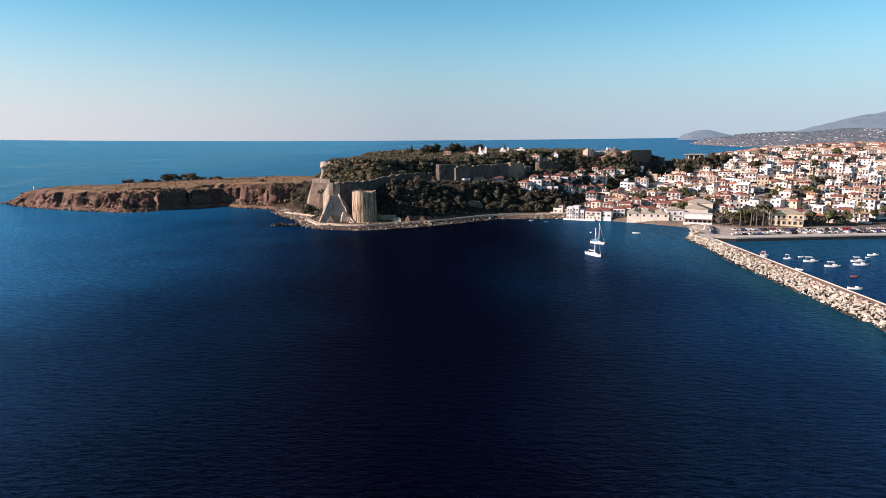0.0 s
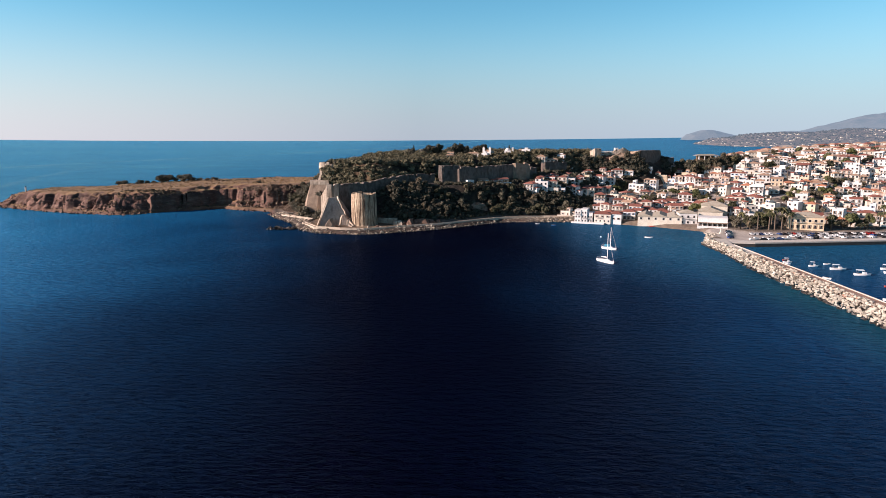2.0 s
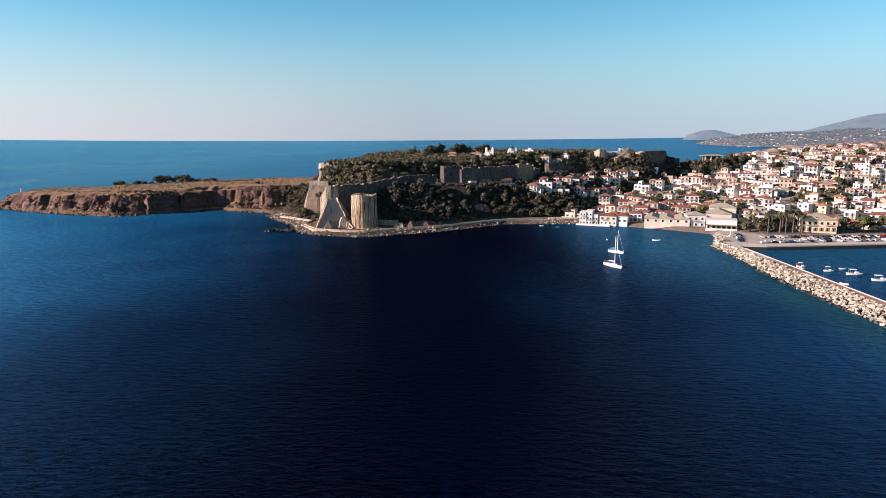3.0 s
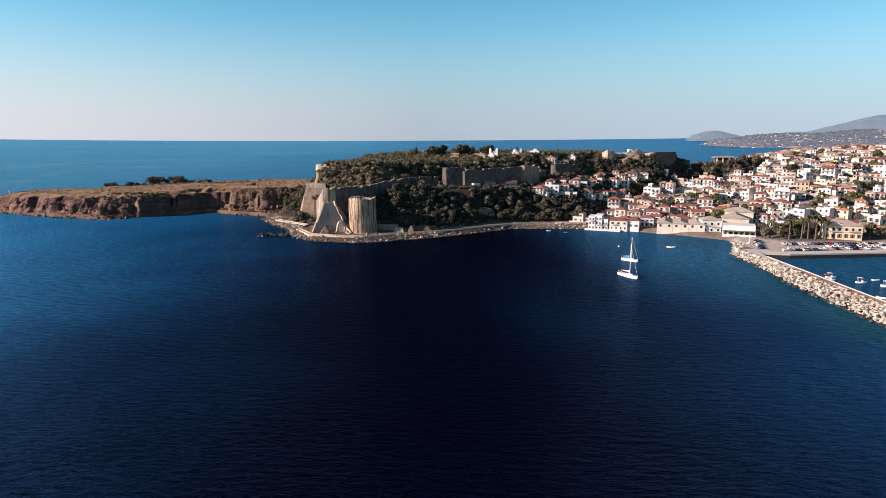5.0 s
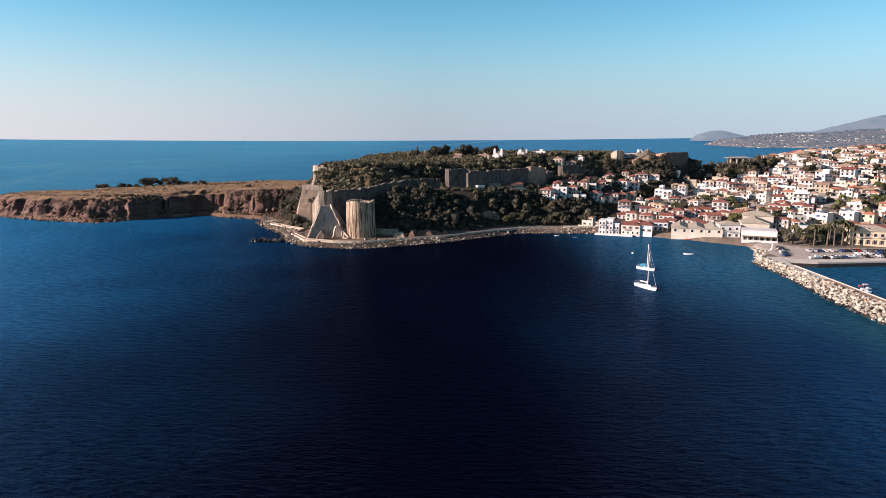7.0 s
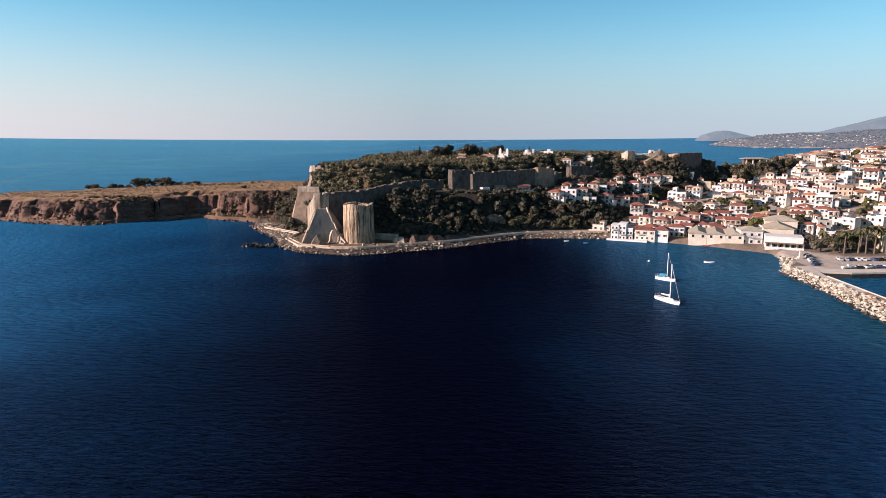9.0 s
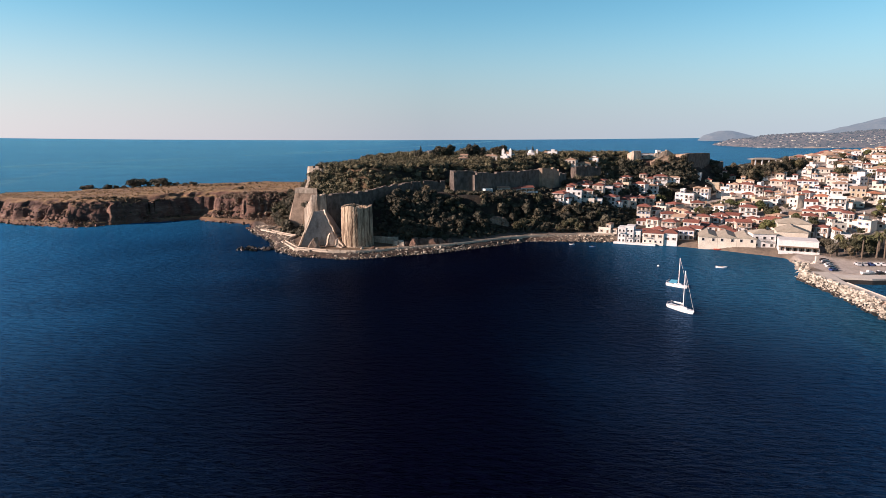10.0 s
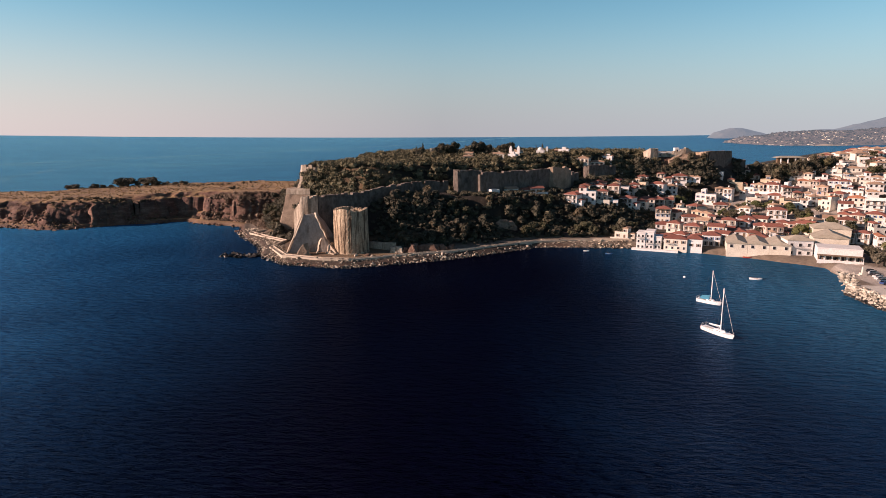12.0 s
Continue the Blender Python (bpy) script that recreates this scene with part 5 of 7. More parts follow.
def add_balcony(parent, x, y, z, w, rail):
    bm = bmesh.new()
    box(bm, x - w / 2, x + w / 2, y - 1.2, y + 0.01, z - 0.15, z)
    slab = part("balcony", bm, FRAME, parent)
    bm = bmesh.new()
    for zz in (0.95, 0.5):
        box(bm, x - w / 2, x + w / 2, y - 1.2, y - 1.15, z + zz, z + zz + 0.06)
    n = int(w / 0.5)
    for k in range(n + 1):
        xx = x - w / 2 + w * k / n
        box(bm, xx - 0.025, xx + 0.025, y - 1.2, y - 1.15, z, z + 0.95)
    part("railing", bm, rail, slab)


def ring_wall(x0, x1, y0, y1, z0, z1, thick=0.2):
    """A low wall round a rectangle, as one mesh."""
    bm = bmesh.new()
    out = [(x0, y0), (x1, y0), (x1, y1), (x0, y1)]
    inn = [(x0 + thick, y0 + thick), (x1 - thick, y0 + thick), (x1 - thick, y1 - thick), (x0 + thick, y1 - thick)]
    rows = [[bm.verts.new((x, y, z)) for x, y in r] for r, z in ((out, z0), (out, z1), (inn, z1), (inn, z0))]
    for p, q in zip(rows, rows[1:]):
        for k in range(4):
            bm.faces.new((p[k], p[(k + 1) % 4], q[(k + 1) % 4], q[k]))
    return bm


def roofed_block(t, x0, x1, y0, y1, z0, h, roof, wall_mat, roof_mat, base=-4):
    """One block of a house: its wall, and a hipped, gabled or flat roof with a parapet."""
    w, d, cx, cy, e = x1 - x0, y1 - y0, (x0 + x1) / 2, (y0 + y1) / 2, 0.42
    bm = bmesh.new()
    box(bm, x0, x1, y0, y1, base, h)
    if roof == "flat":
        wall = part("wall", bm, wall_mat, t)
        part("parapet", ring_wall(x0, x1, y0, y1, h, h + 0.8), wall_mat, wall)
        return
    rise = 0.36 * min(w, d) / 2 + 0.15
    ring = [(x0 - e, y0 - e), (x1 + e, y0 - e), (x1 + e, y1 + e), (x0 - e, y1 + e)]
    along = w >= d
    if roof == "gable":
        for s in (-1, 1):
            if along:
                pts = [(cx + s * w / 2, y0, h), (cx + s * w / 2, y1, h), (cx + s * w / 2, cy, h + rise - 0.1)]
            else:
                pts = [(x1, cy + s * d / 2, h), (x0, cy + s * d / 2, h), (cx, cy + s * d / 2, h + rise - 0.1)]
            v = [bm.verts.new(p) for p in pts]
            bm.faces.new(v if s > 0 else v[::-1])
    part("wall", bm, wall_mat, t)
    bm = bmesh.new()
    run = (max(w, d) / 2 + e) if roof == "gable" else max(0.25, abs(w - d) / 2)
    if along:
        slab_roof(bm, ring, [(cx - run, cy, h + rise), (cx + run, cy, h + rise)], h + 0.05)
    else:
        slab_roof(bm, ring[1:] + ring[:1], [(cx, cy - run, h + rise), (cx, cy + run, h + rise)], h + 0.05)
    part("roof", bm, roof_mat, t)


def house_proto(w, d, n, roof, wall, look_of, seed, far=False):
    g = random.Random(seed)
    wall_mat, wall_word = wall
    roof_mat, roof_word = look_of
    storey = ("one-storey", "two-storey", "three-storey")[n - 1]
    t = new("house")
    tagged(t, f"{wall_word} {storey} house with {roof_word}", "house", "town houses")
    h = 3.0 * n
    # a stepped house keeps its top storey on one side and a terrace on the other
    stepped = n >= 2 and w > 6.4 and g.random() < 0.45
    side = g.choice((-1, 1))
    cut = side * w * g.uniform(0.02, 0.16)
    if stepped:
        roofed_block(t, -w / 2, w / 2, -d / 2, d / 2, 0, h - 3.0, "flat", wall_mat, roof_mat)
        x0, x1 = (-w / 2 + 0.003, cut) if side < 0 else (cut, w / 2 - 0.003)
        roofed_block(t, x0, x1, -d / 2 + (0.003 if g.random() < 0.5 else 1.4), d / 2 - 0.003, h - 3.0, h, roof, wall_mat, roof_mat, h - 3.0)
    else:
        roofed_block(t, -w / 2, w / 2, -d / 2, d / 2, 0, h, roof, wall_mat, roof_mat)
        if roof == "flat" and g.random() < 0.6:
            bm = bmesh.new()
            box(bm, -1.5, 1.3, d / 2 - 3.2, d / 2 - 0.4, h, h + 2.3)
            part("roof_hut", bm, wall_mat, t)
    if roof != "flat" and g.random() < 0.4:
        bm = bmesh.new()
        x, y, z = (g.uniform(-w / 4, w / 4) if not stepped else (x0 + x1) / 2), g.uniform(0.5, d / 3), h + 0.2 * min(w, d)
        box(bm, x - 0.35, x + 0.35, y - 0.35, y + 0.35, h, z + 0.6)
        box(bm, x - 0.45, x + 0.45, y - 0.45, y + 0.45, z + 0.6, z + 0.75)
        part("chimney", bm, wall_mat, t)
    kind = g.choice(("small", "plain", "plain", "plain", "blue"))
    cols = max(2, int(w / 2.9))
    balcony = n >= 2 and not stepped and g.random() < 0.7
    for lv in range(n):
        z = 3.0 * lv + 0.95
        for c in range(cols):
            x = -w / 2 + w * (c + 0.5) / cols
            if stepped and lv == n - 1:
                if x0 + 0.8 < x < x1 - 0.8:
                    add_window(t, kind, x, -d / 2 + 0.003 if far else -d / 2, z, 0)
            elif lv == 0 and c == cols // 2:
                add_window(t, "door", x, -d / 2, 0.05, 0)
            elif lv == n - 1 and balcony:
                add_window(t, "tall", x, -d / 2, 3.0 * lv + 0.1, 0)
            elif not (far and lv == 0 and n > 1):
                add_window(t, kind, x, -d / 2, z, 0)
        if not far and (lv or n == 1) and not (stepped and lv == n - 1 and side > 0):
            add_window(t, kind, -w / 2, -d / 5, z, -90)
            if lv == n - 1:
                add_window(t, kind, -w / 2, d / 4, z, -90)
    if not far and g.random() < 0.4:
        bm = bmesh.new()
        box(bm, -w / 2 - 1.5, w / 2 + 1.5, -d / 2 - 3.0, -d / 2 - 2.75, -4.5, 0.9)
        part("yard_wall", bm, wall_mat, t)
    if n > 1 and g.random() < 0.4:
        s, aw, ad, ah = g.choice((-1, 1)), g.uniform(2.4, 3.6), d * g.uniform(0.5, 0.75), 3.0 * (n - 1) + g.uniform(-0.4, 0.3)
        xa, xb = sorted((s * w / 2, s * (w / 2 + aw)))
        bm = bmesh.new()
        box(bm, xa, xb, -ad / 2, ad / 2, -4, ah)
        wing = part("wing", bm, wall_mat, t)
        bm = bmesh.new()
        slab_roof(bm, [(xa - 0.3, -ad / 2 - 0.3), (xb + 0.3, -ad / 2 - 0.3), (xb + 0.3, ad / 2 + 0.3), (xa - 0.3, ad / 2 + 0.3)], [((xa + xb) / 2, 0, ah + 0.9)], ah + 0.05)
        part("roof", bm, roof_mat, wing)
        add_window(wing, kind, (xa + xb) / 2, -ad / 2, 1.0, 0)
    if balcony and g.random() < 0.4:
        bm = bmesh.new()
        prism(bm, [(-w * 0.42, -d / 2 - 1.5), (w * 0.42, -d / 2 - 1.5), (w * 0.42, -d / 2), (-w * 0.42, -d / 2)], 3.0 * n - 0.42, 3.0 * n - 0.32)
        part("awning", bm, g.choice((FRAME, roof_mat, SHUTTER)), t)
    if balcony:
        add_balcony(t, 0, -d / 2, 3.0 * (n - 1), w * g.choice((0.55, 0.8, 0.95)), g.choice((RAIL, FRAME)))
    return t


ROOFS = {"r": (TILE_RED, "a red tiled roof"), "t": (TILE_TAN, "a faded tan tiled roof"), "o": (TILE_ORANGE, "an orange tiled roof"), "f": (TILE_TAN, "a flat terrace roof")}
WALLS = [(PLASTER, "whitewashed")] * 7 + [(PLASTER_CREAM, "cream plastered")] * 5 + [(PLASTER_PINK, "pale pink"), (PLASTER_OCHRE, "ochre"), (PLASTER_SAND, "sand-coloured")]
HOUSES, TAKEN = {}, []
_hg = random.Random(8)


def settle(x, y, w, d, turn):
    """A floor level between the ground at the middle and at the lowest corner."""
    c, q = math.cos(radians(turn)), math.sin(radians(turn))
    low = min(ground_at(x + c * a * w / 2 - q * b * d / 2, y + q * a * w / 2 + c * b * d / 2) for a in (-1, 1) for b in (-1, 1))
    return 0.5 * ground_at(x, y) + 0.5 * low


def put_house(x, y, w, n, r, turn, depth=None, lift=0.0):
    if w > 11.6 and not depth:
        # a wide front is two houses built wall to wall
        c, q, step, back = math.cos(radians(turn)), math.sin(radians(turn)), w * 0.255, _hg.uniform(-1.4, 1.4)
        put_house(x - c * step + q * back, y - q * step - c * back, w * 0.5, n, r, turn)
        return put_house(x + c * step - q * back, y + q * step + c * back, w * 0.5, max(1, n - _hg.choice((0, 0, 1))), _hg.choice(r + r + "rt"), turn)
    wq = min((5.6, 6.6, 7.6, 8.8, 10.4), key=lambda q: abs(q - w))
    d = depth or (7.6 if wq > 8 else 6.8)
    roof = "flat" if r == "f" else _hg.choice(("hip", "hip", "gable"))
    pick = _hg.randrange(len(WALLS)) if r != "f" else 0
    far = y > 566 + 0.12 * x
    key = (wq, d, n, r, roof, WALLS[pick][1], _hg.randrange(2), far)
    m = Matrix.Translation((x, y, settle(x, y, wq, d, turn) + lift)) @ TURN(turn)
    if key in HOUSES:
        ob = copy_thing(HOUSES[key], m)
    else:
        ob = HOUSES[key] = house_proto(wq, d, n, roof, WALLS[pick], ROOFS[r], len(HOUSES), far)
        ob.matrix_basis = m
    TAKEN.append((x, y, max(wq, d)))
    return ob


FOOT_STREET = [(64.9, 516.2, 8.9, 2, "r"), (75.1, 520.5, 10.4, 3, "r"), (87.7, 521.8, 12.6, 2, "r"), (80.5, 562.1, 6.9, 1, "t"), (88.4, 553.4, 9.1, 1, "r"),
    (98.1, 571.8, 7.1, 1, "t"), (102.3, 547.8, 10.9, 2, "t"), (114.7, 562.3, 7, 1, "r"), (102.2, 528.3, 8.6, 2, "r"), (117.6, 540.6, 9.7, 2, "r"),
    (127.8, 550, 9.2, 2, "r"), (95, 537, 8, 2, "r"), (110, 552, 7.6, 1, "r"), (122, 570, 7.6, 2, "t"), (106, 574, 6.6, 1, "r"), (76, 535, 6.6, 1, "r"), (86, 541, 7.6, 1, "r"), (112, 532, 7.6, 2, "r"), (136, 556, 7.6, 2, "r")]
BACK_ROW = [(112, 476, 9, 1, "r"), (121, 482, 8, 1, "r"), (128, 474, 8, 1, "r"), (130, 488, 9, 2, "r"), (138, 466, 8, 2, "r"), (146, 470, 8, 1, "r"), (140, 500, 8, 2, "t"), (149, 489, 9, 1, "r"),
    (158, 468, 9, 1, "r"), (166, 464, 8, 2, "t"), (104, 482, 7, 1, "r"), (122, 496, 8, 2, "r"), (154, 498, 8, 2, "r"), (170, 478, 9, 2, "r")]
CHAPEL_STREET = [(128.9, 592.9, 9.3, 1, "r"), (134.6, 574, 10.6, 2, "r"), (139.1, 565.6, 8.8, 1, "t"), (145.9, 592.8, 11.9, 2, "r"), (155.1, 590.8, 11.1, 2, "r"),
    (145.7, 579.7, 9.5, 2, "t"), (155.9, 585.6, 7.6, 2, "r"), (165.4, 591.6, 10.3, 1, "t"), (123.3, 522, 9.4, 3, "r"), (129.9, 525.2, 8.8, 2, "r"),
    (138.5, 530.9, 8.2, 3, "t"), (136.2, 510, 9.9, 2, "r"), (118.5, 506.3, 8.3, 1, "r")]
LOWER_STREET = [(168, 571.1, 13.3, 3, "f"), (181.8, 574.3, 11.8, 3, "t"), (172.8, 594.3, 12.2, 1, "t"), (186.4, 599.8, 8, 1, "f"), (189.7, 594.8, 13.2, 1, "r"),
    (198.4, 597.6, 10.7, 2, "r"), (219.4, 620.3, 14.2, 2, "r"), (209.3, 589, 12.4, 2, "r"), (196.7, 562.2, 8.3, 2, "r"), (166.3, 541, 8.6, 2, "r"),
    (147.4, 521.1, 12.5, 2, "t"), (150.9, 508.7, 8.6, 2, "r"), (177, 539.7, 9.4, 1, "t"), (170.5, 511.4, 11, 1, "r"), (178.2, 510, 9.6, 1, "r"),
    (163.2, 504.6, 12.2, 1, "r"), (191.5, 518.3, 10.7, 2, "r"), (171.1, 493, 9.2, 1, "r"), (141.5, 483.7, 8.7, 2, "r"), (156.5, 479.5, 12.8, 1, "r")]
MIDDLE_STREET = [(226.5, 602.3, 12.9, 2, "t"), (241.2, 614.3, 14.3, 2, "r"), (219.4, 584.2, 11.5, 2, "r"), (214.8, 569.3, 9.5, 1, "r"), (230.8, 581.9, 14.3, 2, "f"),
    (222.4, 563.1, 12, 3, "r"), (215.8, 541.3, 10.6, 2, "t"), (250.7, 605.9, 17, 2, "r"), (247.9, 590.1, 12.9, 1, "o"), (232.4, 554.3, 11.1, 2, "t"),
    (262, 591.5, 15.9, 2, "r"), (248.5, 565.1, 14.1, 2, "t"), (259.5, 572.9, 13.5, 2, "r"), (237.9, 519.1, 16.1, 2, "r"), (215.5, 500.5, 11.3, 1, "t"),
    (222, 494.1, 12.8, 2, "r"), (187.4, 495.1, 13, 1, "r"), (252.2, 530.6, 19.2, 2, "o"), (279.3, 570.2, 13.7, 2, "t"), (278.2, 584.2, 15.9, 2, "t"),
    (274, 593.9, 13.3, 2, "f")]
UPPER_STREET = [(288.4, 623.8, 12.4, 2, "f"), (276.4, 609.2, 11.1, 2, "t"), (277.2, 586.2, 9.8, 3, "t"), (307.2, 619.2, 12.3, 2, "f"), (354.2, 682.5, 15.8, 1, "f"), (335.1, 634.2, 10.7, 2, "t"),
    (380.4, 701.2, 7.6, 2, "f"), (474.8, 832.5, 17, 1, "r"), (427.9, 735.5, 9.2, 1, "r"), (385.6, 651.5, 12, 2, "t"), (345.9, 608.8, 16.7, 2, "t"), (322.4, 609.8, 13, 2, "t"),
    (317.4, 574.2, 10.4, 3, "r")]
CREST_STREET = [(342.8, 591, 8.1, 2, "t"), (304.6, 556, 14.2, 2, "r"), (327.4, 564.5, 12.8, 2, "t"), (285.1, 530.2, 14.2, 2, "o"), (301, 532.5, 15.1, 2, "o"), (259.3, 556.5, 12.6, 2, "r"),
    (273.3, 556, 9.2, 2, "t"), (281.6, 559.5, 10.1, 2, "t"), (276.9, 540.8, 8.9, 2, "t"), (244.6, 535.8, 9.6, 2, "r"), (246.5, 512.8, 9.9, 3, "f"), (262.8, 520, 10.8, 2, "t")]
SHORE_STREET = [(174.9, 476.2, 11.9, 2, "r"), (228, 503, 8.9, 2, "r"), (234, 491.8, 8.7, 2, "r"), (212.8, 482.8, 9.2, 2, "r"), (201.6, 454.8, 11.9, 2, "r"), (209, 444, 8.4, 2, "o"),
    (239.8, 466, 11.6, 1, "t"), (255.5, 464.2, 7.5, 2, "t"), (242.7, 441.2, 12.1, 1, "r"), (246.1, 433, 10.6, 1, "r")]
HARBOUR_TOP = [(402.7, 719, 14.7, 1, "r"), (445.1, 747, 10.2, 1, "f"), (431.9, 708.8, 14.5, 1, "r"), (468.9, 716.8, 17, 1, "r"), (506.7, 744.2, 17, 1, "r"), (396.6, 618.2, 12.6, 2, "r"),
    (421.5, 623, 14.8, 3, "f"), (385.8, 584, 10.9, 2, "t"), (405.3, 589, 10, 2, "f"), (359.7, 616.8, 13.6, 2, "t"), (359.1, 600.5, 11.2, 2, "t"), (375.5, 606.8, 14.5, 3, "r"),
    (364.4, 579.5, 9.9, 3, "f"), (323.4, 566, 14.4, 2, "r"), (347.9, 568.8, 14.5, 2, "t"), (352.9, 551.8, 12.2, 2, "t")]
HARBOUR_STREET = [(358.9, 545.5, 12, 2, "t"), (364.4, 534.5, 11.8, 2, "r"), (310.1, 535.5, 11.8, 2, "t"), (314.9, 511.2, 12.1, 2, "t"), (304.7, 517.5, 12.3, 2, "o"), (321.7, 507.2, 12, 2, "r"),
    (332.4, 505.5, 12, 2, "o"), (339.8, 494, 10.1, 3, "t"), (312.3, 463.8, 14.1, 3, "r"), (295.6, 453.2, 10.7, 2, "f"), (291.5, 476.8, 12.9, 1, "t"), (299.7, 472.5, 7.2, 2, "r"),
    (248.2, 420.2, 16.3, 1, "o"), (259.7, 415.2, 10.5, 1, "o"), (279.2, 415.8, 11.9, 2, "t"), (286.8, 440.2, 9.7, 1, "r")]
for street, turn in ((FOOT_STREET, -20), (CHAPEL_STREET, -22), (BACK_ROW, -22), (LOWER_STREET, -24), (MIDDLE_STREET, -25), (UPPER_STREET, -28), (CREST_STREET, -25), (SHORE_STREET, -28), (HARBOUR_TOP, -24), (HARBOUR_STREET, -20)):
    for x, y, w, n, r in street:
        if all((x - a) ** 2 + (y - b) ** 2 > (0.36 * (w + q)) ** 2 for a, b, q in TAKEN):
            put_house(x, y, w, n, r, turn - 6 + _hg.uniform(-16, 16))

# cottages at the foot of the upper wall, and white houses along the hill crest
dice = _hg.getstate()
for x, y, w, n, r, turn in ((15, 508.5, 6, 1, "f", 28), (36, 517.5, 6, 1, "r", 30),
                            (22, 581, 8, 1, "t", -15), (31, 576, 5.6, 1, "f", -20), (71, 598, 8, 1, "f", -20), (84, 588, 8.8, 2, "t", -25), (0, 586, 6, 1, "t", -10), (104, 598, 6.6, 1, "f", -25)):
    put_house(x, y, w, n, r, turn, 5.2 if n == 1 else None, -0.6 if y < 560 else 0.6)
_hg.setstate(dice)

# shore front, each with its own shape
put_house(89.5, 487, 8, 2, "t", -30)


def white_block():
    t = thing("house", (98.0, 463.0, 0), -23, "white three-storey seafront house with a flat roof and balconies", "house", "seafront houses")
    for x0, x1, d0, h in ((-6.4, -2.0, -0.2, 9.0), (-2.0, 2.4, 0.3, 9.9), (2.4, 6.2, 1.2, 7.2)):
        bm = bmesh.new()
        box(bm, x0, x1, -4 + d0, 5, -1, h)
        part("wall", bm, PLASTER, t)
        bm = bmesh.new()
        box(bm, x0 - 0.2, x1 + 0.2, -4.2 + d0, 5.2, h, h + 0.5)
        part("cornice", bm, PLASTER, t)
    for lv in (0, 1, 2):
        for x, d0 in ((-5.3, -0.2), (-3.2, -0.2), (-0.8, 0.3), (1.2, 0.3)) + (((3.6, 1.2), (5.2, 1.2)) if lv < 2 else ()):
            add_window(t, "bare", x, -4 + d0, 1.2 + lv * 2.9, 0)
    add_balcony(t, 4.3, -2.8, 3.7, 3.6, RAIL)
    add_balcony(t, -4.2, -4.2, 6.5, 4.2, RAIL)
    add_balcony(t, 0.2, -3.7, 3.7, 3.8, RAIL)
    bm = bmesh.new()
    box(bm, -8.5, 15, -6.2, -3, -2, 1.0)
    part("sea_terrace", bm, PLASTER, t)


white_block()


def row_house(x, y, turn, w, d, h, roof_mat, label, wall=PLASTER, gable_front=False, lift=0.0, flat=False):
    """A front-row building of its own size; the roof's ridge runs along or across the front."""
    t = thing("house", (x, y, max(0.6, ground_at(x, y)) + lift), turn, label, "house", "seafront houses")
    bm = bmesh.new()
    box(bm, -w / 2, w / 2, -d / 2, d / 2, -3, h)
    rise = (w if gable_front else d) * 0.2
    if gable_front:
        for s in (-1, 1):
            a, b, c = (bm.verts.new((xx, s * d / 2, zz)) for xx, zz in ((-w / 2, h), (w / 2, h), (0, h + rise - 0.1)))
            bm.faces.new((a, b, c) if s < 0 else (b, a, c))
    part("wall", bm, wall, t)
    bm = bmesh.new()
    if flat:
        box(bm, -w / 2 - 0.1, w / 2 + 0.1, -d / 2 - 0.1, d / 2 + 0.1, h, h + 0.5)
        part("roof", bm, wall, t)
        return t
    e = 0.4
    ring = [(-w / 2 - e, -d / 2 - e), (w / 2 + e, -d / 2 - e), (w / 2 + e, d / 2 + e), (-w / 2 - e, d / 2 + e)]
    if gable_front:
        ring = ring[1:] + ring[:1]
        slab_roof(bm, ring, [(0, -d / 2 - e, h + rise), (0, d / 2 + e, h + rise)], h + 0.05)
    else:
        k = max(0.5, (w - d) / 2)
        slab_roof(bm, ring, [(-k, 0, h + rise), (k, 0, h + rise)], h + 0.05)
    part("roof", bm, roof_mat, t)
    return t


def facade(t, w, d, rows, kinds):
    for (z, n), kind in zip(rows, kinds):
        for c in range(n):
            add_window(t, kind, -w / 2 + w * (c + 0.5) / n, -d / 2, z, 0)


t = row_house(110.5, 458.5, -23, 11.5, 8, 6.6, TILE_RED, "pale seafront house with a red tiled roof and balconies", PLASTER_CREAM)
facade(t, 11.5, 8, ((1.0, 4), (4.2, 3)), ("bare", "small"))
add_balcony(t, -2.5, -4, 3.7, 4, RAIL)
t = row_house(119.8, 456.5, -22, 7.2, 9, 5.2, TILE_RED, "white seafront house with a steep red roof")
facade(t, 7.2, 9, ((1.2, 2),), ("small",))
t = row_house(130.5, 463, -18, 8.5, 8, 5.8, TILE_RED, "white shore house with blue shutters and a red roof")
facade(t, 8.5, 8, ((0.2, 3), (3.4, 3)), ("tall", "blue"))
for k in range(3):
    f = (k + 0.5) / 3
    x, y = 130.8 + 27.2 * f, 443.6 - 9.5 * f
    t = row_house(x + 3.4, y + 9.6, -19.2, 9.5, 20, 4.6, TILE_GREY, "long sand-coloured boat warehouse with a grey gabled roof", PLASTER_SAND, True)
    for dx in (-2.6, 2.6):
        add_window(t, "plain", dx, -10, 2.4, 0)
t = row_house(163.2, 439.6, -9, 11.6, 10, 7.4, TILE_GREY, "white two-storey seafront house with a dull tan hipped roof")
facade(t, 11.6, 10, ((0.4, 3), (4.3, 3)), ("plain", "plain"))
add_balcony(t, 0, -5.5, 3.9, 5, RAIL)
# restaurant with a covered terrace
t = row_house(175.4, 426, -22.7, 18, 12, 5.6, CONCRETE, "white seafront restaurant with a covered terrace", flat=True)
bm = bmesh.new()
box(bm, -9.2, 9.2, -9.0, -6.05, 2.7, 2.95)
canopy = part("awning", bm, SHUTTER, t, "brown terrace awning")
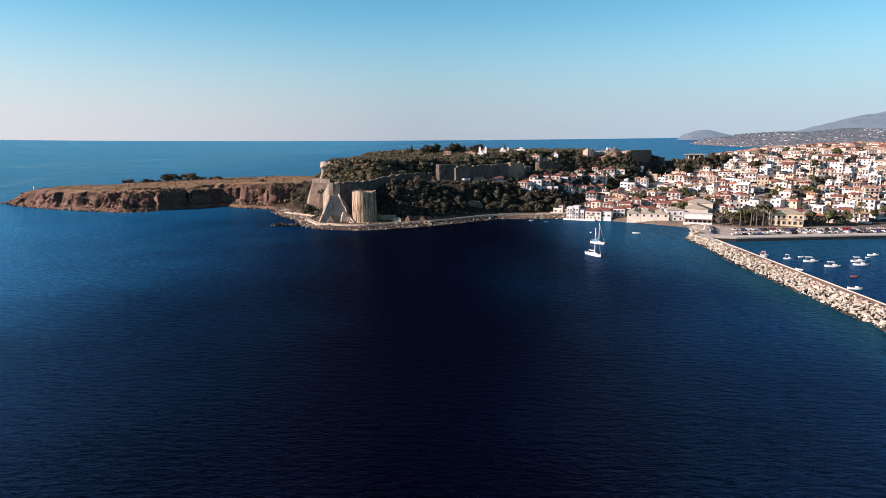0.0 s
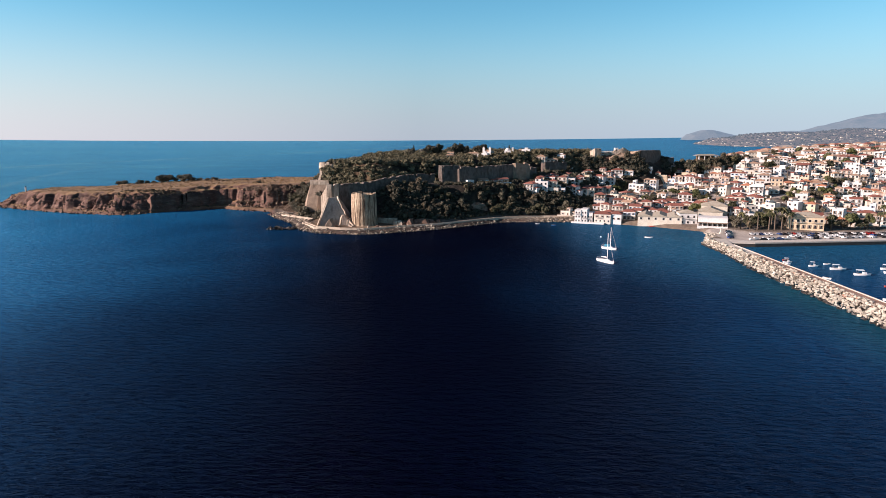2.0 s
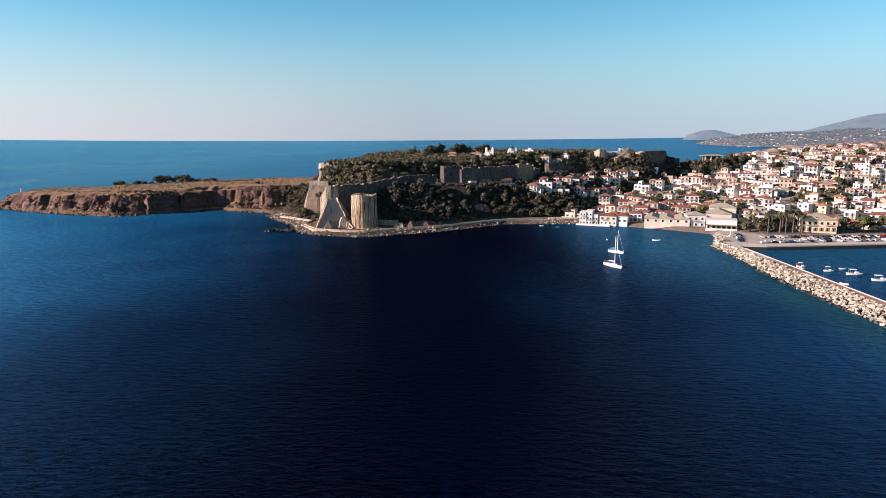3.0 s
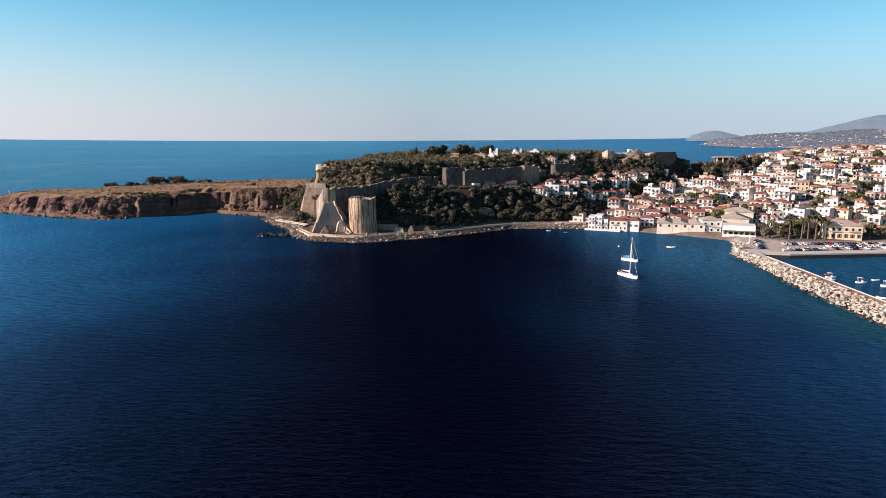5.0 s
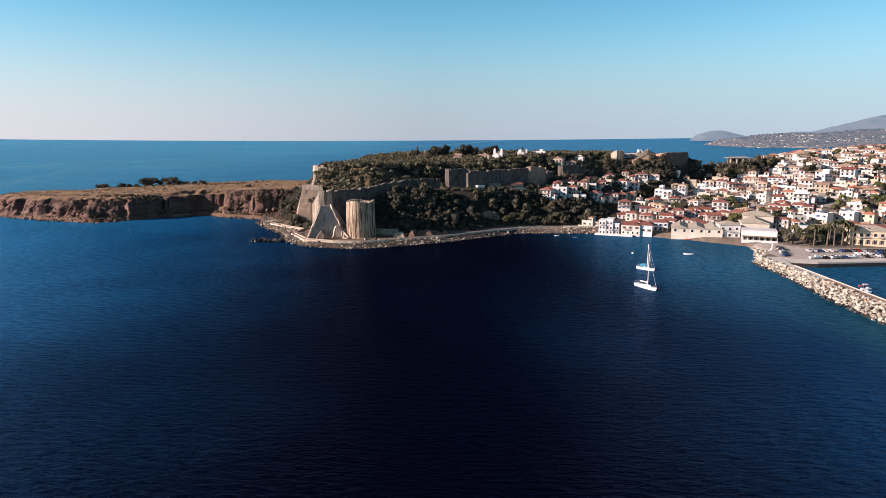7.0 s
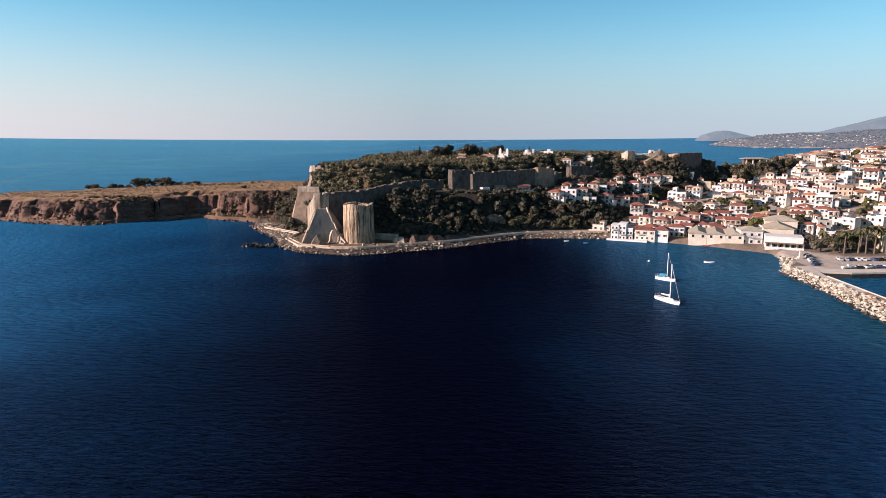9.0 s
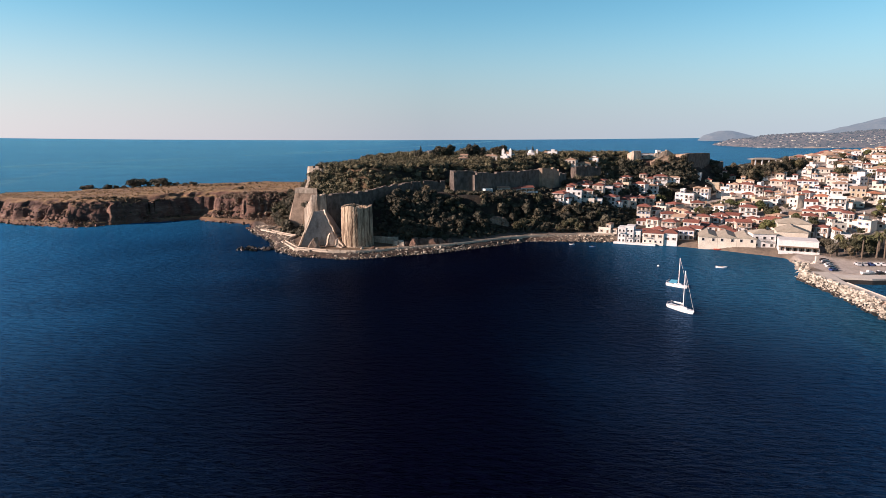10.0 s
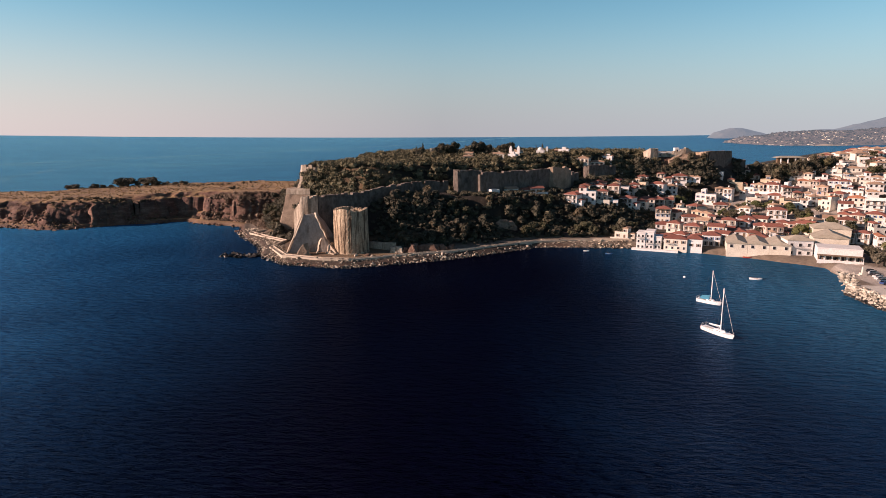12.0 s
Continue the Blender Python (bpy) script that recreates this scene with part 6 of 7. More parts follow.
for k in range(7):
    bm = bmesh.new()
    box(bm, -9.1 + 3 * k, -8.95 + 3 * k, -8.9, -8.75, -1, 2.7)
    part("post", bm, FRAME, canopy)
bm = bmesh.new()
box(bm, -9.2, 9.2, -9.2, -8.95, -1, 0.9)
part("terrace_wall", bm, PLASTER, t)
for k in range(6):
    add_window(t, "tall", -7.5 + 3 * k, -6, 0.1, 0)
row_house(190, 459, -21, 17, 13, 8.0, TILE_GREY, "large sand-coloured building with a broad dull tan roof", PLASTER_SAND)
row_house(181.5, 444.5, -21, 15, 13, 7.0, TILE_GREY, "large sand-coloured building with a gabled dull tan roof", PLASTER_SAND, True)

# mansion on the quay
MANSION = row_house(224.6, 406.5, -15, 19.6, 13, 7.6, TILE_GREY, "ochre stone mansion with a front pediment and tall windows", STONE_YELLOW)
facade(MANSION, 19.6, 13, ((0.5, 6), (4.6, 6)), ("tall", "plain"))
bm = bmesh.new()
v = [bm.verts.new(p) for p in ((-8.0, -7.0, 7.7), (0.2, -7.0, 7.7), (-3.9, -7.0, 9.6), (-8.0, -1, 7.7), (0.2, -1, 7.7), (-3.9, -1, 9.6))]
for f in ((0, 1, 2), (3, 5, 4), (0, 2, 5, 3), (1, 4, 5, 2), (0, 3, 4, 1)):
    bm.faces.new([v[i] for i in f])
part("pediment", bm, STONE_YELLOW, MANSION)
for z in (3.75, 7.3):
    bm = bmesh.new()
    box(bm, -10.0, 10.0, -6.75, -6.5, z, z + 0.35)
    part("string_course", bm, STONE_YELLOW, MANSION)
add_balcony(MANSION, -3.9, -6.5, 4.2, 4, RAIL)
add_balcony(MANSION, 4.9, -6.5, 4.2, 4, RAIL)

TAKEN += [(x, y, r) for x, y, r in ((98, 463, 12), (110, 459, 10), (120, 457, 8), (130, 462, 10), (140, 450, 16), (150, 447, 16), (160, 444, 16), (163, 440, 14), (175, 426, 18),
                                    (190, 459, 18), (181, 444, 16), (224, 404, 22))]
# houses between the named streets
gaps = [(x, y) for x, y in spread_points(TOWN, 9.5, 12, 4000) if all((x - a) ** 2 + (y - b) ** 2 > (0.5 * r + 4.2) ** 2 for a, b, r in TAKEN)]
gaps.sort(key=lambda p: p[1] + 0.3 * p[0])
GARDENS = gaps[3:150:7]
# wooded gardens between the streets
GROVES = [(192, 543), (182.5, 542), (200.5, 544), (202.7, 511), (211.6, 514), (202.4, 524), (158.5, 583), (150, 571), (170, 522.5), (287.5, 499), (300.4, 508), (256.6, 487), (265.6, 493.5), (297, 594), (290, 590), (204.6, 484)]
for x, y in gaps[:150]:
    if (x, y) in GARDENS or any((x - a) ** 2 + (y - b) ** 2 < 64 for a, b in GROVES):
        continue
    put_house(x, y, _hg.choice((6, 7, 8, 9.5)), _hg.choice((1, 2, 2, 2, 3)), _hg.choice("rrrtttof" if x < 290 else "rttofffft"), -30 + _hg.choice((0, 0, 35, -30)) + _hg.uniform(-12, 12))


def far_quarter(spots):
    """The houses furthest up the hill, joined: walls, hipped roofs and window recess faces."""
    V, F, M = [], [], []

    def quad(pts, m):
        F.append(tuple(range(len(V), len(V) + len(pts))))
        V.extend(pts)
        M.append(m)
    for x, y in spots:
        w, d, n = _hg.uniform(8, 12), _hg.uniform(7, 9), _hg.choice((1, 2, 2))
        h, z, turn = 3 * n, ground_at(x, y) - 0.6, radians(-30 + _hg.choice((0, 0, 0, 40, -35)) + _hg.uniform(-14, 14))
        wm = _hg.choice((0, 0, 4, 4, 5))
        c, q = math.cos(turn), math.sin(turn)
        at = lambda a, b, e: (x + c * a - q * b, y + q * a + c * b, z + e)
        ring = [(-w / 2, -d / 2), (w / 2, -d / 2), (w / 2, d / 2), (-w / 2, d / 2)]
        for i in range(4):
            (ax, ay), (bx, by) = ring[i], ring[(i + 1) % 4]
            quad([at(ax, ay, -3), at(bx, by, -3), at(bx, by, h), at(ax, ay, h)], wm)
        e = 0.4
        eave = [at(a + math.copysign(e, a), b + math.copysign(e, b), h) for a, b in ring]
        top = [at(-max(0.3, (w - d) / 2), 0, h + 1.6), at(max(0.3, (w - d) / 2), 0, h + 1.6)]
        rm = _hg.choice((1, 2, 2))
        quad([eave[0], eave[1], top[1], top[0]], rm)
        quad([eave[1], eave[2], top[1]], rm)
        quad([eave[2], eave[3], top[0], top[1]], rm)
        quad([eave[3], eave[0], top[0]], rm)
        for lv in range(n):
            for k in range(3):
                a = -w / 2 + w * (k + 0.5) / 3
                quad([at(a - 0.5, -d / 2 - 0.05, 3 * lv + 1), at(a + 0.5, -d / 2 - 0.05, 3 * lv + 1), at(a + 0.5, -d / 2 - 0.05, 3 * lv + 2.3), at(a - 0.5, -d / 2 - 0.05, 3 * lv + 2.3)], 3)
    me = bpy.data.meshes.new("upper_town")
    me.from_pydata(V, [], F)
    for m in (PLASTER, TILE_RED, TILE_TAN, GLASS, PLASTER_CREAM, PLASTER_SAND):
        me.materials.append(m)
    me.polygons.foreach_set("material_index", M)
    tagged(new("upper_town", me), "crowded white houses with tiled roofs high up the slope", "houses", kind="stuff")


far_quarter(gaps[150:])

# buildings inside the castle
t = thing("chapel", (34.6, 588, ground_at(34.6, 588)), -20, "white chapel with twin bell towers on the castle hill", "chapel")
bm = bmesh.new()
box(bm, -3.5, 3.5, -4, 6, -2, 4.2)
part("nave", bm, PLASTER, t)
bm = bmesh.new()
slab_roof(bm, [(3.8, -4.3), (3.8, 6.3), (-3.8, 6.3), (-3.8, -4.3)], [(0, -4.3, 6), (0, 6.3, 6)], 4.3)
part("roof", bm, TILE_TAN, t)
for sx in (-2.9, 2.9):
    bm = bmesh.new()
    box(bm, sx - 1, sx + 1, -5.2, -3.6, -2, 6.6)
    tw = part("bell_tower", bm, PLASTER, t)
    bm = bmesh.new()
    prism(bm, [(sx - 1.1, -5.3), (sx + 1.1, -5.3), (sx + 1.1, -3.5), (sx - 1.1, -3.5)], 6.6, 8.6, 1.3)
    part("cap", bm, PLASTER, tw)
t = thing("chapel", (53.4, 598, ground_at(53.4, 598)), -10, "small white domed church with a bell tower", "chapel")
bm = bmesh.new()
box(bm, -3, 3, -3, 3, -2, 3.6)
part("nave", bm, PLASTER, t)
bm = bmesh.new()
bmesh.ops.create_uvsphere(bm, u_segments=20, v_segments=10, radius=2.4, matrix=Matrix.Translation((0, 0, 3.6)))
part("dome", bm, PLASTER, t)
bm = bmesh.new()
box(bm, 4, 5.6, -2, -0.4, -2, 6.4)
part("bell_tower", bm, PLASTER, t)
for x, y, w, n, r, turn in ((69, 600, 9, 1, "t", -15), (103.6, 600, 9, 1, "t", -15), (94, 590, 12.5, 2, "t", -8), (110, 592, 7.5, 1, "f", -10), (18.9, 585, 7.5, 1, "t", -5),
                            (-1, 575, 7.5, 1, "t", 10), (150, 615, 10, 1, "f", 0), (158, 617, 8, 2, "f", 0),
                            (26, 516, 7.5, 1, "t", 25), (42, 519, 9, 1, "r", 15)):
    put_house(x, y, w, n, r, turn, depth=6.0, lift=0.0)
t = thing("ruined_tower", (-28.3, 598, ground_at(-28.3, 598)), 0, "small ruined stone tower among the hilltop scrub", "ruin")
part("shaft", tower_shell(0, 0, 1.8, -1, 4.2, 12, 16, 5), STONE, t)
# pavilion beside the fort
t = thing("pavilion", (250, 622, 34), -4, "long hilltop pavilion with a dull tan roof on white piers", "building")
bm = bmesh.new()
box(bm, -8, 8, 4, 7, -6, 8.4)
# wall coloured dark so that it recedes below the roof
part("wall", bm, SHUTTER, t, "dark brown back wall")
bm = bmesh.new()
slab_roof(bm, [(-10.5, -3), (10.5, -3), (10.5, 9), (-10.5, 9)], [(-6, 3, 10.2), (6, 3, 10.2)], 9.0)
part("roof", bm, TILE_GREY, t)
for x in (-8, -2.7, 2.7, 8):
    bm = bmesh.new()
    prism(bm, [(x - 0.45, -2.6), (x + 0.45, -2.6), (x + 0.45, -1.7), (x - 0.45, -1.7)], -8, 9.0, 0.1)
    part("pier", bm, PLASTER, t)

# ---- quay, cars ----
t = thing("quay", (0, 0, 0), 0, "concrete harbour quay with a dark wet edge", "quay", kind="structure")
bm = bmesh.new()
prism(bm, [(158, 363.0), (172, 360.4), (270, 369.0), (620, 395), (620, 402), (270, 376.4), (172, 368.4), (160, 370.4)], -3, 1.8)
part("edge", bm, WET_ROCK, t, "dark wet quay face")
bm = bmesh.new()
prism(bm, [(158.4, 363.4), (172, 360.8), (270, 369.4), (620, 395.4), (620, 401.6), (270, 376), (172, 368), (160, 370)], -2.0, 2.5)
part("coping", bm, CONCRETE, t)


def car_proto(paint, tall, seed):
    word, pm = paint
    t = new("car")
    tagged(t, f"{word} parked car on the harbour car park", "car", "parked cars")
    h = 0.18 if tall else 0.0
    bm = bmesh.new()
    prof = [(-2.1, 0.3), (2.1, 0.3), (2.15, 0.6), (2.0, 0.85 + h), (1.0, 0.95 + h), (0.35, 1.42 + h), (-1.3, 1.45 + h), (-1.95, 1.0 + h), (-2.15, 0.9 + h)]
    rows = [[bm.verts.new((x, s * (0.85 if z < 1.1 else 0.68), z)) for x, z in prof] for s in (-1, 1)]
    n = len(prof)
    for k in range(n):
        bm.faces.new((rows[0][k], rows[0][(k + 1) % n], rows[1][(k + 1) % n], rows[1][k]))
    bm.faces.new(rows[0][::-1])
    bm.faces.new(rows[1])
    part("body", bm, pm, t)
    for nm, xs in (("windscreen", ((0.98, 0.98 + h), (0.42, 1.38 + h))), ("rear_window", ((-1.88, 1.06 + h), (-1.36, 1.4 + h)))):
        bm = bmesh.new()
        (xa, za), (xb, zb) = xs
        q = 0.03 if xa > 0 else -0.03
        v = [bm.verts.new(p) for p in ((xa + q, -0.72, za), (xa + q, 0.72, za), (xb + q, 0.6, zb), (xb + q, -0.6, zb))]
        bm.faces.new(v)
        bmesh.ops.solidify(bm, geom=bm.faces[:], thickness=0.02)
        part(nm, bm, GLASS, t)
    for s in (-1, 1):
        bm = bmesh.new()
        v = [bm.verts.new(p) for p in ((0.8, s * 0.83, 1.0 + h), (0.3, s * 0.71, 1.36 + h), (-1.25, s * 0.71, 1.38 + h), (-1.7, s * 0.83, 1.02 + h))]
        bm.faces.new(v)
        bmesh.ops.solidify(bm, geom=bm.faces[:], thickness=0.04)
        part("side_window", bm, GLASS, t)
        for x in (-1.3, 1.35):
            bm = bmesh.new()
            bmesh.ops.create_cone(bm, cap_ends=True, segments=12, radius1=0.32, radius2=0.32, depth=0.22,
                                  matrix=Matrix.Translation((x, s * 0.8, 0.32)) @ Matrix.Rotation(math.pi / 2, 4, "X"))
            part("wheel", bm, RUBBER, t)
    return t


CARS = [car_proto(p, k % 2, k) for k, p in enumerate(CAR_PAINTS)]
_cars_used = set()
_cg = random.Random(4)


def park(x, y, turn):
    proto = _cg.choices(CARS, (6, 4, 4, 2, 2, 3))[0]
    m = Matrix.Translation((x, y, 2.24)) @ TURN(turn)
    if proto.name in _cars_used:
        return copy_thing(proto, m)
    _cars_used.add(proto.name)
    proto.matrix_basis = m
    return proto


for k in range(36):
    f = k / 35
    if _cg.random() < 0.92:
        park(184 + 98 * f, 389.5 - 4 * f + 4.6 * f, 84 + _cg.uniform(-4, 4))
for k in range(31):
    f = k / 30
    if _cg.random() < 0.85:
        park(204 + 82 * f, 381.5 + 3 * f, 86 + _cg.uniform(-5, 5))
for k in range(24):
    if _cg.random() < 0.8:
        park(204 + 3.4 * k, 374.6 + 0.25 * k, _cg.choice((80, 85, 95)) + _cg.uniform(-6, 6))
for k in range(7):
    park(166 + 1.4 * k, 378 + 3.6 * k, 20 + _cg.uniform(-6, 6))
for x, y in ((182, 371), (187, 371.5), (192, 371.8)):
    park(x, y, 4 + _cg.uniform(-8, 8))
t = thing("monument", (167.5, 394, 2.2), 0, "small pale stone monument by the breakwater", "monument")
bm = bmesh.new()
prism(bm, [(-1, -1), (1, -1), (1, 1), (-1, 1)], -0.3, 1.0)
part("base", bm, CONCRETE, t)
bm = bmesh.new()
prism(bm, [(-0.6, -0.5), (0.6, -0.5), (0.6, 0.5), (-0.6, 0.5)], 1.0, 3.6, 0.15)
part("stele", bm, CONCRETE, t)
t = thing("beacon", (-421, 614, ground_at(-421, 614)), 0, "small white harbour beacon on the headland tip", "beacon")
bm = bmesh.new()
prism(bm, [(0.9 * math.cos(a * math.pi / 4), 0.9 * math.sin(a * math.pi / 4)) for a in range(8)], -1, 4.2, 0.25)
part("column", bm, PLASTER, t)
bm = bmesh.new()
prism(bm, [(0.5 * math.cos(a * math.pi / 4), 0.5 * math.sin(a * math.pi / 4)) for a in range(8)], 4.2, 5.4, 0.2)
part("lantern", bm, GLASS, t)

# ---- harbour and town trees ----
def palm_proto(h, seed):
    g = random.Random(seed)
    t = new("palm_tree")
    tagged(t, "tall palm with a ragged crown on the harbour front", "palm", "harbour palms")
    bm = bmesh.new()
    rows = []
    for k in range(7):
        f = k / 6
        r = 0.34 - 0.1 * f
        rows.append([bm.verts.new((0.25 * math.sin(f * 2) + r * math.cos(a * math.pi / 4), r * math.sin(a * math.pi / 4), -0.5 + (h + 0.5) * f)) for a in range(8)])
    for a, b in zip(rows, rows[1:]):
        for q in range(8):
            bm.faces.new((a[q], a[(q + 1) % 8], b[(q + 1) % 8], b[q]))
    part("trunk", bm, BARK, t)
    bm = bmesh.new()
    for k in range(34):
        az, up, ln = g.uniform(0, 6.28), g.uniform(-0.7, 1.2), g.uniform(1.9, 2.8)
        d = Vector((math.cos(az), math.sin(az), 0))
        side = Vector((-d.y, d.x, 0))
        prev = None
        for q in range(6):
            f = q / 5
            p = Vector((0.23, 0, h)) + d * ln * f * math.cos(up * 0.6) + Vector((0, 0, math.sin(up) * ln * f * 0.7 - 1.5 * f * f))
            w = 0.42 * math.sin(math.pi * (0.12 + 0.85 * f))
            cur = [bm.verts.new(p + side * w + Vector((0, 0, -0.18))), bm.verts.new(p), bm.verts.new(p - side * w + Vector((0, 0, -0.18)))]
            if prev:
                bm.faces.new((prev[0], cur[0], cur[1], prev[1]))
                bm.faces.new((prev[1], cur[1], cur[2], prev[2]))
            prev = cur
    part("crown", bm, FROND, t)
    return t


PALMS = [palm_proto(h, k) for k, h in enumerate((11, 9, 7.5))]
for x, y, k in ((186.5, 410, 1.2), (193, 401, 1.0), (200, 401, 1.2), (203.5, 400.5, 1.05), (208, 401, 1.3), (211, 402, 1.15), (213, 400, 1.05), (204, 406, 1.2), (216, 408, 1.25), (198, 409, 1.1), (281, 416, 1.2),
                (238, 400, 1.1), (262, 402, 1.1), (270, 403, 1.0), (296, 560, 1.1), (330, 600, 1.0), (252, 636, 0.8), (284, 640, 0.8), (195, 456, 0.8), (215, 470, 0.8)):
    plant(PALMS, x, y, k, 0.0)
STREET_TREES = [tree_proto("street_tree", 80 + k, h, sp, 1.6, 10, mm, "bushy green tree in the harbour gardens") for k, (h, sp, mm) in enumerate(((8, 4.2, LEAF_GARDEN), (6.5, 3.4, LEAF_OLIVE), (7.2, 3.8, LEAF_GREEN)))]
for x, y, k in ((183, 409, 0.9), (189, 403, 0.9), (195, 408, 1.1), (198, 404, 0.9), (203, 412, 1.2), (208, 416, 1.2), (215, 412, 1.0), (194, 416, 1.1), (186, 419, 1.0), (206, 424, 1.2),
                (240, 402, 1.1), (246, 401, 1.1), (252, 403, 1.2), (258, 402, 1.1), (264, 404, 1.0), (293, 420, 1.0), (184, 460, 1.1), (178, 466, 1.1), (186, 470, 1.0), (190, 482, 1.0)):
    plant(STREET_TREES, x, y, k, group="harbour garden trees")
for x, y in GARDENS + GROVES:
    for k in range(3):
        plant(STREET_TREES, x + _rg.uniform(-4, 4), y + _rg.uniform(-3, 3), _rg.uniform(0.6, 0.95), label="green tree between the town houses", group="town trees")
free = [(x, y) for x, y in spread_points(TOWN, 9.0, 33, 3000)[:420] if all((x - a) ** 2 + (y - b) ** 2 > (0.5 * r + 1.6) ** 2 for a, b, r in TAKEN)]
for x, y in sorted(free, key=lambda p: p[1])[:70]:
    plant(STREET_TREES, x, y, 0.65, label="green tree between the town houses", group="town trees")
for x, y in [p for p in spread_points([(290, 560), (420, 620), (480, 740), (380, 700), (300, 630)], 17.0, 36, 700) if all((p[0] - a) ** 2 + (p[1] - b) ** 2 > 36 for a, b, r in TAKEN)]:
    plant(STREET_TREES, x, y, _rg.uniform(0.8, 1.15), label="green tree between the town houses", group="town trees")
for x, y in spread_points([(232, 606), (272, 612), (300, 640), (268, 640), (236, 632)], 5.5, 35, 500):
    plant(HILL_TREES, x, y, 0.9, label="dark evergreen tree by the hilltop pavilion", group="pavilion trees")



def utility_pole(x, y, h):
    t = thing("utility_pole", (x, y, ground_at(x, y)), 15, "weathered wooden utility pole between the town houses", "utility pole", "utility poles")
    bm = bmesh.new()
    prism(bm, [(0.16 * math.cos(a * math.pi / 4), 0.16 * math.sin(a * math.pi / 4)) for a in range(8)], -1, h, 0.05)
    part("post", bm, BARK, t)
    for z in (h - 0.4, h - 1.2):
        bm = bmesh.new()
        box(bm, -0.9, 0.9, -0.06, 0.06, z, z + 0.12)
        part("crossarm", bm, BARK, t)


for x, y in ((126, 578), (88, 566), (206, 612), (228, 618), (178, 556), (150, 536), (226, 540), (258, 560)):
    utility_pole(x, y, 9.0)

# ---- far coast ----


def far_ridge(name, xs, tops, y0, y1, material, label, seed):
    """A range of far hills: height along x from a few summits, rounded across, with gullies."""
    gx, gy = np.linspace(xs[0], xs[-1], 220), np.linspace(y0, y1, 40)
    X, Y = np.meshgrid(gx, gy)
    f = (Y - y0) / (y1 - y0)
    Z = np.interp(X, xs, tops) * np.sin(np.clip(f * 1.15, 0, 1) * math.pi / 2) ** 0.8
    Z = Z * (1 + 0.22 * rough(X + seed * 100, Y, 260, 4)) - 4
    co = np.stack([X, Y, Z + 33.0 * (np.maximum(0, np.hypot(X, Y - 100) - 1500) / 3400) ** 2 * (1 - f)], -1).reshape(-1, 3)
    idx = np.arange(X.size).reshape(X.shape)
    quads = np.stack([idx[:-1, :-1], idx[:-1, 1:], idx[1:, 1:], idx[1:, :-1]], -1).reshape(-1, 4)
    me = bpy.data.meshes.new(name)
    me.from_pydata(co.tolist(), [], quads.tolist())
    me.polygons.foreach_set("use_smooth", np.ones(len(me.polygons), bool))
    me.materials.append(material)
    return tagged(new(name, me), label, "hills", kind="structure"), co


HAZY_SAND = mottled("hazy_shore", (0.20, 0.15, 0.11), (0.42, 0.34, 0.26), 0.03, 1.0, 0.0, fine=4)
# same painted haze glow on the shore strip
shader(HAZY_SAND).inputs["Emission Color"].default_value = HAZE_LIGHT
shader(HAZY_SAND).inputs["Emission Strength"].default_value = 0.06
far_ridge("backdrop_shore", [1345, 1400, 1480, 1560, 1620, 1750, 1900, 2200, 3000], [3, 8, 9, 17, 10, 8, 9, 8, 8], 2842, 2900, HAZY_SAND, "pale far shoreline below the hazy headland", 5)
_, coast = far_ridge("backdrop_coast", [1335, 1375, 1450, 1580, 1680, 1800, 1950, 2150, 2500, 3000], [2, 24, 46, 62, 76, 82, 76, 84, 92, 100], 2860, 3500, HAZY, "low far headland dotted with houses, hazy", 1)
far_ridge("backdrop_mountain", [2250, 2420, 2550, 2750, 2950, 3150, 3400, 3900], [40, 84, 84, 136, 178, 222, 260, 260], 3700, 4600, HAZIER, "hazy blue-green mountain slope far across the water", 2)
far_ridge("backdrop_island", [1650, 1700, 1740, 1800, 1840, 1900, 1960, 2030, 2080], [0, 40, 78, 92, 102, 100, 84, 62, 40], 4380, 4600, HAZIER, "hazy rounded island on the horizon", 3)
_fg = random.Random(21)


def far_specks(name, spots, material, label, category):
    """Small boxes on the far slopes, joined."""
    V, F = [], []
    for x, y, z, w, h in spots:
        b = len(V)
        V += [(x + sx * w / 2, y + sy * w / 2, z + sz * h - 1) for sz in (0, 1) for sx, sy in ((-1, -1), (1, -1), (1, 1), (-1, 1))]
        F += [tuple(b + q for q in f) for f in ((4, 5, 6, 7), (0, 1, 5, 4), (1, 2, 6, 5), (2, 3, 7, 6), (3, 0, 4, 7))]
    me = bpy.data.meshes.new(name)
    me.from_pydata(V, [], F)
    me.materials.append(material)
    return tagged(new(name, me), label, category, kind="stuff")


hamlets = [coast[int(len(coast) * 0.8 * _fg.random() ** 1.3)] for _ in range(60)]
spots = []
for k in range(760):
    x, y, z = _fg.choice(hamlets)
    p = coast[int(np.argmin((coast[:, 0] - x - _fg.gauss(0, 60)) ** 2 + (coast[:, 1] - y - _fg.gauss(0, 45)) ** 2))]
    spots.append((p[0] + _fg.uniform(-6, 6), p[1] + _fg.uniform(-8, 8), p[2], _fg.choice((2.2, 3, 4, 5, 8, 13)) * _fg.uniform(0.8, 1.2), _fg.uniform(1.4, 3.0)))
far_specks("far_houses", spots[:620], PLASTER_CREAM, "scattered white houses on the far headland", "houses")
far_specks("far_roofs", spots[620:], PLASTER_SAND, "scattered sand-coloured houses on the far headland", "houses")
rs = np.random.RandomState(77)
V, F, n = [], [], 0
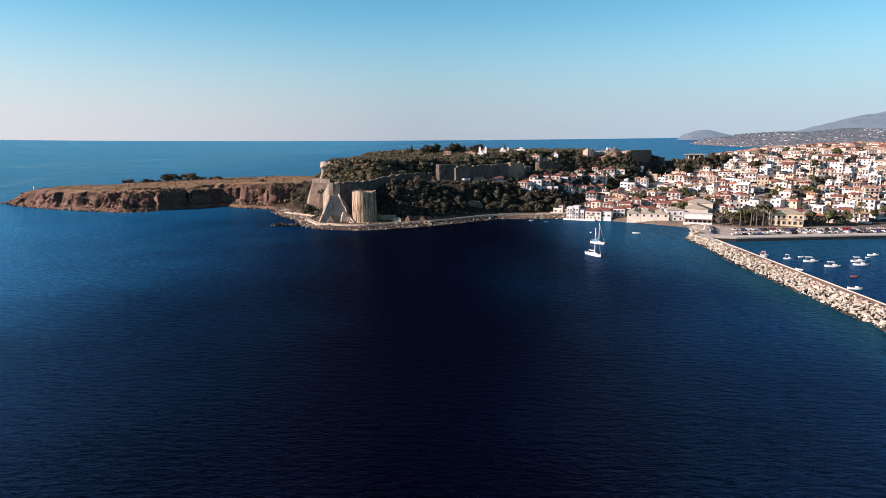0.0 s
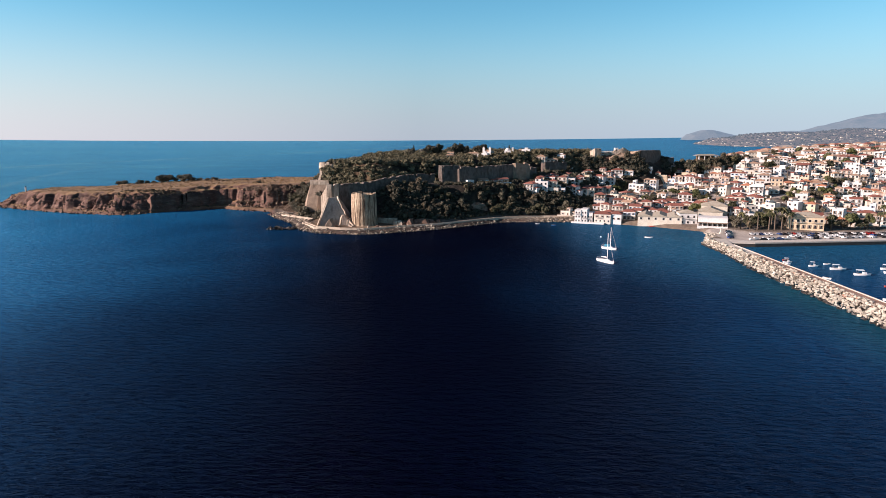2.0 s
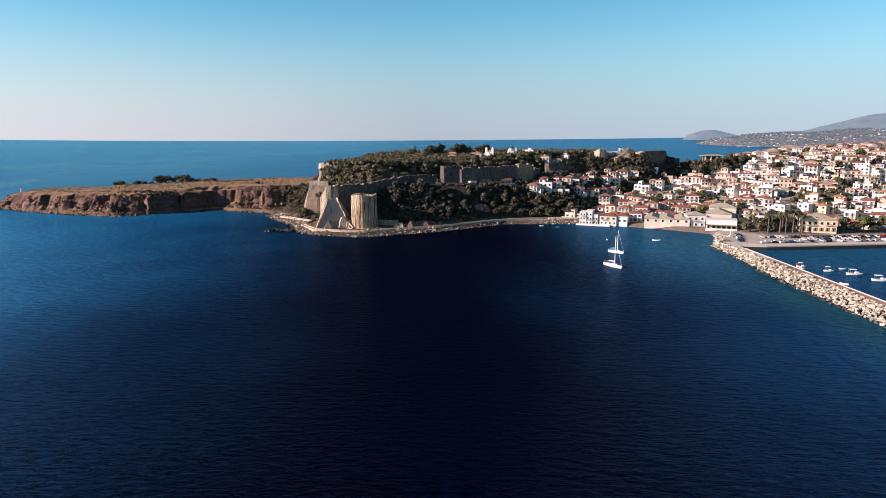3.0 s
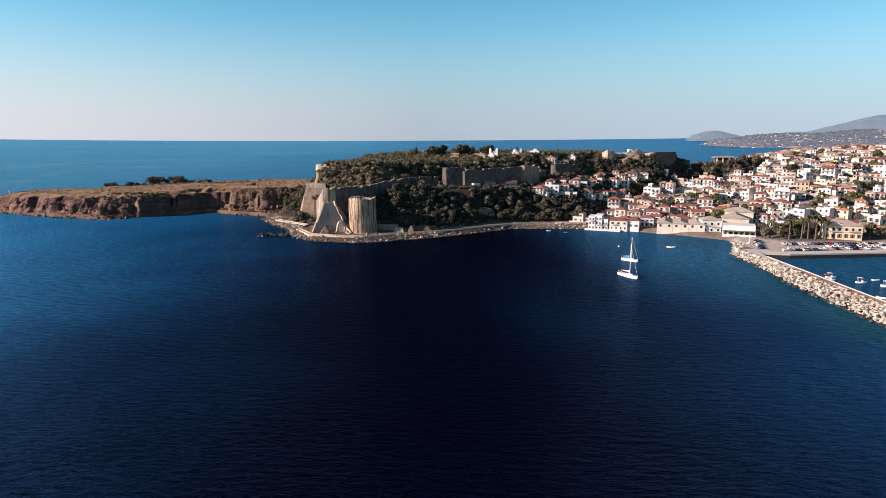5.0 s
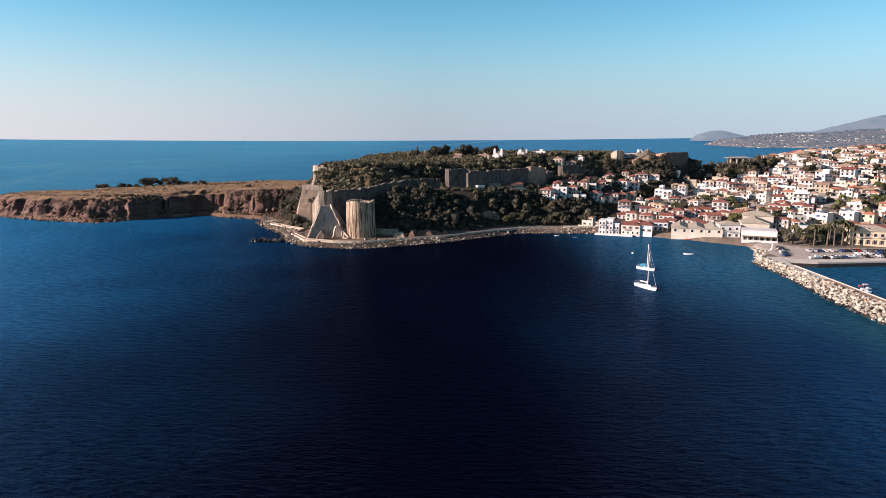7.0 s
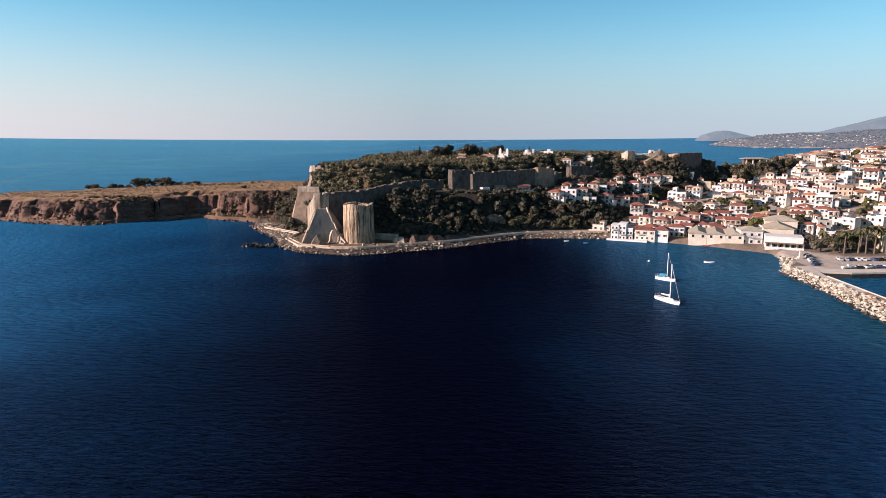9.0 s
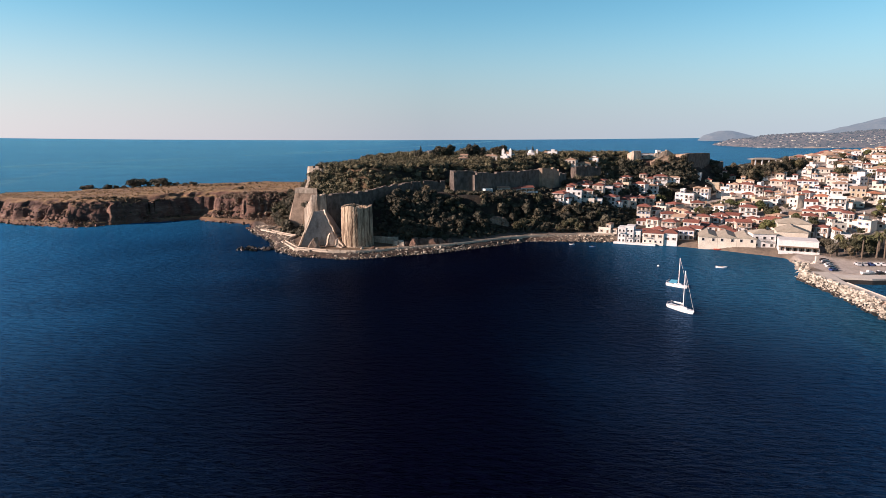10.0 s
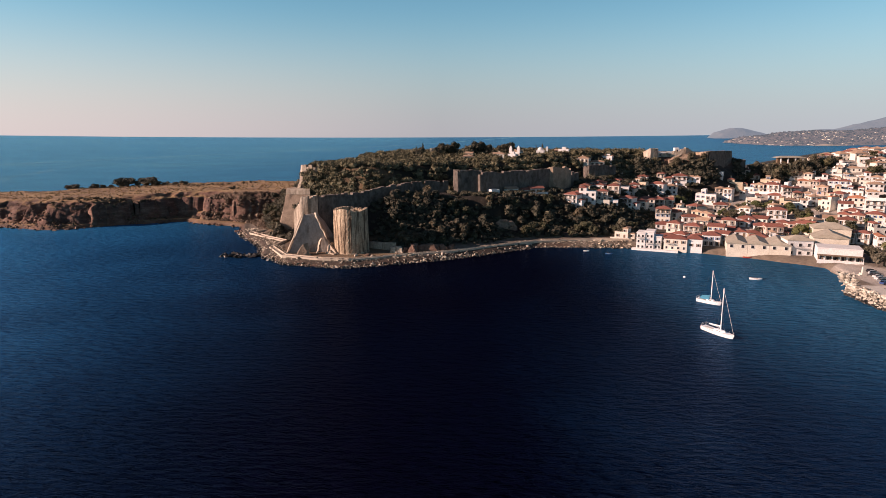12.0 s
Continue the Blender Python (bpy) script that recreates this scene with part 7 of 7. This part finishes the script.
for k in rs.choice(len(coast), 2600):
    x, y, z = coast[k] + np.array([rs.uniform(-6, 6), rs.uniform(-9, 9), 0])
    r = rs.uniform(1.4, 4.2)
    v, f = ICO1[0] * (1 + rs.uniform(-0.3, 0.3, (len(ICO1[0]), 1))) * r * np.array([1.5, 1.0, 0.8]) + np.array([x, y, z + 0.3 * r]), ICO1[1]
    V.append(v)
    F.append(f + n)
    n += len(v)
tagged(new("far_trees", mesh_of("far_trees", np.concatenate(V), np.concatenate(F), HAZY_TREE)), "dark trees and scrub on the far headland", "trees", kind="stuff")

# ---- boats ----


def hull_mesh(l, beam, free, name="hull", material=WHITE, transom=0.6):
    """A lofted boat hull with a sheer line, its bow at +x, closed by a deck."""
    bm = bmesh.new()
    rows = []
    n = 14
    for k in range(n + 1):
        f = k / n
        x = -l / 2 + l * f
        b = beam / 2 * (transom + (1 - transom) * math.sin(math.pi * min(1, f * 1.1 + 0.1) / 1.3)) if f < 0.55 else beam / 2 * math.cos((f - 0.55) / 0.45 * math.pi / 2) ** 0.7
        sheer = free * (1 + 0.28 * (2 * f - 0.9) ** 2)
        rake = 0.06 * l * max(0, f - 0.8) / 0.2
        rows.append([bm.verts.new(p) for p in ((x + rake * 0, 0, -0.4), (x, b * 0.72, -0.1), (x + rake * 0.5, b * 0.95, sheer * 0.5), (x + rake, b, sheer),
                                               (x + rake, -b, sheer), (x + rake * 0.5, -b * 0.95, sheer * 0.5), (x, -b * 0.72, -0.1))])
    for a, b in zip(rows, rows[1:]):
        for q in range(7):
            bm.faces.new((a[q], b[q], b[(q + 1) % 7], a[(q + 1) % 7]))
    bm.faces.new(rows[0])
    bm.faces.new(rows[-1][::-1])
    bmesh.ops.recalc_face_normals(bm, faces=bm.faces)
    return bm


def rod(bm, a, b, r):
    a, b = Vector(a), Vector(b)
    d = (b - a).normalized()
    u = d.orthogonal().normalized()
    w = d.cross(u)
    rows = [[bm.verts.new(p + (u * math.cos(k * math.pi / 3) + w * math.sin(k * math.pi / 3)) * r) for k in range(6)] for p in (a, b)]
    for k in range(6):
        bm.faces.new((rows[0][k], rows[0][(k + 1) % 6], rows[1][(k + 1) % 6], rows[1][k]))
    bm.faces.new(rows[0][::-1])
    bm.faces.new(rows[1])


def yacht(x, y, turn, l, mast, cover, label):
    t = thing("sailing_yacht", (x, y, 0), turn, label, "sailboat", "anchored yachts")
    part("hull", hull_mesh(l, l * 0.30, 0.98), WHITE, t)
    bm = bmesh.new()
    prism(bm, [(-l * 0.08, -0.9), (l * 0.22, -0.6), (l * 0.27, 0), (l * 0.22, 0.6), (-l * 0.08, 0.9)], 1.0, 1.62, 0.22)
    cabin = part("coachroof", bm, WHITE, t)
    for s in (-1, 1):
        bm = bmesh.new()
        box(bm, 0, l * 0.16, s * 0.8 - 0.04, s * 0.8 + 0.04, 1.25, 1.42)
        part("cabin_window", bm, GLASS, cabin)
    bm = bmesh.new()
    box(bm, -l * 0.4, -l * 0.1, -0.75, 0.75, 1.0, 1.16)
    part("cockpit", bm, FRAME, t, "pale grey cockpit floor")
    mx = l * 0.1
    bm = bmesh.new()
    rod(bm, (mx, 0, 1.0), (mx, 0, mast), 0.15)
    part("mast", bm, WHITE, t)
    for zz in (mast * 0.45, mast * 0.7):
        bm = bmesh.new()
        rod(bm, (mx, -0.8, zz), (mx, 0.8, zz), 0.04)
        part("spreader", bm, ALU, t)
    bm = bmesh.new()
    rod(bm, (mx, 0, 2.3), (mx - l * 0.4, 0, 2.25), 0.08)
    boom = part("boom", bm, ALU, t)
    bm = bmesh.new()
    for k in range(6):
        f = k / 6
        rod(bm, (mx - 0.1 - l * 0.38 * f, 0, 2.5 + 0.25 * (1 - f)), (mx - 0.1 - l * 0.38 * (f + 1 / 6), 0, 2.5 + 0.25 * (1 - f - 1 / 6)), (0.24 if cover is WHITE else 0.34) - 0.12 * f)
    part("furled_sail", bm, cover, boom)
    bm = bmesh.new()
    rod(bm, (l * 0.53, 0, 1.3), (mx, 0, mast * 0.97), 0.03)
    part("forestay", bm, WHITE, t, "forestay with a rolled white sail")
    for p in ((-l * 0.49, 0, 1.2), (mx - 0.2, l * 0.14, 1.1), (mx - 0.2, -l * 0.14, 1.1)):
        bm = bmesh.new()
        rod(bm, p, (mx, 0, mast), 0.018)
        part("stay", bm, RAIL, t)
    for s in (-1, 1):
        for f in (-0.46, -0.3, -0.1, 0.1, 0.3):
            bm = bmesh.new()
            yy = s * l * 0.145 * (1 if f < 0.2 else 0.75)
            rod(bm, (l * f, yy, 1.0), (l * f, yy, 1.75), 0.02)
            part("stanchion", bm, ALU, t)
    bm = bmesh.new()
    for s in (-1, 1):
        rod(bm, (-l * 0.49, s * 0.9, 1.1), (-l * 0.49, s * 0.9, 1.9), 0.03)
    rod(bm, (-l * 0.49, -0.9, 1.9), (-l * 0.49, 0.9, 1.9), 0.03)
    part("pushpit", bm, ALU, t)
    if cover is not WHITE:
        # the cover hangs low over the boom and the cockpit
        bm = bmesh.new()
        slab_roof(bm, [(-l * 0.36, -0.85), (l * 0.06, -0.7), (l * 0.06, 0.7), (-l * 0.36, 0.85)], [(-l * 0.3, 0, 2.5), (l * 0.02, 0, 2.7)], 1.75, 0.3)
        part("cockpit_cover", bm, cover, t, "teal canvas cover over the boom")
    for s in (-1, 1):
        bm = bmesh.new()
        rod(bm, (-l * 0.47, s * 0.95, 1.1), (-l * 0.47, s * 0.9, 2.3), 0.03)
        rod(bm, (-l * 0.47, s * 0.9, 2.3), (-l * 0.40, s * 0.95, 2.1), 0.03)
        part("davit", bm, ALU, t)
    bm = bmesh.new()
    rod(bm, (l * 0.45, 0.4, 1.3), (l * 0.54, 0, 2.0), 0.03)
    rod(bm, (l * 0.45, -0.4, 1.3), (l * 0.54, 0, 2.0), 0.03)
    part("pulpit", bm, ALU, t)
    return t


yacht(77.9, 320.7, -63, 11.2, 14.9, WHITE, "white sailing yacht at anchor with its sails furled")
yacht(88.6, 355.9, -46, 8.6, 12.4, CANVAS_BLUE, "white sailing yacht with a teal sail cover at anchor")


def small_boat(x, y, turn, l, material, label, top="", z0=0.05):
    l *= 0.68 if x > 160 else 1.0
    t = thing("motor_boat" if top else "dinghy", (x, y, z0), turn, label, "boat", "moored boats" if z0 < 1 else "boats on the quay")
    part("hull", hull_mesh(l, l * 0.36, 0.28 + 0.06 * l), material, t)
    z = 0.28 + 0.06 * l
    bm = bmesh.new()
    box(bm, -l * 0.32, l * 0.2, -l * 0.11, l * 0.11, z + 0.004, z + 0.05)
    part("floorboards", bm, TEAK, t)
    if top:
        bm = bmesh.new()
        prism(bm, [(l * 0.02, -l * 0.1), (l * 0.26, -l * 0.07), (l * 0.26, l * 0.07), (l * 0.02, l * 0.1)], z, z + l * 0.12, 0.1)
        part("cabin", bm, WHITE, t)
    if top == "canopy":
        bm = bmesh.new()
        box(bm, -l * 0.36, l * 0.08, -l * 0.15, l * 0.15, z + 1.7, z + 1.82)
        c = part("canopy", bm, WHITE, t)
        for px in (-l * 0.34, l * 0.05):
            for py in (-l * 0.13, l * 0.13):
                bm = bmesh.new()
                rod(bm, (px, py, z), (px, py, z + 1.7), 0.04)
                part("post", bm, ALU, c)
    return t


for x, y, turn, l, mm, top, label in (
        (169, 323.5, 10, 4.5, HULL_RED, "", "small red rowing boat moored in the harbour"), (167, 318, -5, 6, WHITE, "canopy", "white motor boat with a canopy in the harbour"),
        (163, 313, -20, 7, WHITE, "cabin", "white motor boat moored along the breakwater"), (174.2, 308.5, -8, 6, WHITE, "canopy", "white motor boat with a canopy in the harbour"),
        (183.4, 313, -5, 4.5, WHITE, "", "small white dinghy moored in the harbour"), (181.5, 301.5, -10, 9.5, WHITE, "canopy", "white fishing boat with a canopy in the harbour"),
        (184.9, 289.6, -12, 9.5, WHITE, "canopy", "white fishing boat with a canopy in the harbour"), (204.5, 301, -6, 9, WHITE, "canopy", "white fishing boat with a canopy in the harbour"),
        (200.5, 293, -15, 9, WHITE, "canopy", "white fishing boat with a canopy in the harbour"), (222.6, 316.5, -8, 7.5, WHITE, "cabin", "white motor boat with a small cabin in the harbour"),
        (216, 310.5, 0, 4, WHITE, "", "small white dinghy moored in the harbour"), (181.5, 268.2, -8, 4.6, HULL_RED, "", "small red rowing boat moored in the harbour"),
        (167.5, 247, -20, 7.5, WHITE, "cabin", "white motor boat moored along the breakwater"), (165.5, 283.5, -60, 5, WHITE, "", "small white dinghy moored in the harbour"),
        (122.8, 393.6, -18, 4.8, WHITE, "", "white dinghy floating in the bay"), (62.6, 455.6, -5, 3.0, WHITE, "", "white dinghy floating in the bay"),
        (72.9, 448, -10, 3.4, HULL_BLUE, "", "blue rowing boat floating in the bay"), (140.2, 440, -15, 4.2, HULL_RED, "", "red fishing boat drawn up on the beach")):
    small_boat(x, y, turn, l, mm, label, top)
for x, y in ((94, 396.8), (222, 300), (208, 276), (212, 268)):
    t = thing("mooring_buoy", (x, y, 0.1), 0, "small white round mooring buoy afloat", "buoy", "mooring buoys")
    bm = bmesh.new()
    bmesh.ops.create_uvsphere(bm, u_segments=14, v_segments=8, radius=0.55)
    part("float", bm, WHITE, t)
    bm = bmesh.new()
    rod(bm, (0, 0, 0.4), (0, 0, 0.9), 0.06)
    part("ring", bm, RAIL, t)
for x, y, turn, l in ((176, 370.6, 12, 8), (181, 371.4, -6, 6.5), (186.5, 371.2, 20, 7.5), (196, 372.4, 5, 8)):
    small_boat(x, y, turn, l, WHITE, "white boat laid up on the concrete quay", "cabin", 2.8)
